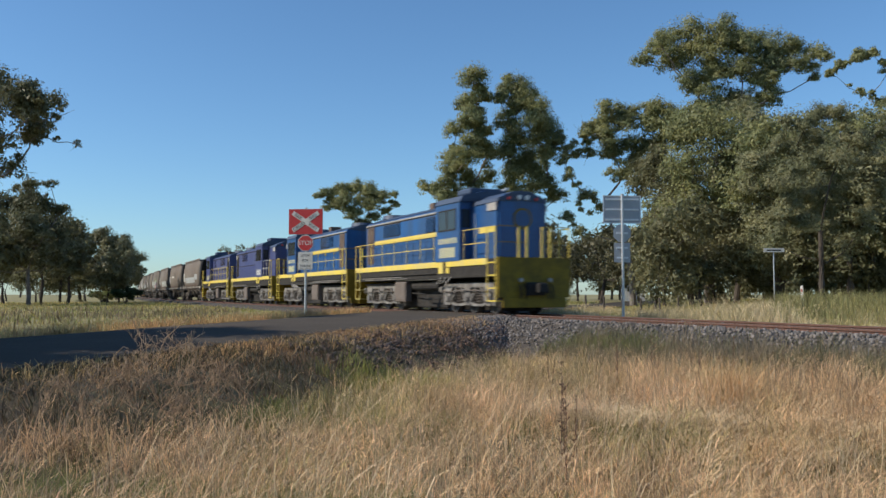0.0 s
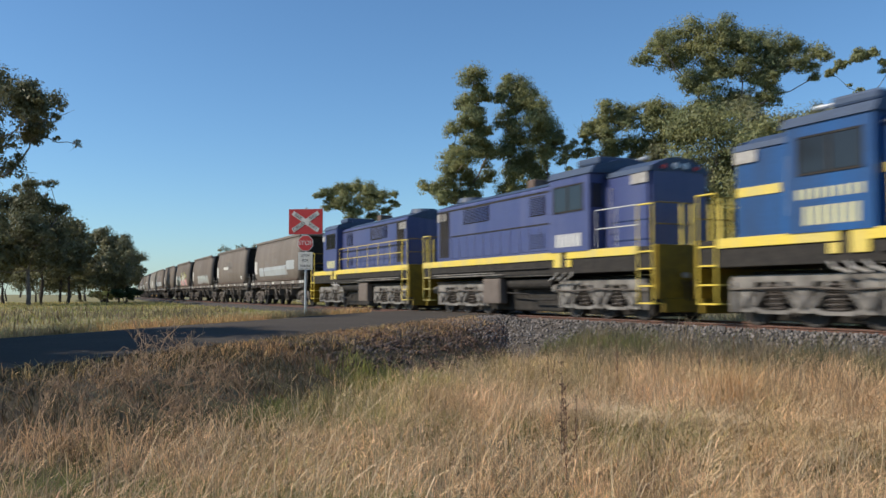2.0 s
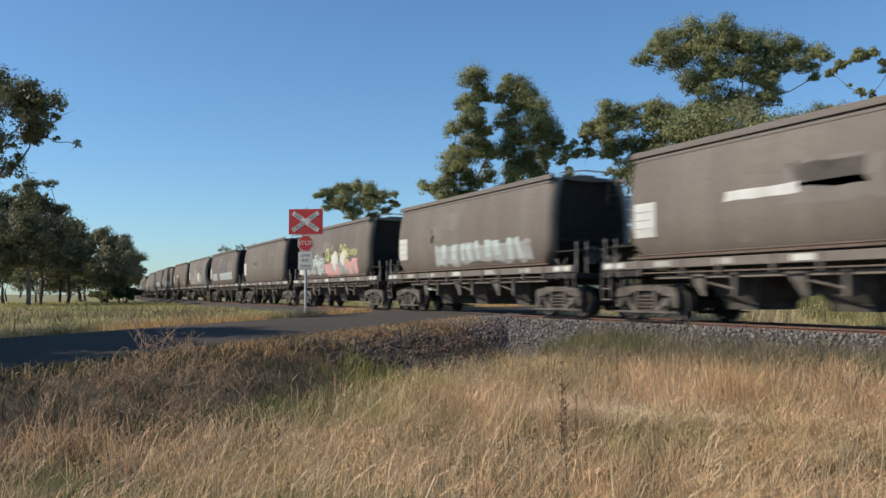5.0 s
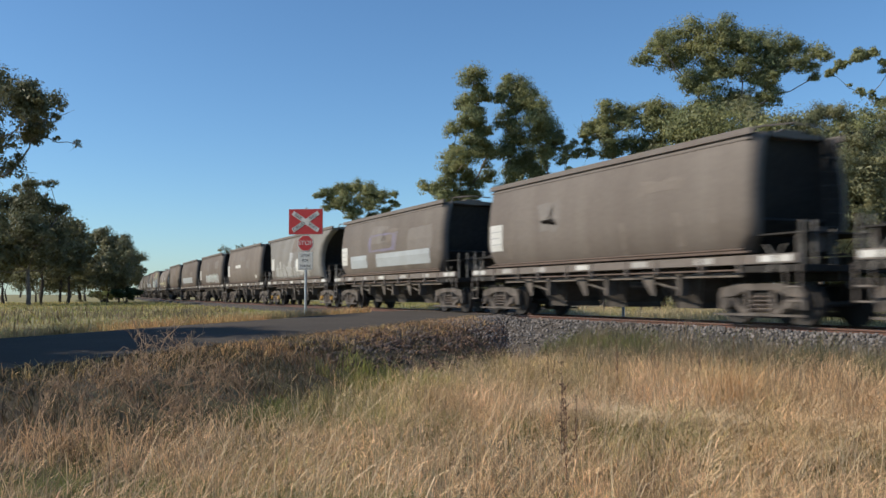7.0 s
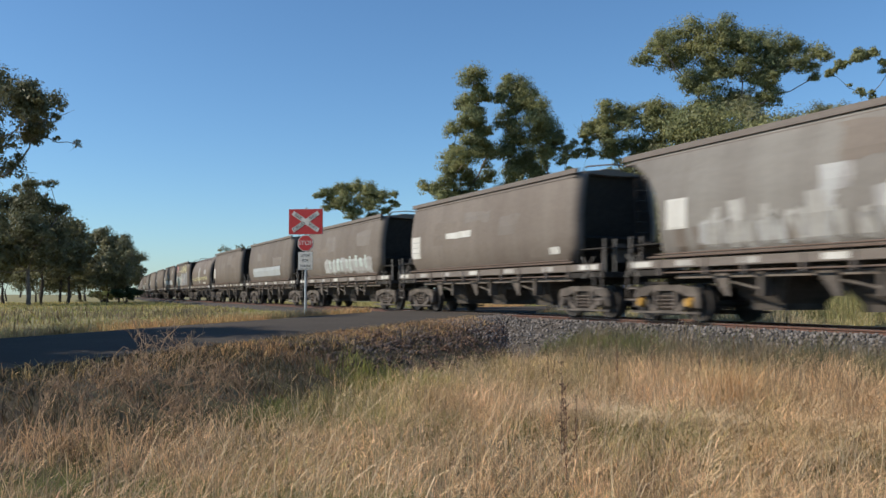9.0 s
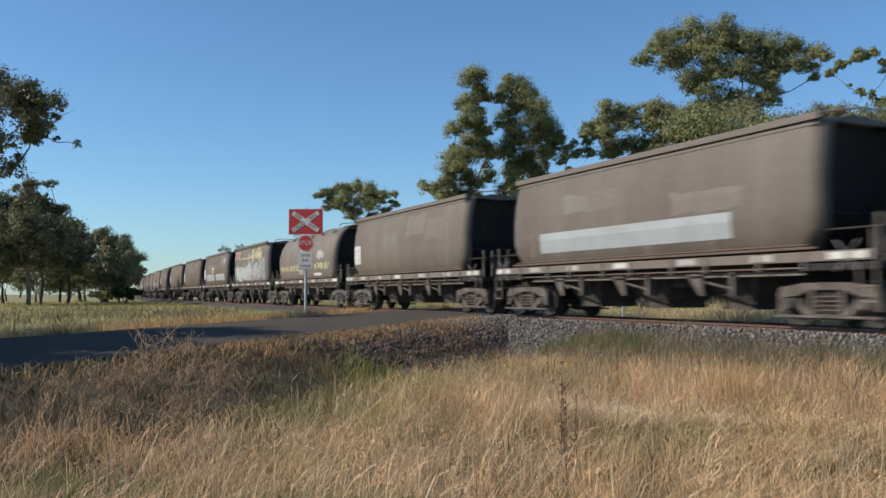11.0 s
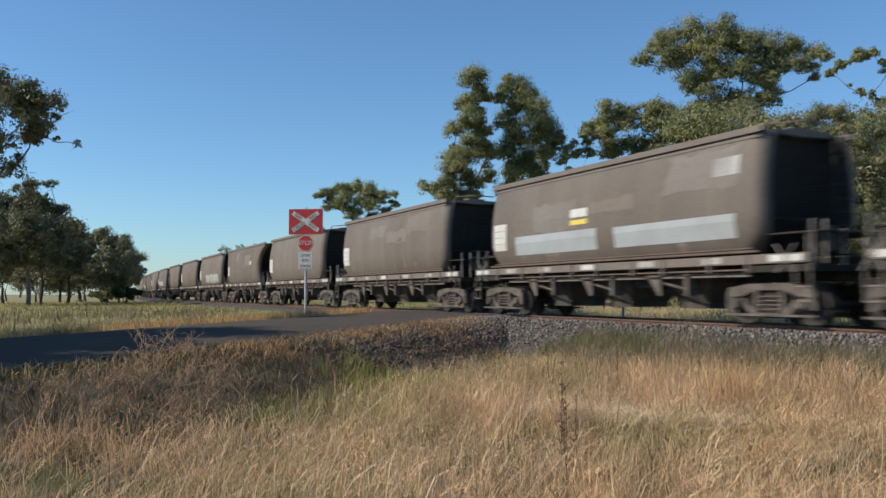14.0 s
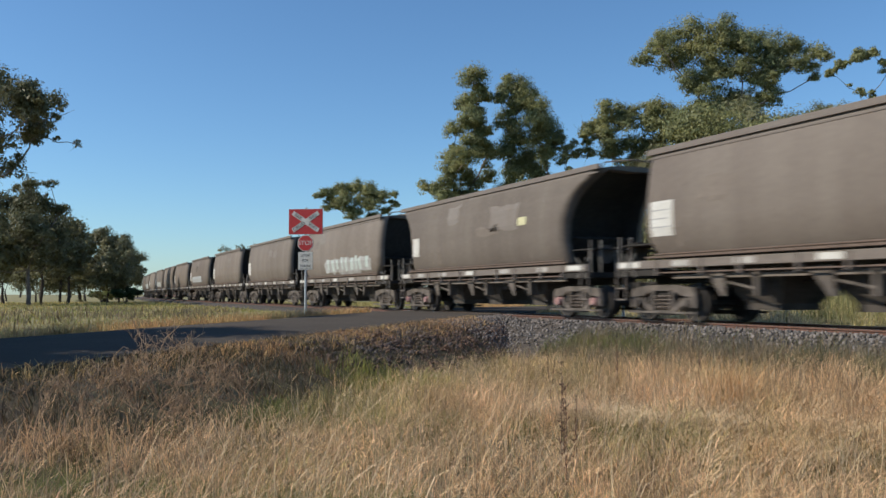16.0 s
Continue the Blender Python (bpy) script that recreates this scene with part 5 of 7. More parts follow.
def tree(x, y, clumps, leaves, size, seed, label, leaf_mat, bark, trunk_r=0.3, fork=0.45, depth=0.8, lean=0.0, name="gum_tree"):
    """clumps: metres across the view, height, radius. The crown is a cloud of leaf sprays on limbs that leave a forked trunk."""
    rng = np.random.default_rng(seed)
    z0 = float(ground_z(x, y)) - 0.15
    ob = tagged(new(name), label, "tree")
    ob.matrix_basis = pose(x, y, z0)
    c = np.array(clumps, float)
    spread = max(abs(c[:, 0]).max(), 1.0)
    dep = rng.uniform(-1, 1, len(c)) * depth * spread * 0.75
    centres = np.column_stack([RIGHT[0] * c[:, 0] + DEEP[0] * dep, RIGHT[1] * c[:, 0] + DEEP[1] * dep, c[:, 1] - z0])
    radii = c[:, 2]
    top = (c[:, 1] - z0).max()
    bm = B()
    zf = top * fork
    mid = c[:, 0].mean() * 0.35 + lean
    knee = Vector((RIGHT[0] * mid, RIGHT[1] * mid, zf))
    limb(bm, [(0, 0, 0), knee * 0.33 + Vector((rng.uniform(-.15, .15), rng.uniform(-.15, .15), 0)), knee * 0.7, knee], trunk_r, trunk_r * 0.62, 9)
    part("trunk", bm, bark, ob)
    # each clump hangs on the nearest limb that is already there, so the limbs fork towards the crown
    nodes, parent, path = [np.array(knee)], [-1], [0.0]
    for p in centres[np.argsort(np.linalg.norm(centres - np.array(knee), axis=1))]:
        cost = [np.linalg.norm(p - q) * (1.6 if q[2] > p[2] + 0.4 else 1.0) + 0.3 * w for q, w in zip(nodes, path)]
        k = int(np.argmin(cost))
        if p[2] < zf * 0.9:
            nodes.append(np.array(knee) * max(p[2] / zf * 0.75, 0.25))
            parent.append(-1)
            path.append(0.0)
            k = len(nodes) - 1
        nodes.append(p)
        parent.append(k)
        path.append(path[k] + float(np.linalg.norm(p - nodes[k])))
    carried_by = [1] * len(nodes)
    for k in range(len(nodes) - 1, 0, -1):
        if parent[k] >= 0:
            carried_by[parent[k]] += carried_by[k]
    bm = B()
    for k, p in enumerate(nodes):
        if parent[k] < 0:
            continue
        a = nodes[parent[k]]
        sag = 0.08 * np.linalg.norm(p - a)
        r0 = trunk_r * min(0.5, 0.05 + 0.42 * math.sqrt(carried_by[k] / len(nodes)))
        limb(bm, [a, a * 0.6 + p * 0.4 + np.array((*rng.normal(size=2) * 0.12, -sag)), a * 0.2 + p * 0.8 + np.array((*rng.normal(size=2) * 0.1, 0)), p], r0, max(r0 * 0.6, trunk_r * 0.05), 5)
        for q in range(3):
            e = p + rng.normal(size=3) * radii[0] * 0.5 + np.array((0, 0, radii[0] * 0.25))
            limb(bm, [a * 0.15 + p * 0.85, p * 0.55 + e * 0.45, e], trunk_r * 0.07, trunk_r * 0.025, 4)
    part("branchwork", bm, bark, ob)
    # smaller clumps beside the main ones break the outline
    m = len(c)
    extra = centres + rng.normal(size=(m, 3)) * radii[:, None] * np.array((0.55, 0.55, 0.4))
    # and more fill the crown between neighbouring clumps
    fill, fr = [], []
    for i, p in enumerate(centres):
        for j in np.argsort(np.linalg.norm(centres - p, axis=1))[1:3]:
            k = rng.uniform(0.35, 0.65)
            fill.append(p * (1 - k) + centres[j] * k + rng.normal(size=3) * 0.2 * radii[i])
            fr.append(0.55 * min(radii[i], radii[j]))
    centres, radii = np.vstack([centres, extra, np.array(fill)]), np.concatenate([radii, radii * 0.6, np.array(fr)])
    w = radii ** 2
    counts = np.maximum((leaves * w / w.sum()).astype(int), 20)
    v, f = leaf_cloud(centres, radii * 1.32, counts, size, rng)
    crown = arrays("crown", v, f, leaf_mat, ob)
    return ob


def grove(n, spread, height, seed, base=0.35, rmin=0.9, rmax=1.6):
    """Clumps for a tree of that height and half spread."""
    rng = np.random.default_rng(seed)
    out = []
    for i in range(n):
        h = base + (1 - base) * rng.random() ** 0.8
        w = spread * math.sin(math.pi * min(max((h - base * 0.6) / (1.12 - base * 0.6), 0.05), 0.98)) ** 0.6
        out.append((rng.uniform(-w, w), height * h * 0.95, rng.uniform(rmin, rmax)))
    return out


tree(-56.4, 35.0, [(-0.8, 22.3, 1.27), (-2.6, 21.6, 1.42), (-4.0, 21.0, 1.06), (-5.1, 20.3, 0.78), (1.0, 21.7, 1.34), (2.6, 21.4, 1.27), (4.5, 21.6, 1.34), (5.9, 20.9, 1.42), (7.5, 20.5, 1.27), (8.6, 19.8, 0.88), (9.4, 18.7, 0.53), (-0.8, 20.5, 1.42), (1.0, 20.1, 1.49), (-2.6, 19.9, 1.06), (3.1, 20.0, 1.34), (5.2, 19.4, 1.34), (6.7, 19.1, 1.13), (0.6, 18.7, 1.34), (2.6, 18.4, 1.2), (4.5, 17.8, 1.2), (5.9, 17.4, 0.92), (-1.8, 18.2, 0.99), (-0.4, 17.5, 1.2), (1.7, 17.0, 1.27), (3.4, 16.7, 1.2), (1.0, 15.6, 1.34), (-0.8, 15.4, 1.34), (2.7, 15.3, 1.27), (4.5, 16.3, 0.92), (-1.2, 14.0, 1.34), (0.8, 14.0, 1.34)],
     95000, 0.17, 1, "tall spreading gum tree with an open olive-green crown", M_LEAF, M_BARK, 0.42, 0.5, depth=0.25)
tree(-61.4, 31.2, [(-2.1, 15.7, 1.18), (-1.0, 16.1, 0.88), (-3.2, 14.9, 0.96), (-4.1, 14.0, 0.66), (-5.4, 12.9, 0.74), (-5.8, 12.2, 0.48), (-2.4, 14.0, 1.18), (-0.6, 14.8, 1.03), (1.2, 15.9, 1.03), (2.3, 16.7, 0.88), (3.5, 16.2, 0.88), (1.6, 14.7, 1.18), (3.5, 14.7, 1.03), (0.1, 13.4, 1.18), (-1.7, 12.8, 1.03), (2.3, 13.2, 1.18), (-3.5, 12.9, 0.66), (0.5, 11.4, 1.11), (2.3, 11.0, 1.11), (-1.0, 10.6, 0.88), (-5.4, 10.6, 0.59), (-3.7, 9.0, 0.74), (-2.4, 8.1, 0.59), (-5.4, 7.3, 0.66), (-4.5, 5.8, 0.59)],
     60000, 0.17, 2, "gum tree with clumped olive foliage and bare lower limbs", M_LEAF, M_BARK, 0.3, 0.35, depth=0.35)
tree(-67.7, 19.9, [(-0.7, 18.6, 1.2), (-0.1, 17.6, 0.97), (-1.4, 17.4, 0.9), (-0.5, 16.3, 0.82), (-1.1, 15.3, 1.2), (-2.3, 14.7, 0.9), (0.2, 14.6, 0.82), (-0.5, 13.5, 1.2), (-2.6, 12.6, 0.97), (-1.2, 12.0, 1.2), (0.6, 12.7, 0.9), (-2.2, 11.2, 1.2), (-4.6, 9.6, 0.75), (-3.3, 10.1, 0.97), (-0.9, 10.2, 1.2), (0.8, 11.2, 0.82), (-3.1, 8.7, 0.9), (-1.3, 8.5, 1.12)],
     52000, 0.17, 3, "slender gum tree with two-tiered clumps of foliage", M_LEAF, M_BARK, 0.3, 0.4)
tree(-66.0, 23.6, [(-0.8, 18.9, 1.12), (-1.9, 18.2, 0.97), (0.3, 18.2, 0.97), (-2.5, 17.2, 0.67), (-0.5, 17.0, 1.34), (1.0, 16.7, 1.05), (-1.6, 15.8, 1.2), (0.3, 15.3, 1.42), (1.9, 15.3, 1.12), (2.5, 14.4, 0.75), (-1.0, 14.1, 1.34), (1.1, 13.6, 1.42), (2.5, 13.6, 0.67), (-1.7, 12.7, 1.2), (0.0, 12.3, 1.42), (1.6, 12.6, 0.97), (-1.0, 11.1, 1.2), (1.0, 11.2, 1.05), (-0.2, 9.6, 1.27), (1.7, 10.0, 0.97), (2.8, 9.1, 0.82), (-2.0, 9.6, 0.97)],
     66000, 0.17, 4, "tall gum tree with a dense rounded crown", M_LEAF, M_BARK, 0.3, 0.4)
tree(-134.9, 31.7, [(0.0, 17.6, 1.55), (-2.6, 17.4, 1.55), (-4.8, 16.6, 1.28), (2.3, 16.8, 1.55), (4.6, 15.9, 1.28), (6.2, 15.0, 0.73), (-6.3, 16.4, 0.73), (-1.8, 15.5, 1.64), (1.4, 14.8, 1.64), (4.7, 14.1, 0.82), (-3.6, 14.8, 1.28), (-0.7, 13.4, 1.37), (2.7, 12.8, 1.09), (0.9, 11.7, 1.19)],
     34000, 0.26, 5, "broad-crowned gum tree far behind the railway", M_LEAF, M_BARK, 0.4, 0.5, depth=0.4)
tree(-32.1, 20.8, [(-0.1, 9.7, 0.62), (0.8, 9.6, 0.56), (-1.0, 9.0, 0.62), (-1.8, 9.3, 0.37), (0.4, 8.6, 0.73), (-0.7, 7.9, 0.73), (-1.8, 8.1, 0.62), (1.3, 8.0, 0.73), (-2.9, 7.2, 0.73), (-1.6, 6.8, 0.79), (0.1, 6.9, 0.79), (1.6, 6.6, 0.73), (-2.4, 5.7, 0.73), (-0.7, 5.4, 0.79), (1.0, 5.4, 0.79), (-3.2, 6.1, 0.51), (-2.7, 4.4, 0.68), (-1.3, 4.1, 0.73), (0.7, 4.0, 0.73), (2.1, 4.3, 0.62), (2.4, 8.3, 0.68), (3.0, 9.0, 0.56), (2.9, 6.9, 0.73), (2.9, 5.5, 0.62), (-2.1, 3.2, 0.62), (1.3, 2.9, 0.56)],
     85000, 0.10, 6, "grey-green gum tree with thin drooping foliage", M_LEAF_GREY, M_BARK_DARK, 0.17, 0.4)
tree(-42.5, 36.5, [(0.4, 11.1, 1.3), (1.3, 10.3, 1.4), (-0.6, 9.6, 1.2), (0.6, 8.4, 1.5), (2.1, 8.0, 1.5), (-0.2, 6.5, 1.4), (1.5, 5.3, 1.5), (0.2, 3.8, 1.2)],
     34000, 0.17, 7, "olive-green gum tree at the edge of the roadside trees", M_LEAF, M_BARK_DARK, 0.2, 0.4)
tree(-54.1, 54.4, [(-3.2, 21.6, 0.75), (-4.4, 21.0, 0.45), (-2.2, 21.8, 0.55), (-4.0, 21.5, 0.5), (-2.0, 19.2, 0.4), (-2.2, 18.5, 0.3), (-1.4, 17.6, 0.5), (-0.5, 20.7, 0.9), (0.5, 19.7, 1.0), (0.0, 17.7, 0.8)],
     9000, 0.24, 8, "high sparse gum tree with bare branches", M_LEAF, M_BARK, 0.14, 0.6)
# thick lower trees of the roadside wood
for i, (x, y, h, sp, mat, bark) in enumerate([(-52, 29.5, 13.5, 3.4, M_LEAF_DARK, M_BARK_DARK), (-57, 31.0, 11, 3.0, M_LEAF_DARK, M_BARK_DARK), (-48, 33.5, 12.5, 3.2, M_LEAF, M_BARK),
                                              (-44, 30.0, 9.5, 2.6, M_LEAF_GREY, M_BARK), (-41, 27.5, 8.0, 2.2, M_LEAF_GREY, M_BARK_DARK), (-39, 33.0, 10.0, 2.6, M_LEAF, M_BARK_DARK),
                                              (-46, 40.0, 13.0, 3.0, M_LEAF, M_BARK_DARK), (-37, 41.0, 11.0, 3.0, M_LEAF_GREY, M_BARK), (-54, 44.0, 14.0, 3.6, M_LEAF_GREY, M_BARK),
                                              (-62, 41.0, 13.0, 3.4, M_LEAF_DARK, M_BARK_DARK), (-31, 30.0, 8.5, 2.4, M_LEAF, M_BARK_DARK), (-29, 37.0, 10.0, 2.8, M_LEAF, M_BARK_DARK)]):
    tree(x, y, grove(14, sp, h, 40 + i, 0.3, 0.9, 1.7), 19000, 0.19, 60 + i, "dense dark-green gum tree in the roadside wood", mat, bark, 0.2, 0.4)
# taller crowns behind the front row
for i, (d, a, h, sp) in enumerate([(64, -16.8, 13.5, 3.0), (68, -18.4, 14.5, 3.2), (60, -20.8, 11.5, 2.6), (72, -23.5, 14.0, 3.2), (70, -26.5, 13.5, 3.2), (58, -24.8, 10.5, 2.8)]):
    x, y = EYE[0] - math.sin(AIM + math.radians(a)) * d, EYE[1] + math.cos(AIM + math.radians(a)) * d
    tree(x, y, grove(18, sp, h, 600 + i, 0.25, 1.1, 1.8), 16000, 0.22, 620 + i, "tall dense gum tree in the roadside wood", M_LEAF_GREY if i % 2 else M_LEAF, M_BARK_DARK, 0.25, 0.4)
# low growth that closes the wood
rng = np.random.default_rng(55)
for i in range(12):
    d, a = 56 + 2.6 * i % 24, -13.5 - 15.5 * ((i * 0.618) % 1)
    x, y = EYE[0] - math.sin(AIM + math.radians(a)) * d, EYE[1] + math.cos(AIM + math.radians(a)) * d
    tree(x, y, grove(12, 3.0, rng.uniform(4.0, 6.5), 300 + i, 0.08, 0.8, 1.5), 5500, 0.26, 330 + i, "low dark undergrowth tree in the roadside wood",
         M_LEAF_DARK, M_BARK_DARK, 0.12, 0.3)
# backing trees whose dark leaf colour stands for the wood's deep shade
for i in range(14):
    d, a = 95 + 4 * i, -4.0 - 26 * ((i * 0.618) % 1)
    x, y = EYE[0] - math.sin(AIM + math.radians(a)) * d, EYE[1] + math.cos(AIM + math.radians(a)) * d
    tree(x, y, grove(12, 5.0, rng.uniform(8, 12), 400 + i, 0.08, 1.3, 2.4), 3600, 0.5, 430 + i, "gum tree in the wood behind the road, leaves coloured as in deep shade", M_LEAF_DEEP, M_BARK_DARK, 0.25, 0.35)
for i, (x, y, h, sp) in enumerate([(-92, -14.5, 8.5, 2.6), (-112, -12.5, 9.5, 3.0), (-120, -14.5, 9.5, 3.2), (-140, -8.5, 9.5, 3.0), (-158, -3.5, 9.0, 3.2), (-170, -2.0, 9.5, 3.0), (-84, -20, 7, 2.6), (-180, 1.0, 8.5, 2.8), (-100, -18, 8, 3.0)]):
    tree(x, y, grove(15, sp, h, 500 + i, 0.3, 1.0, 1.6), 6800, 0.32, 520 + i, "dusky gum tree in the belt beside the railway", M_LEAF_DARK, M_BARK_DARK, 0.2, 0.3)
for i in range(4):
    d, a = 100 + 14 * i, 20.8 + 6.5 * ((i * 0.618) % 1)
    x, y = EYE[0] - math.sin(AIM + math.radians(a)) * d, EYE[1] + math.cos(AIM + math.radians(a)) * d
    tree(x, y, grove(12, 3.2, rng.uniform(3.5, 6.0), 640 + i, 0.25, 0.9, 1.5), 5000, 0.3, 660 + i, "low dark tree in the belt beside the paddock", M_LEAF_DARK, M_BARK_DARK, 0.15, 0.3)
# far line of trees beyond the paddock
for i, (x, y, h, sp) in enumerate([(-262, 37, 15, 5), (-259, 43, 14, 4), (-262, 50, 15, 5), (-150, 75, 12, 5), (-140, 85, 13, 6), (-170, 66, 11, 5), (-185, 60, 12, 6),
                                   (-130, 95, 12, 6), (-125, 110, 14, 6), (-118, 120, 13, 6), (-205, 60, 12, 6), (-110, 80, 8, 4), (-300, -20, 12, 8), (-330, -45, 12, 8), (-320, -5, 12, 8),
                                   (-128, 66, 8, 6), (-140, 62, 9, 6), (-150, 72, 10, 7), (-122, 74, 8, 6), (-134, 78, 10, 7), (-160, 58, 9, 6)]):
    tree(x, y, grove(12, sp, h, 90 + i, 0.06, 1.3, 2.2), 3000, 0.55, 120 + i, "distant gum tree beyond the paddock", M_LEAF_DARK, M_BARK_DARK, 0.3, 0.4)
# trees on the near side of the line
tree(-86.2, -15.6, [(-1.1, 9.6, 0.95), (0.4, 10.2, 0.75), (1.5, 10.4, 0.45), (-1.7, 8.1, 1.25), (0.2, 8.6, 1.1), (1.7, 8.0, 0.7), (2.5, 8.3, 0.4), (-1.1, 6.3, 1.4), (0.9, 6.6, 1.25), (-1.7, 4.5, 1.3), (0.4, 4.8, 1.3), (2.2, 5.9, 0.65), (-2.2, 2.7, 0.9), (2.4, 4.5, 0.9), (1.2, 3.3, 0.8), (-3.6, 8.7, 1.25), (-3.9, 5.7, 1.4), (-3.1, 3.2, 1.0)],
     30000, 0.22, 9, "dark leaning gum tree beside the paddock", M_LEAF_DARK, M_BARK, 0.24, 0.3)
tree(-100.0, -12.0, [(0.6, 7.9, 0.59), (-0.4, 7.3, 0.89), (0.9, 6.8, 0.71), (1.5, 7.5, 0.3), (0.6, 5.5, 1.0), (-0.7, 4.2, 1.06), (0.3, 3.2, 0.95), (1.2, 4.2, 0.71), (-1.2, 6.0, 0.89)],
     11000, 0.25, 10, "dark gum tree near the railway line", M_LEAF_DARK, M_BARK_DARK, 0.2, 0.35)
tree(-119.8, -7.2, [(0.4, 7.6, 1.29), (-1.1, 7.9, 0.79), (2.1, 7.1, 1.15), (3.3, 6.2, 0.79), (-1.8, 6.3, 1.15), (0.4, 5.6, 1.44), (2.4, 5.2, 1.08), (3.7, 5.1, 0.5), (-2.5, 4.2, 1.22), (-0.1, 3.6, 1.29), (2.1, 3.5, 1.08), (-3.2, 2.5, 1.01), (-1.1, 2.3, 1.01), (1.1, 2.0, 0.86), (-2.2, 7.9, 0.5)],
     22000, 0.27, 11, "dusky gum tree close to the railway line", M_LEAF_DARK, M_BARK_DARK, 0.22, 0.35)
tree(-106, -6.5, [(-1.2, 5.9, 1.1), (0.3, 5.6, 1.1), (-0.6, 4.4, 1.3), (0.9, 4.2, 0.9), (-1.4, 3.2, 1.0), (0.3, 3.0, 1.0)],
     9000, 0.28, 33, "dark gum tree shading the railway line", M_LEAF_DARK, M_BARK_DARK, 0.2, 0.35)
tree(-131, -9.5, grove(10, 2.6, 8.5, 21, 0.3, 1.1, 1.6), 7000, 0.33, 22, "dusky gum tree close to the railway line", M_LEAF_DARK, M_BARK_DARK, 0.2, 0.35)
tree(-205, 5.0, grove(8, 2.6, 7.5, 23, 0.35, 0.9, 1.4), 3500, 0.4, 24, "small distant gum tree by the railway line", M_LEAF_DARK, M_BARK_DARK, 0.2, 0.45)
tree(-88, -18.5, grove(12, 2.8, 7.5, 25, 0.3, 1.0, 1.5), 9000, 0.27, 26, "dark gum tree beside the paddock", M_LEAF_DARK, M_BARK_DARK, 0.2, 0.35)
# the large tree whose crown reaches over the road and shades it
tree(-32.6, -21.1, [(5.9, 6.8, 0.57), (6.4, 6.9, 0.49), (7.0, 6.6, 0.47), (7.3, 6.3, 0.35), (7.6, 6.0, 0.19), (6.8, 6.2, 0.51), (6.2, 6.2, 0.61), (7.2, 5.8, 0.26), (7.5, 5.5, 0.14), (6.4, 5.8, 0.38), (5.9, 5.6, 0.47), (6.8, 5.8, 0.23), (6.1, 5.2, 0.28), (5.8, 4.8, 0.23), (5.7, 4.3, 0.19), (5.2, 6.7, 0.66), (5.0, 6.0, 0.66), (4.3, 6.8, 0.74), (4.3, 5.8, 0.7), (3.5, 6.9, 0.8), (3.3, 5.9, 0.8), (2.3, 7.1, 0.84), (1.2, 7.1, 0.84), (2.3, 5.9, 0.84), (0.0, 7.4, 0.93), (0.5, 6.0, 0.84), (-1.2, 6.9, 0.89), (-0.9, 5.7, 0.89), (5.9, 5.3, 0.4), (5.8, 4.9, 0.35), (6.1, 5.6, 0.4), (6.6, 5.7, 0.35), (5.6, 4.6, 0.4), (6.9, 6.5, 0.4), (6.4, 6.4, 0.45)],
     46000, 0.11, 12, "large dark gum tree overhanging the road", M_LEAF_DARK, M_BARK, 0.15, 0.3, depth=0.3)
for i, (x, y, h, sp) in enumerate([(-16.2, -20.8, 5.0, 1.3), (-14.2, -22.3, 5.0, 1.4), (-18.8, -19.2, 5.0, 1.3), (-12.5, -24.0, 5.4, 1.6), (-17.8, -22.8, 6.6, 2.0), (-21.2, -20.6, 6.6, 2.0)]):
    tree(x, y, grove(20, sp, h, 27 + i, 0.42, 0.7, 1.1), 9000, 0.26, 28 + i, "dark gum tree shading the road", M_LEAF_DARK, M_BARK, 0.2, 0.35)


def bush(x, y, w, h, leaves, seed, mat, label, size=0.12):
    rng = np.random.default_rng(seed)
    z0 = float(ground_z(x, y))
    ob = tagged(new("bush"), label, "bush")
    ob.matrix_basis = pose(x, y, z0)
    c = np.array([(rng.uniform(-w, w), rng.uniform(-w, w) * 0.7, h * rng.uniform(0.3, 0.8)) for _ in range(9)])
    bm = B()
    for p in c:
        limb(bm, [(0, 0, -0.1), p * np.array((0.4, 0.4, 0.6)), p], 0.04, 0.012, 5)
    part("branchwork", bm, M_BARK_DARK, ob)
    v, f = leaf_cloud(c, np.full(9, max(w, h) * 0.42), np.full(9, leaves // 9), size, rng, droop=0.1, flat=0.8)
    arrays("foliage", v, f, mat, ob)
    return ob


bush(-100.0, -6.3, 1.6, 1.7, 5000, 31, M_BUSH, "dark green bush in the paddock grass", 0.2)
bush(-118.0, -7.5, 1.8, 1.5, 3000, 32, M_REED, "light green shrub beside a dark bush", 0.2)


# ---- signs ----
def lettering(text, size, mat, parent, m, name="lettering", label="", squeeze=1.0):
    cu = bpy.data.curves.new("text", "FONT")
    cu.body, cu.size, cu.align_x, cu.align_y, cu.extrude = text, size, "CENTER", "CENTER", 0.001
    tmp = new("text", cu)
    me = bpy.data.meshes.new_from_object(tmp.evaluated_get(bpy.context.evaluated_depsgraph_get()))
    bpy.data.objects.remove(tmp)
    me.transform(m @ Matrix.Diagonal((squeeze, 1, 1, 1)))
    me.materials.clear()
    me.materials.append(mat)
    ob = new(name, me)
    ob.parent = parent
    return tagged(ob, label)


def octagon(bm, r, y0, y1, cz):
    loft(bm, [[(r * math.cos(math.radians(22.5 + 45 * k)), y, cz + r * math.sin(math.radians(22.5 + 45 * k))) for k in range(8)] for y in (y0, y1)])
    return bm


STAND = pose(0, 0, 0, 90, 0, 0)          # lettering upright, facing -y


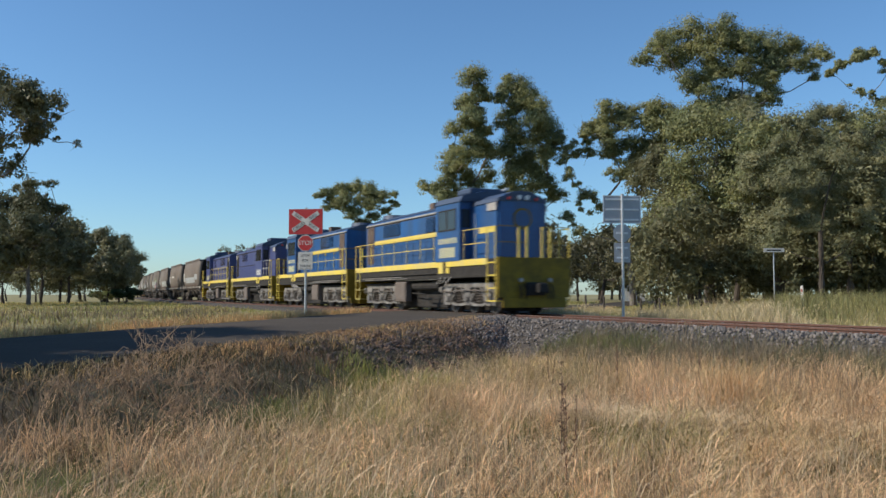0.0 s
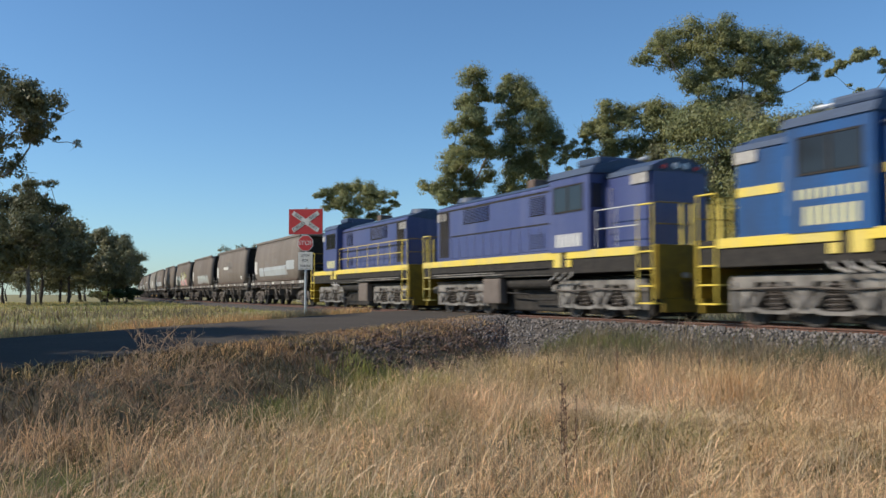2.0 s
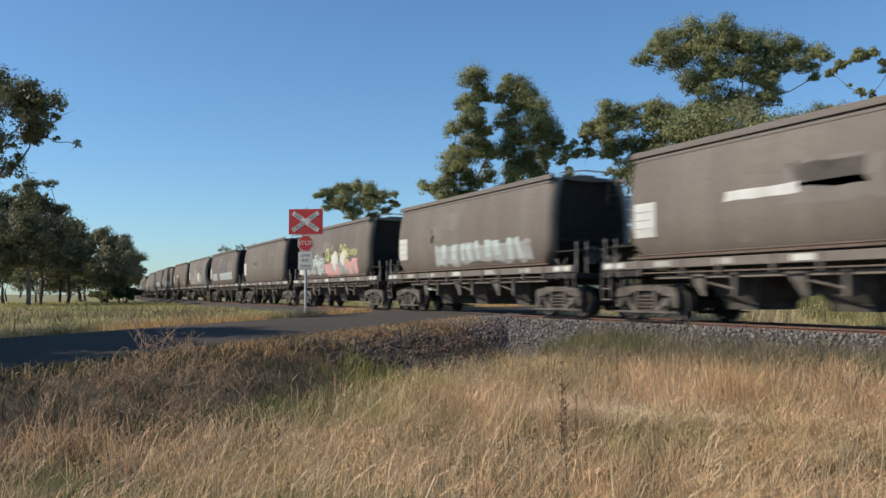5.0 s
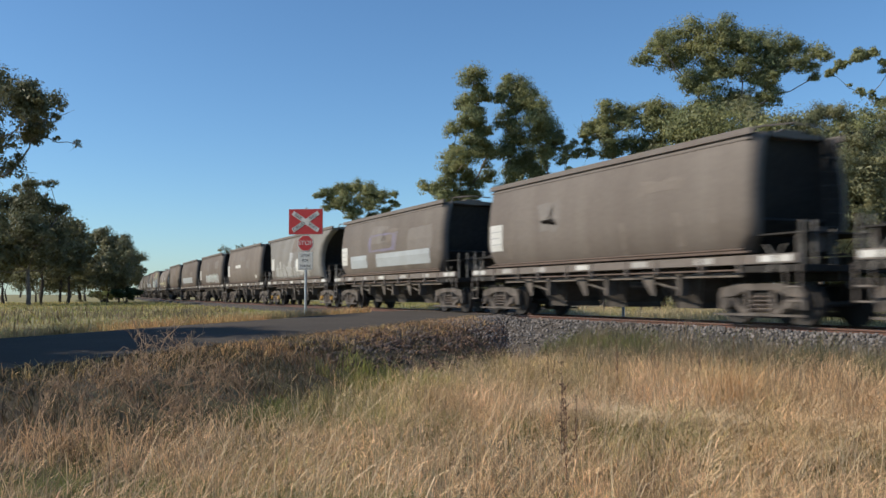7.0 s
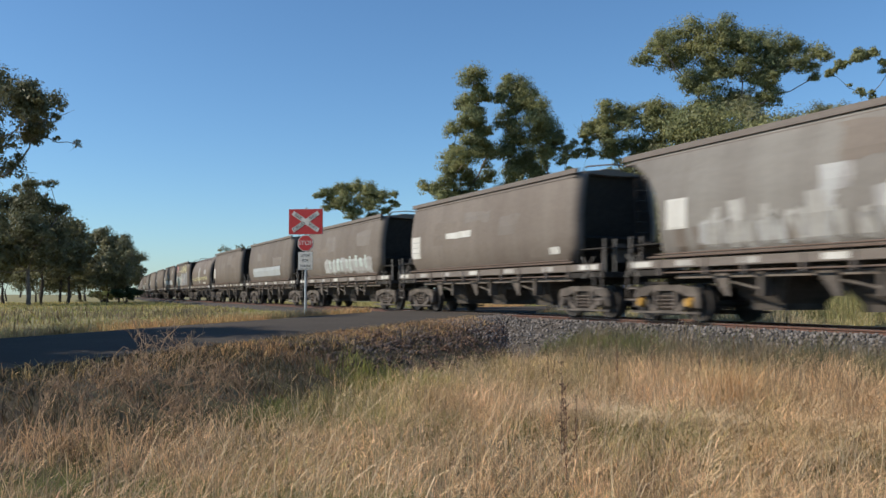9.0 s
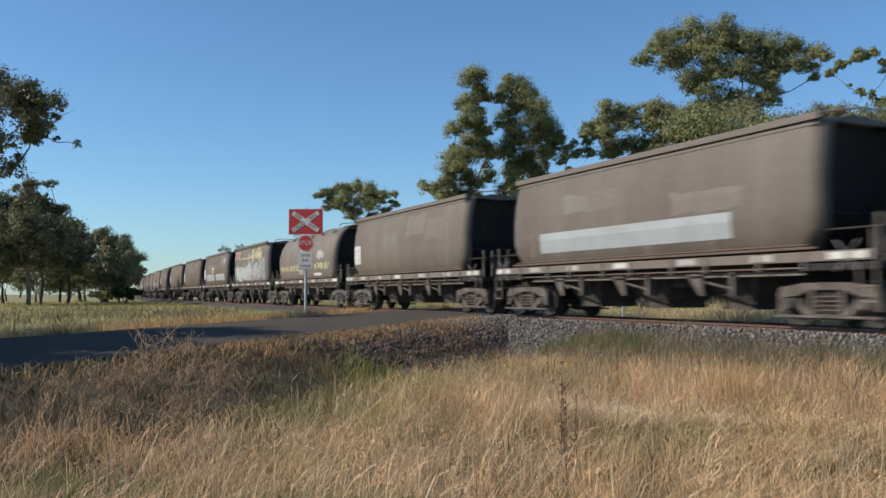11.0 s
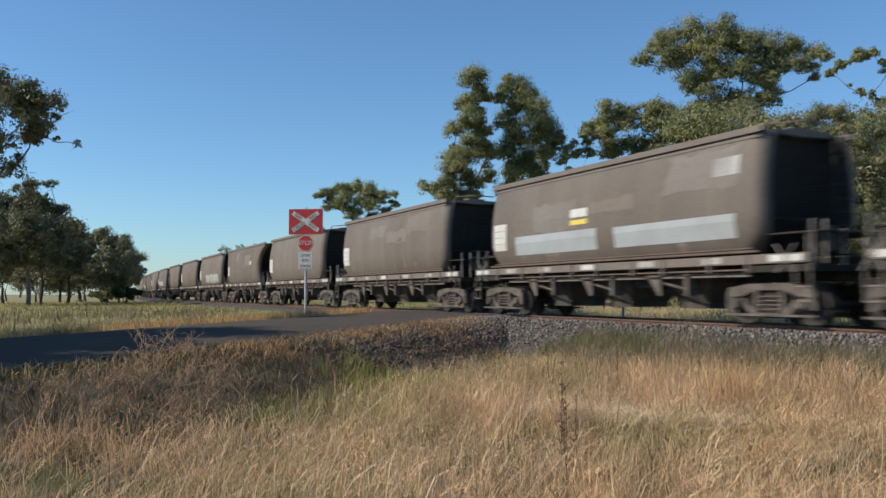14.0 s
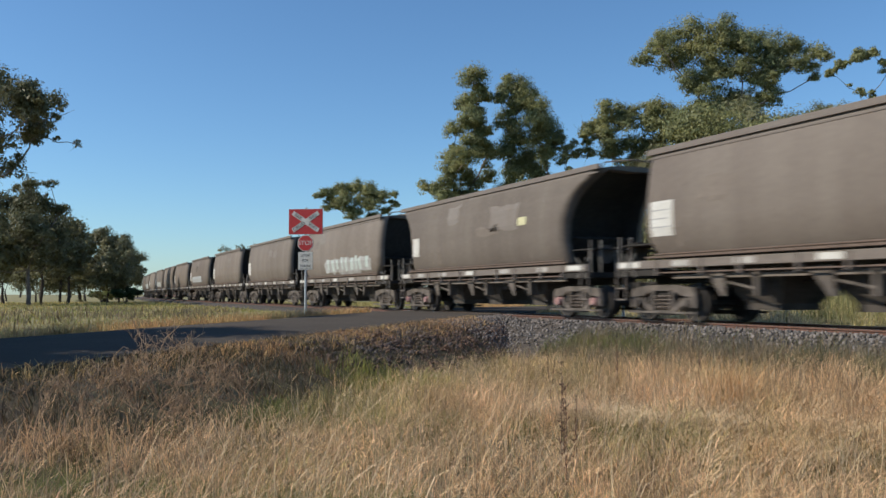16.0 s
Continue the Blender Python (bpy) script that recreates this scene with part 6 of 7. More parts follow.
def crossing_sign(x, y, z, turn, post_h, label):
    """Red target board with a crossbuck, a stop octagon and a plate; the faces look along -y of the sign."""
    ob = tagged(new("railway_crossing_sign"), label, "road sign", group="railway crossing signs")
    ob.matrix_basis = pose(x, y, z, 0, 0, turn)
    bm = rod(B(), (0, 0.05, -0.3), (0, 0.05, post_h), 0.048, 12)
    post = part("post", bm, M_GALV, ob, "round galvanised post")
    bm = rod(B(), (0, 0.05, post_h), (0, 0.05, post_h + 0.03), 0.054, 12)
    part("cap", bm, M_GALV, post)
    board = part("target_board", box(B(), -0.66, 0.66, -0.016, -0.004, post_h - 0.98, post_h - 0.02, 0.004), M_ALU, ob, "rectangular target board")
    part("board_face", box(B(), -0.65, 0.65, -0.021, -0.0165, post_h - 0.97, post_h - 0.03), M_RED, board, "red board face")
    for u0, u1, w0, w1 in ((-0.66, 0.66, -0.05, -0.02), (-0.66, 0.66, -0.98, -0.95), (-0.66, -0.63, -0.95, -0.05), (0.63, 0.66, -0.95, -0.05)):
        part("edge_rib", box(B(), u0, u1, -0.0035, 0.012, post_h + w0, post_h + w1), M_BRACKET, board)
    cz = post_h - 0.5
    for s in (-1, 1):
        bm = box(B(), -0.6, 0.6, -0.030 - 0.004 * (s > 0), -0.023 - 0.004 * (s > 0), -0.085, 0.085, 0.002)
        bmesh.ops.transform(bm, matrix=pose(0, 0, cz, 0, s * 34, 0), verts=bm.verts)
        arm = part("crossbuck_arm", bm, M_WHITE, board, "white crossbuck arm")
    for text, s in (("RAIL", 1), ("WAY", 1), ("CROSS", -1), ("ING", -1)):
        off = {"RAIL": -0.33, "WAY": 0.34, "CROSS": -0.30, "ING": 0.34}[text]
        lettering(text, 0.17, M_BLACK, board, pose(0, -0.036, cz, 0, s * 34, 0) @ pose(off, 0, -0.0) @ STAND, "lettering", "black lettering")
    for hz in (post_h - 0.85, post_h - 0.5, post_h - 0.15):
        part("bracket", box(B(), -0.58, 0.58, -0.003, 0.022, hz - 0.03, hz + 0.03), M_BRACKET, board)
    oz = post_h - 1.31
    stop = part("stop_sign", octagon(B(), 0.325, -0.016, -0.004, oz), M_ALU, ob, "octagonal stop sign")
    part("white_border", octagon(B(), 0.32, -0.02, -0.0165, oz), M_WHITE, stop)
    part("stop_face", octagon(B(), 0.295, -0.025, -0.0205, oz), M_RED, stop, "red octagonal face")
    lettering("STOP", 0.24, M_WHITE, stop, pose(0, -0.027, oz) @ STAND, "lettering", "white STOP lettering")
    pz = post_h - 1.97
    plate = part("plate", box(B(), -0.28, 0.28, -0.016, -0.004, pz - 0.34, pz + 0.33, 0.003), M_ALU, ob, "small rectangular plate")
    part("plate_face", box(B(), -0.27, 0.27, -0.021, -0.0165, pz - 0.33, pz + 0.32), M_WHITE, plate)
    part("plate_border", box(B(), -0.25, 0.25, -0.023, -0.0215, pz - 0.31, pz - 0.295), M_BLACK, plate)
    for i, text in enumerate(("LOOK", "FOR", "TRAINS")):
        lettering(text, 0.145, M_BLACK, plate, pose(0, -0.023, pz + 0.2 - 0.2 * i) @ STAND, "lettering", "black lettering", 0.9)
    for hz in (oz, pz + 0.16, pz - 0.18):
        part("bracket", box(B(), -0.2, 0.2, -0.003, 0.022, hz - 0.03, hz + 0.03), M_BRACKET, ob)
    return ob


crossing_sign(-32.1, -5.7, -0.12, 65.4 - 8, 4.0, "red railway crossing board with stop sign beside the road")
crossing_sign(-24.7, 3.3, -0.30, 65.4 + 185, 4.35, "back of a railway crossing sign beside the track")


def name_sign(x, y):
    z = float(ground_z(x, y))
    ob = tagged(new("name_sign"), "small white name board on a thin post", "sign")
    ob.matrix_basis = pose(x, y, z, 0, 0, 65)
    part("post", rod(B(), (0, 0, -0.2), (0, 0, 2.55), 0.026, 10), M_GALV, ob)
    board = part("board", box(B(), -0.47, 0.47, -0.05, -0.032, 2.52, 2.70, 0.005), M_WHITE, ob)
    part("writing", box(B(), -0.32, 0.32, -0.054, -0.051, 2.58, 2.64), M_BLACK, board, "unreadable writing as a plain bar")


name_sign(-30.1, 15.6)


def guide_post(x, y, h, lean, label):
    ob = tagged(new("guide_post"), label, "post")
    ob.matrix_basis = pose(x, y, float(ground_z(x, y)), lean, 0, 20)
    part("post", box(B(), -0.06, 0.06, -0.02, 0.02, -0.2, h, 0.01), M_WHITE, ob)
    part("reflector", box(B(), -0.035, 0.035, -0.026, -0.021, h - 0.25, h - 0.15), M_RED, ob, "red reflector")


guide_post(-28.1, 15.2, 0.95, 4, "white roadside guide post in long grass")


def fence_post(x, y):
    z = float(ground_z(x, y))
    ob = tagged(new("fence_post"), "short dark wooden fence post in the paddock", "post", group="paddock fence posts")
    ob.matrix_basis = pose(x, y, z, 2, 1, 15)
    part("post", rod(B(), (0, 0, -0.2), (0, 0, 0.75), 0.06, 8, 0.05), M_BARK_DARK, ob)
    part("top", rod(B(), (0, 0, 0.75), (0, 0, 0.78), 0.05, 8, 0.03), M_BARK_DARK, ob)


for i in range(6):
    d, a = 46 + 0.6 * i, -9.2 - 1.15 * i
    fence_post(EYE[0] - math.sin(AIM + math.radians(a)) * d, EYE[1] + math.cos(AIM + math.radians(a)) * d)


def shed(x, y):
    ob = tagged(new("shed"), "small distant white shed between the trees", "shed")
    ob.matrix_basis = pose(x, y, float(ground_z(x, y)), 0, 0, 62)
    part("wall", box(B(), -1.6, 1.6, -1.2, 1.2, 0, 2.2, 0.02), M_WHITE, ob)
    part("roof", loft(B(), [[(xx, -1.4, 2.2), (xx, 0, 2.75), (xx, 1.4, 2.2)] for xx in (-1.75, 1.75)]), M_GALV, ob, "grey metal roof")
    part("door", box(B(), -0.4, 0.4, -1.24, -1.19, 0.02, 1.9, 0.01), M_GALV, ob)


shed(-108, 66)
bm = B()
ob = tagged(new("marker_peg"), "thin white marker peg in the ballast", "post")
ob.matrix_basis = pose(-9.6, -3.2, -0.62)
part("peg", rod(bm, (0, 0, -0.2), (0.01, 0, 0.42), 0.012, 8), M_DULL, ob)


# ---- grass ----
def blades(name, px, py, h, w, mat, seed, label, lean=0.35, z=None):
    """Bent two-piece blades."""
    rng = np.random.default_rng(seed)
    n = len(px)
    z = ground_z(px, py) - 0.02 if z is None else z
    base = np.column_stack([px, py, z])
    ang = rng.uniform(0, 6.283, n)
    d = np.column_stack([np.cos(ang), np.sin(ang), np.zeros(n)])
    bend = np.abs(rng.normal(0, lean, n)) * h
    side = np.column_stack([-np.sin(ang + 0.8), np.cos(ang + 0.8), np.zeros(n)]) * (w * 0.5)[:, None]
    up = np.array((0, 0, 1.0))
    mid = base + d * (bend * 0.3)[:, None] + up * (h * 0.58)[:, None]
    tip = base + d * bend[:, None] + up * (h * rng.uniform(0.75, 1.0, n))[:, None]
    v = np.stack([base - side, base + side, mid + side * 0.75, mid - side * 0.75, tip], 1).reshape(-1, 3)
    i = np.arange(n)[:, None] * 5
    tri = np.concatenate([i + np.array([[0, 1, 2]]), i + np.array([[0, 2, 3]]), i + np.array([[3, 2, 4]])], 1).reshape(-1, 3)
    return tagged(arrays(name, v, tri, mat), label, "grass", kind="stuff")


def wedge(n, d0, d1, a0, a1, rng, power=0.5):
    """Points in a fan before the camera's stand: distance and angle from the aim."""
    d = d0 + (d1 - d0) * rng.random(n) ** power
    a = np.radians(rng.uniform(a0, a1, n))
    vx = -np.sin(AIM + a)
    vy = np.cos(AIM + a)
    return EYE[0] + vx * d, EYE[1] + vy * d


def road_r(x, y):
    return (x - ROAD_MID.x) * ROAD_NRM.x + y * ROAD_NRM.y


rng = np.random.default_rng(77)
# foreground: tufts of tall dry grass in the ditch, with hollows between them
def hollow(x, y):
    return wave(x, y, 1.7, 9.0) + 0.5 * wave(x, y, 4.3, 2.0)


def side_of(x, y):
    """Metres to the right of the view's middle line."""
    return (x - EYE[0]) * RIGHT[0] + (y - EYE[1]) * RIGHT[1]


def green_patch(x, y):
    """Places where green grass shows between the straw."""
    return wave(x, y, 1.15, 5.5) + 0.45 * wave(x, y, 3.1, 0.5) > np.where(side_of(x, y) > 0.9, 0.62, 0.34)


tx, ty = wedge(17500, 3.2, 24, -33, 33, rng, 0.85)
ok = (road_r(tx, ty) > np.where(tx > -8.0, 4.4, 4.9) + 0.7 * rng.random(len(tx))) & (ty < -3.4 - 0.7 * rng.random(len(tx)))
ok &= hollow(tx, ty) + 0.2 * rng.normal(size=len(tx)) > -0.16
ok &= ~green_patch(tx, ty) | (rng.random(len(tx)) < 0.22)
near = np.hypot(tx - EYE[0], ty - EYE[1]) < 7.5
ok &= ~(near & (side_of(tx, ty) < 0.9) & (wave(tx, ty, 0.9, 3.0) + 0.4 * rng.normal(size=len(tx)) < -0.15))
tx, ty = tx[ok], ty[ok]
per = 15
px = np.repeat(tx, per) + rng.normal(0, 0.055, len(tx) * per)
py = np.repeat(ty, per) + rng.normal(0, 0.055, len(tx) * per)
tuft_h = np.repeat(0.24 + 0.20 * hollow(tx, ty) + rng.uniform(-0.14, 0.26, len(tx)), per)
h = np.clip(tuft_h * rng.uniform(0.4, 1.3, len(px)), 0.07, 0.8)
blades("dry_grass", px, py, h, rng.uniform(0.002, 0.0048, len(px)), M_STRAW, 78, "tall dry straw-coloured grass in the roadside ditch", 0.85)
# short green grass in the hollows, thickest near the verge
tx, ty = wedge(5200, 3.4, 13, -30, 33, rng, 0.75)
ok = (road_r(tx, ty) > 5.0) & (green_patch(tx, ty) | (rng.random(len(tx)) < 0.12))
tx, ty = tx[ok], ty[ok]
per = 22
px, py = np.repeat(tx, per) + rng.normal(0, 0.08, len(tx) * per), np.repeat(ty, per) + rng.normal(0, 0.08, len(tx) * per)
blades("low_green_grass", px, py, rng.uniform(0.08, 0.34, len(px)), rng.uniform(0.0025, 0.005, len(px)), M_REED, 101, "low green grass in the hollows of the ditch", 0.7)
# thin pale stems crossing one another above the grass
px, py = wedge(15000, 3.3, 13, -33, 33, rng, 0.75)
ok = (road_r(px, py) > 4.6) & (py < -4.5) & (hollow(px, py) > -0.5) & (~green_patch(px, py) | (rng.random(len(px)) < 0.3))
px, py = px[ok], py[ok]
px, py = px[road_r(px, py) > 5.6], py[road_r(px, py) > 5.6]
blades("thin_stems", px, py, rng.uniform(0.16, 0.5, len(px)), rng.uniform(0.0016, 0.0034, len(px)), M_PALE, 102, "thin pale stems crossing above the grass", 0.8)
# tall feathery tufts
for k, (dd, ll, hh, ww, nn, mat) in enumerate(((9.8, 3.25, 0.95, 0.16, 420, M_ORANGE), (9.6, 3.75, 0.7, 0.14, 240, M_STRAW), (9.2, 4.1, 0.85, 0.06, 70, M_PALE), (11.0, 2.45, 0.75, 0.2, 260, M_STRAW),
                                               (12.5, 1.9, 0.7, 0.3, 260, M_GREYWEED), (8.6, 4.6, 0.6, 0.2, 220, M_ORANGE), (9.5, -1.2, 0.5, 0.2, 200, M_STRAW), (10.4, 4.5, 0.8, 0.18, 220, M_STRAW))):
    cx, cy = EYE[0] + DEEP[0] * dd + RIGHT[0] * ll, EYE[1] + DEEP[1] * dd + RIGHT[1] * ll
    px, py = cx + rng.normal(0, ww, nn), cy + rng.normal(0, ww, nn)
    blades("tall_tuft", px, py, rng.uniform(0.45, 1.0, nn) * hh, rng.uniform(0.003, 0.006, nn), mat, 110 + k, "tall feathery tuft of dry grass", 0.35)
# wispy weeds standing along the foot of the ballast
n = 17000
px, py = rng.uniform(-20, -2.5, n), -2.75 - 2.2 * rng.random(n) ** 0.75
ok = (road_r(px, py) > 6.6) & (wave(px, py, 1.1, 4.0) + 0.4 * rng.normal(size=n) > -0.35)
px, py = px[ok], py[ok]
foot_z = np.maximum(ground_z(px, py), bed_z(py)) - 0.02
blades("ballast_weeds", px, py, rng.uniform(0.35, 0.95, len(px)) * (0.85 + 0.3 * wave(px, py, 0.9, 1.5)), rng.uniform(0.006, 0.012, len(px)), M_GREYWEED, 120, "wispy grey weeds at the foot of the ballast", 0.45, foot_z)
tx = rng.uniform(-17.5, -14.2, 60)
ty = -3.7 + rng.normal(0, 0.35, 60)
px, py = np.repeat(tx, 40) + rng.normal(0, 0.12, 2400), np.repeat(ty, 40) + rng.normal(0, 0.12, 2400)
blades("green_ballast_weeds", px, py, rng.uniform(0.4, 0.95, len(px)), rng.uniform(0.007, 0.014, len(px)), M_REED, 121, "dull green bushy weeds at the foot of the ballast", 0.6)
# denser tall grass below the ballast, in clumps
tx, ty = rng.uniform(-27, -1, 2600), -3.5 - 5.0 * rng.random(2600)
ok = road_r(tx, ty) > 6.2 + rng.random(2600)
tx, ty = tx[ok], ty[ok]
per = 26
px, py = np.repeat(tx, per) + rng.normal(0, 0.11, len(tx) * per), np.repeat(ty, per) + rng.normal(0, 0.11, len(tx) * per)
h = np.repeat(np.clip(0.40 + 0.2 * wave(tx, ty, 0.8, 5.0) + rng.uniform(-0.2, 0.28, len(tx)), 0.12, 0.9), per) * rng.uniform(0.45, 1.15, len(px))
blades("ditch_grass", px, py, h, rng.uniform(0.003, 0.007, len(px)), M_STRAW, 83, "thick clumps of dry grass below the ballast", 1.0)
# grey dead weeds along the foot of the ballast
n = 15000
px, py = rng.uniform(-21, -1, n), -3.3 - 3.2 * rng.random(n) ** 1.3
ok = (road_r(px, py) > 6.5) & (wave(px, py, 0.7, 8.0) > -0.25)
px, py = px[ok], py[ok]
blades("grey_weeds", px, py, rng.uniform(0.3, 0.85, len(px)), rng.uniform(0.005, 0.012, len(px)), M_GREYWEED, 87, "grey-brown dead weeds along the foot of the ballast", 0.45)
# matted straw between the tufts
px, py = wedge(48000, 3.2, 19, -33, 33, rng, 0.8)
ok = (road_r(px, py) > np.where(px > -8.0, 4.6, 5.6)) & (py < -4.0) & (~green_patch(px, py) | (rng.random(len(px)) < 0.3))
px, py = px[ok], py[ok]
blades("matted_grass", px, py, rng.uniform(0.07, 0.2, len(px)), rng.uniform(0.003, 0.006, len(px)), M_STRAW, 85, "matted dry straw lying between the tufts", 1.7,
       ground_z(px, py) + rng.uniform(0.0, 0.26, len(px)) * (0.7 + 0.5 * wave(px, py, 1.1, 2.0)))
# dark weeds on the bank of the road
n = 30000
t = rng.uniform(12, 34, n)
r = 2.75 + 3.4 * rng.random(n)
px, py = ROAD_MID.x - ROAD_DIR.x * t + ROAD_NRM.x * r, -ROAD_DIR.y * t + ROAD_NRM.y * r
ok = (t > 19) | (rng.random(n) < 0.35)
px, py = px[ok], py[ok]
blades("bank_weeds", px, py, rng.uniform(0.05, 0.28, len(px)) * (0.8 + 0.4 * wave(px, py, 1.3, 3.0)), rng.uniform(0.006, 0.012, len(px)), M_WEED, 86, "dark weeds and dead stems on the shaded road bank", 1.2)
# brown litter and short straw over the rubble
n = 12000
t = rng.uniform(3.0, 24, n)
r = 2.65 + 2.3 * rng.random(n) ** 1.2
px, py = ROAD_MID.x - ROAD_DIR.x * t + ROAD_NRM.x * r, -ROAD_DIR.y * t + ROAD_NRM.y * r
ok = (py < -3.0) & (t > 8.5 + 5 * rng.random(n))
px, py = px[ok], py[ok]
blades("bank_litter", px, py, rng.uniform(0.04, 0.16, len(px)), rng.uniform(0.006, 0.014, len(px)), M_LITTER, 88, "brown dead plant litter on the road bank", 1.7)
# fine seed heads that make the tops of the grass hazy
px, py = wedge(90000, 3.2, 17, -33, 33, rng, 0.8)
ok = (road_r(px, py) > np.where(px > -8.0, 5.0, 6.2)) & (py < -4.3) & (hollow(px, py) > -0.2) & ~green_patch(px, py)
px, py = px[ok], py[ok]
n = len(px)
p = np.column_stack([px, py, ground_z(px, py) + (0.24 + 0.13 * wave(px, py, 1.1, 2.0)) * rng.uniform(0.55, 1.45, n)])
d = rng.normal(size=(n, 3)) * rng.uniform(0.018, 0.05, n)[:, None]
b = np.cross(d, rng.normal(size=(n, 3)))
b *= (0.0016 / np.linalg.norm(b, axis=1))[:, None]
tagged(arrays("seed_heads", np.stack([p - b, p + b, p + d], 1).reshape(-1, 3), np.arange(3 * n).reshape(-1, 3), M_STRAW), "fine dry seed heads among the straw", "grass", kind="stuff")
# flattened pale straw in a few places
for k, (dd, ll, rad) in enumerate(((8.3, 1.7, 0.7), (8.0, 2.4, 0.5), (8.9, 1.2, 0.45), (7.6, 3.2, 0.55), (6.9, 2.6, 0.4), (8.2, 4.3, 0.5))):
    cx, cy = EYE[0] + DEEP[0] * dd + RIGHT[0] * ll, EYE[1] + DEEP[1] * dd + RIGHT[1] * ll
    n = 1300
    px, py = cx + rng.normal(0, rad * 0.55, n), cy + rng.normal(0, rad * 0.4, n)
    blades("flattened_straw", px, py, rng.uniform(0.05, 0.14, n), rng.uniform(0.004, 0.007, n), M_PALE, 90 + k, "flattened pale straw in the ditch", 3.5,
           ground_z(px, py) + 0.14 + rng.uniform(0.0, 0.10, n))
# green tufts in the straw
n = 560
tx, ty = wedge(n, 3.6, 12, 2, 33, rng, 0.8)
ok = road_r(tx, ty) > 6.4
tx, ty = tx[ok], ty[ok]
px, py = np.repeat(tx, 30) + rng.normal(0, 0.09, len(tx) * 30), np.repeat(ty, 30) + rng.normal(0, 0.09, len(tx) * 30)
blades("green_tufts", px, py, rng.uniform(0.12, 0.36, len(px)), rng.uniform(0.004, 0.007, len(px)), M_REED, 96, "green tufts low in the straw", 0.6)
n = 90
tx, ty = -11.2 + rng.normal(0, 0.7, n), -10.1 + rng.normal(0, 0.4, n)
px, py = np.repeat(tx, 36) + rng.normal(0, 0.1, n * 36), np.repeat(ty, 36) + rng.normal(0, 0.1, n * 36)
blades("fresh_grass_patch", px, py, rng.uniform(0.15, 0.42, len(px)), rng.uniform(0.006, 0.01, len(px)), M_DEEP, 98, "fresh yellow-green grass in the damp of the ditch", 0.6)
# long broken straws lying over the rest
px, py = wedge(15000, 3.5, 17, -33, 33, rng, 0.8)
ok = (road_r(px, py) > 5.8) & (py < -4.5) & (~green_patch(px, py) | (rng.random(len(px)) < 0.3))
px, py = px[ok], py[ok]
blades("broken_straws", px, py, rng.uniform(0.2, 0.5, len(px)), rng.uniform(0.003, 0.0055, len(px)), M_PALE, 84, "long pale broken straws in the grass", 1.3,
       ground_z(px, py) + rng.uniform(0.0, 0.25, len(px)))
# a tangle of bent and fallen stalks at every height of the grass
px, py = wedge(60000, 3.3, 15, -33, 33, rng, 0.78)
ok = (road_r(px, py) > 5.4 + 0.8 * rng.random(len(px))) & (py < -4.3) & (hollow(px, py) + 0.3 * rng.normal(size=len(px)) > -0.25) & (~green_patch(px, py) | (rng.random(len(px)) < 0.15))
px, py = px[ok], py[ok]
blades("tangled_straw", px, py, rng.uniform(0.05, 0.16, len(px)), rng.uniform(0.0022, 0.0045, len(px)), M_STRAW, 103, "tangle of bent and fallen dry stalks", 2.6,
       ground_z(px, py) + (0.30 + 0.16 * hollow(px, py)) * rng.uniform(0.1, 1.25, len(px)))
# low verge along the road and the paddock beyond
n = 54000
px, py = wedge(n, 12, 110, -30, 30, rng, 0.75)
r = road_r(px, py)
a = py - track_y(px)
ok = ((r < -3.0) & (a < -2.8)) | ((a > 3.3) & (np.abs(r) > 3.2))
px, py = px[ok], py[ok]
h = np.clip(0.17 + 0.10 * wave(px, py, 0.5, 4.0) + rng.uniform(-0.08, 0.10, len(px)), 0.05, 0.5)
blades("paddock_grass", px, py, h, 0.012 + 0.0004 * np.hypot(px, py + 14), M_DEEP, 79, "green and straw paddock grass beside the railway", 1.0)
n = 5000
px, py = wedge(n, 27, 56, 13, 28, rng, 0.8)
ok = (road_r(px, py) < -3.6) & (wave(px, py, 0.35, 12.0) > 0.05) & (py < -3.5)
px, py = px[ok], py[ok]
blades("paddock_weeds", px, py, rng.uniform(0.15, 0.5, len(px)), rng.uniform(0.02, 0.035, len(px)), M_GREYWEED, 97, "brown dead weeds in patches of the paddock", 0.7)
# bleached fringe at the road's edges
n = 32000
t = rng.uniform(-26, 30, n)
s = np.where(rng.random(n) < 0.6, -1, 1)
r = s * (2.85 + 1.0 * rng.random(n) ** 1.5)
px = ROAD_MID.x - ROAD_DIR.x * t + ROAD_NRM.x * r
py = -ROAD_DIR.y * t + ROAD_NRM.y * r
ok = (np.abs(py) > 3.2) & ((r < 0) | (t > 9) | (r < 3.1))
px, py = px[ok], py[ok]
blades("roadside_grass", px, py, rng.uniform(0.05, 0.26, len(px)) * np.where(road_r(px, py) < 0, 1.5, 0.8), rng.uniform(0.008, 0.015, len(px)), M_ORANGE, 80, "orange-brown dry grass fringe along the asphalt", 1.0)
# pale dry grass and green reeds past the track
n = 27000
px, py = rng.uniform(-48, -8, n), 4.0 + 10 * rng.random(n) ** 1.4
ok = (np.abs(road_r(px, py)) > 3.1)
px, py = px[ok], py[ok]
bearing = np.degrees(np.arctan2(-px, py - EYE[1])) - math.degrees(AIM)
mound = np.clip(0.5 + 0.6 * wave(px, py, 0.55, 6.0), 0.12, 1.1) + 0.55 * ((bearing > -21.5) & (bearing < -12.5) & (py < 9))
blades("dry_grass_bank", px, py, rng.uniform(0.2, 0.75, len(px)) * mound, rng.uniform(0.008, 0.016, len(px)), M_BLEACHED, 81, "pale dry grass bank past the track", 1.1)
n = 22000
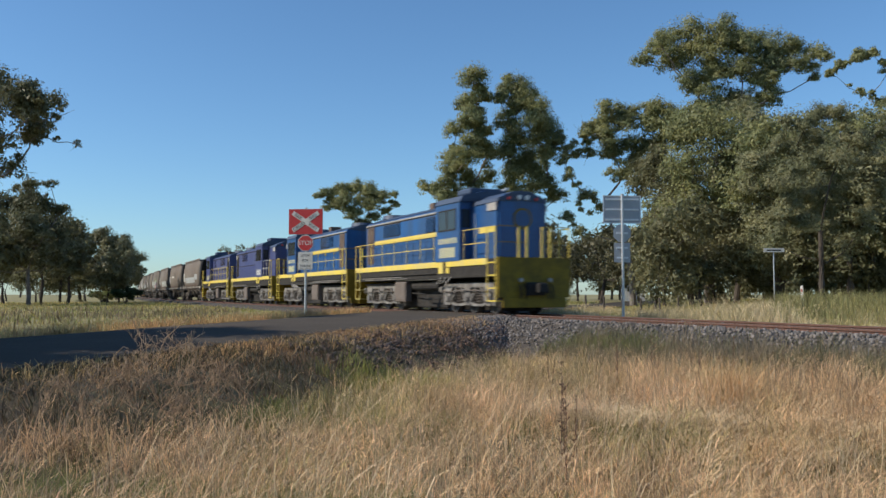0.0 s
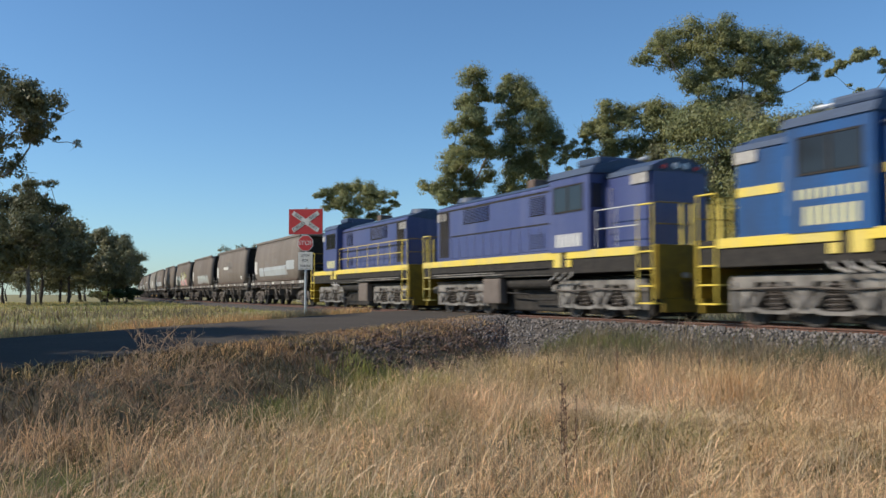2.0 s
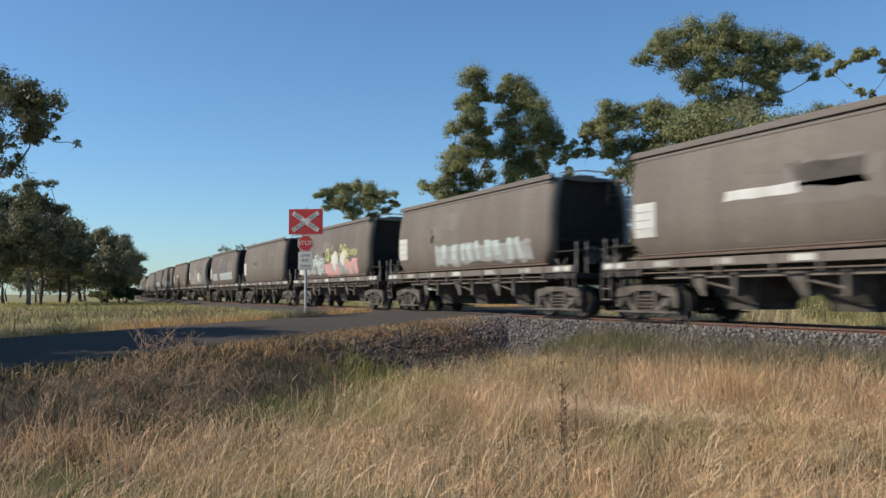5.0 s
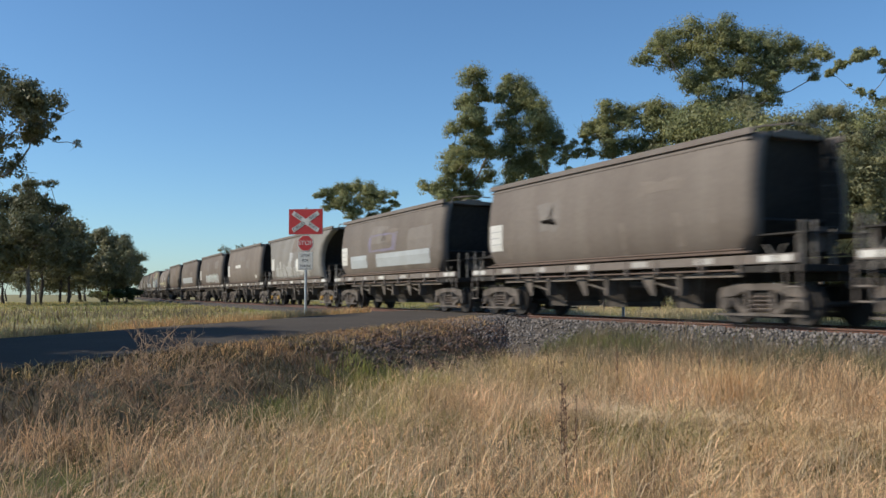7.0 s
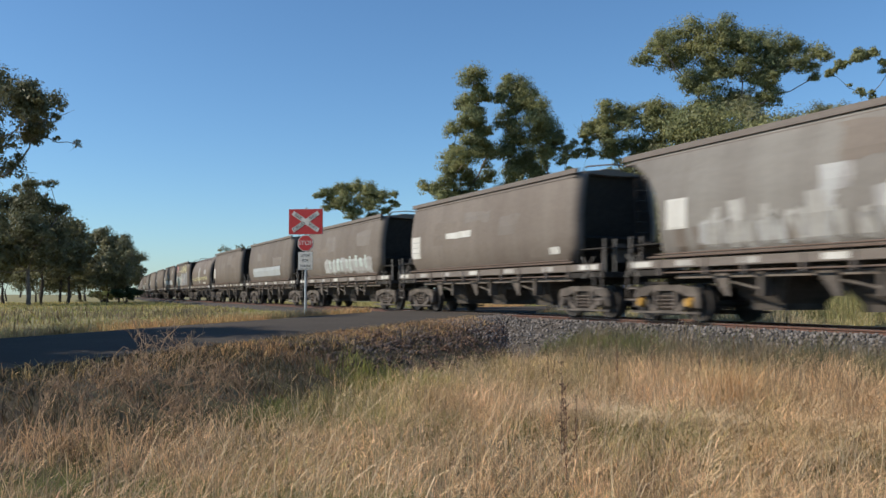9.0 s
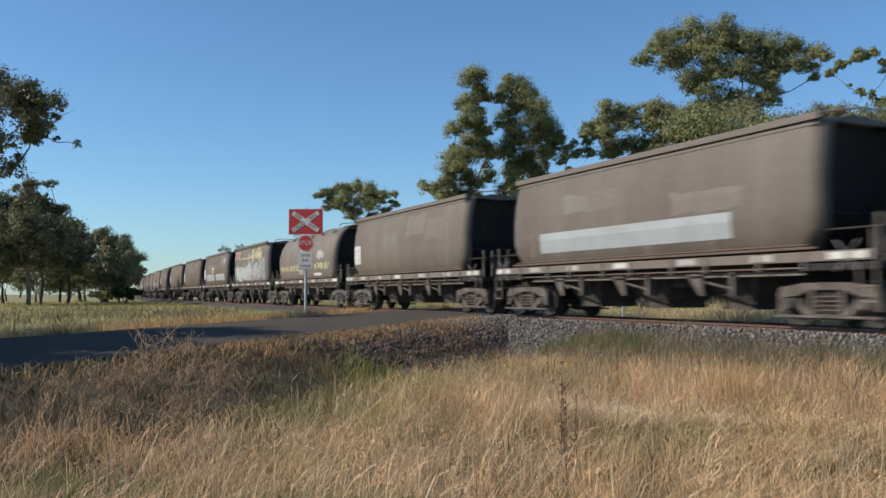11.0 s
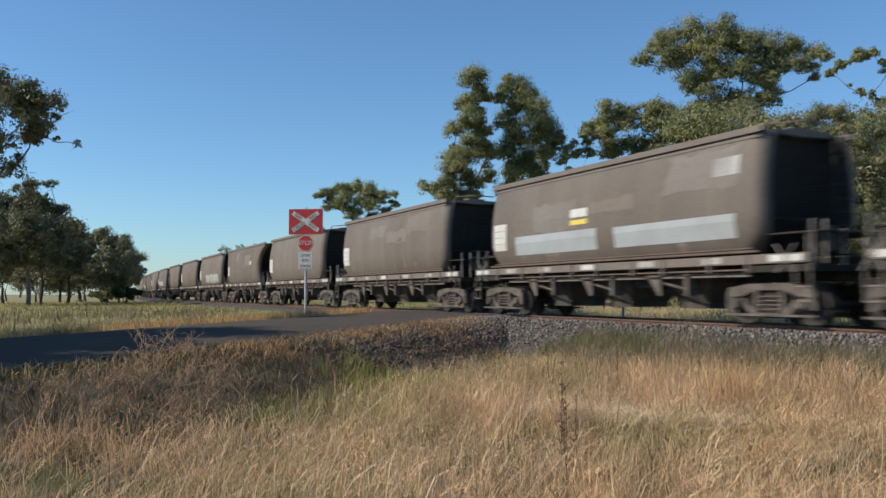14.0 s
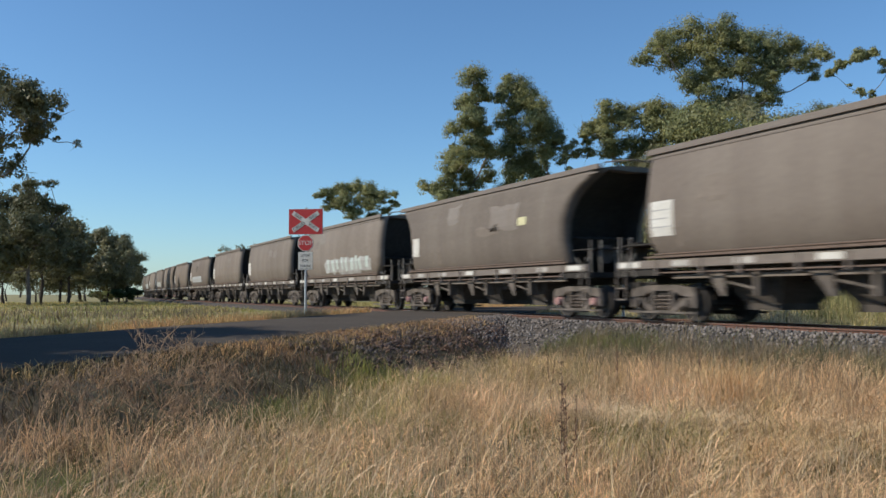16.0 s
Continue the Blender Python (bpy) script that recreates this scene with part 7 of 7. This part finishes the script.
px, py = rng.uniform(-34, 0, n), rng.uniform(5.5, 24.0, n)
bearing = np.degrees(np.arctan2(-px, py - EYE[1])) - math.degrees(AIM)
ok = (road_r(px, py) > 8) & (bearing < -20.5)
px, py = px[ok], py[ok]
blades("green_reeds", px, py, rng.uniform(0.4, 1.0, len(px)), rng.uniform(0.012, 0.024, len(px)), M_VERGE, 82, "tall green grass below the trees", 0.9)


def dead_shrub(x, y, size, seed):
    """A leafless thorny shrub of pale dry stems."""
    rng = random.Random(seed)
    ob = tagged(new("dead_shrub"), "leafless pale thorny shrub on the road bank", "plant", group="dead shrubs on the bank")
    ob.matrix_basis = pose(x, y, float(ground_z(x, y)))
    bm = B()
    for i in range(9):
        a = rng.uniform(0, 6.28)
        e = Vector((math.cos(a) * size * rng.uniform(0.3, 0.9), math.sin(a) * size * rng.uniform(0.3, 0.9), size * rng.uniform(0.4, 1.0)))
        m = e * 0.5 + Vector((rng.uniform(-.1, .1), rng.uniform(-.1, .1), 0.12 * size))
        limb(bm, [(0, 0, -0.05), m, e], 0.0042, 0.0028, 4)
        for j in range(8):
            p = m.lerp(e, rng.random())
            q = p + Vector((rng.uniform(-1, 1), rng.uniform(-1, 1), rng.uniform(-0.5, 0.8))) * size * 0.22
            limb(bm, [p, p.lerp(q, 0.6) + Vector((0, 0, 0.05)), q], 0.003, 0.002, 4)
    part("stem", bm, M_DEADWOOD, ob)


for i, (d, a, sz) in enumerate(((8.5, 24.6, 0.4), (8.9, 20.6, 0.5), (9.0, 19.0, 0.6), (9.3, 17.6, 0.6), (9.6, 16.2, 0.55), (10.0, 14.4, 0.5), (8.7, 22.4, 0.45), (9.2, 15.2, 0.5), (8.6, 18.2, 0.45),
                               (8.4, 16.8, 0.45), (9.8, 12.6, 0.4), (8.3, 21.2, 0.4), (10.4, 18.4, 0.7), (10.2, 16.6, 0.6))):
    dead_shrub(EYE[0] - math.sin(AIM + math.radians(a)) * d, EYE[1] + math.cos(AIM + math.radians(a)) * d, sz, 700 + i)


def weed(x, y, h, seed, label):
    """A dead branching weed stalk."""
    rng = random.Random(seed)
    ob = tagged(new("dead_weed"), label, "plant", group="dead weeds in the ditch")
    ob.matrix_basis = pose(x, y, float(ground_z(x, y)))
    bm = B()
    for k in range(3):
        foot = Vector((rng.uniform(-0.05, 0.05), rng.uniform(-0.05, 0.05), -0.05))
        bend = Vector((rng.uniform(-0.07, 0.07), rng.uniform(-0.07, 0.07), h * (1.0, 0.82, 0.6)[k]))
        limb(bm, [foot, foot.lerp(bend, 0.5) + Vector((0.012, 0, 0)), bend], 0.0045, 0.002, 5)
        for i in range(22):
            p = foot.lerp(bend, rng.uniform(0.35, 1.0))
            e = p + Vector((rng.uniform(-0.028, 0.028), rng.uniform(-0.028, 0.028), rng.uniform(-0.005, 0.03)))
            limb(bm, [p, (p + e) / 2 + Vector((0, 0, -0.004)), e], 0.002, rng.uniform(0.003, 0.006), 5)
    part("stalk", bm, M_STALK, ob)


for i, (d, a, h) in enumerate(((6.2, -7.9, 0.95), (6.5, -8.2, 0.8), (10.5, -6.9, 0.75), (11.5, -11.2, 0.8), (13.0, -13.4, 0.8), (14.0, -18.2, 0.8), (12.0, -16, 0.7), (13.5, -21, 0.6), (38, 22, 0.8), (39, 19.2, 0.7), (44, 18.8, 0.8), (36, 23.6, 0.6), (46, 16.2, 0.8), (50, 20.4, 0.8), (52, 15.0, 0.7))):
    x = EYE[0] - math.sin(AIM + math.radians(a)) * d
    y = EYE[1] + math.cos(AIM + math.radians(a)) * d
    weed(x, y, h, 200 + i, "tall brown dead weed standing in dry grass")

motions()
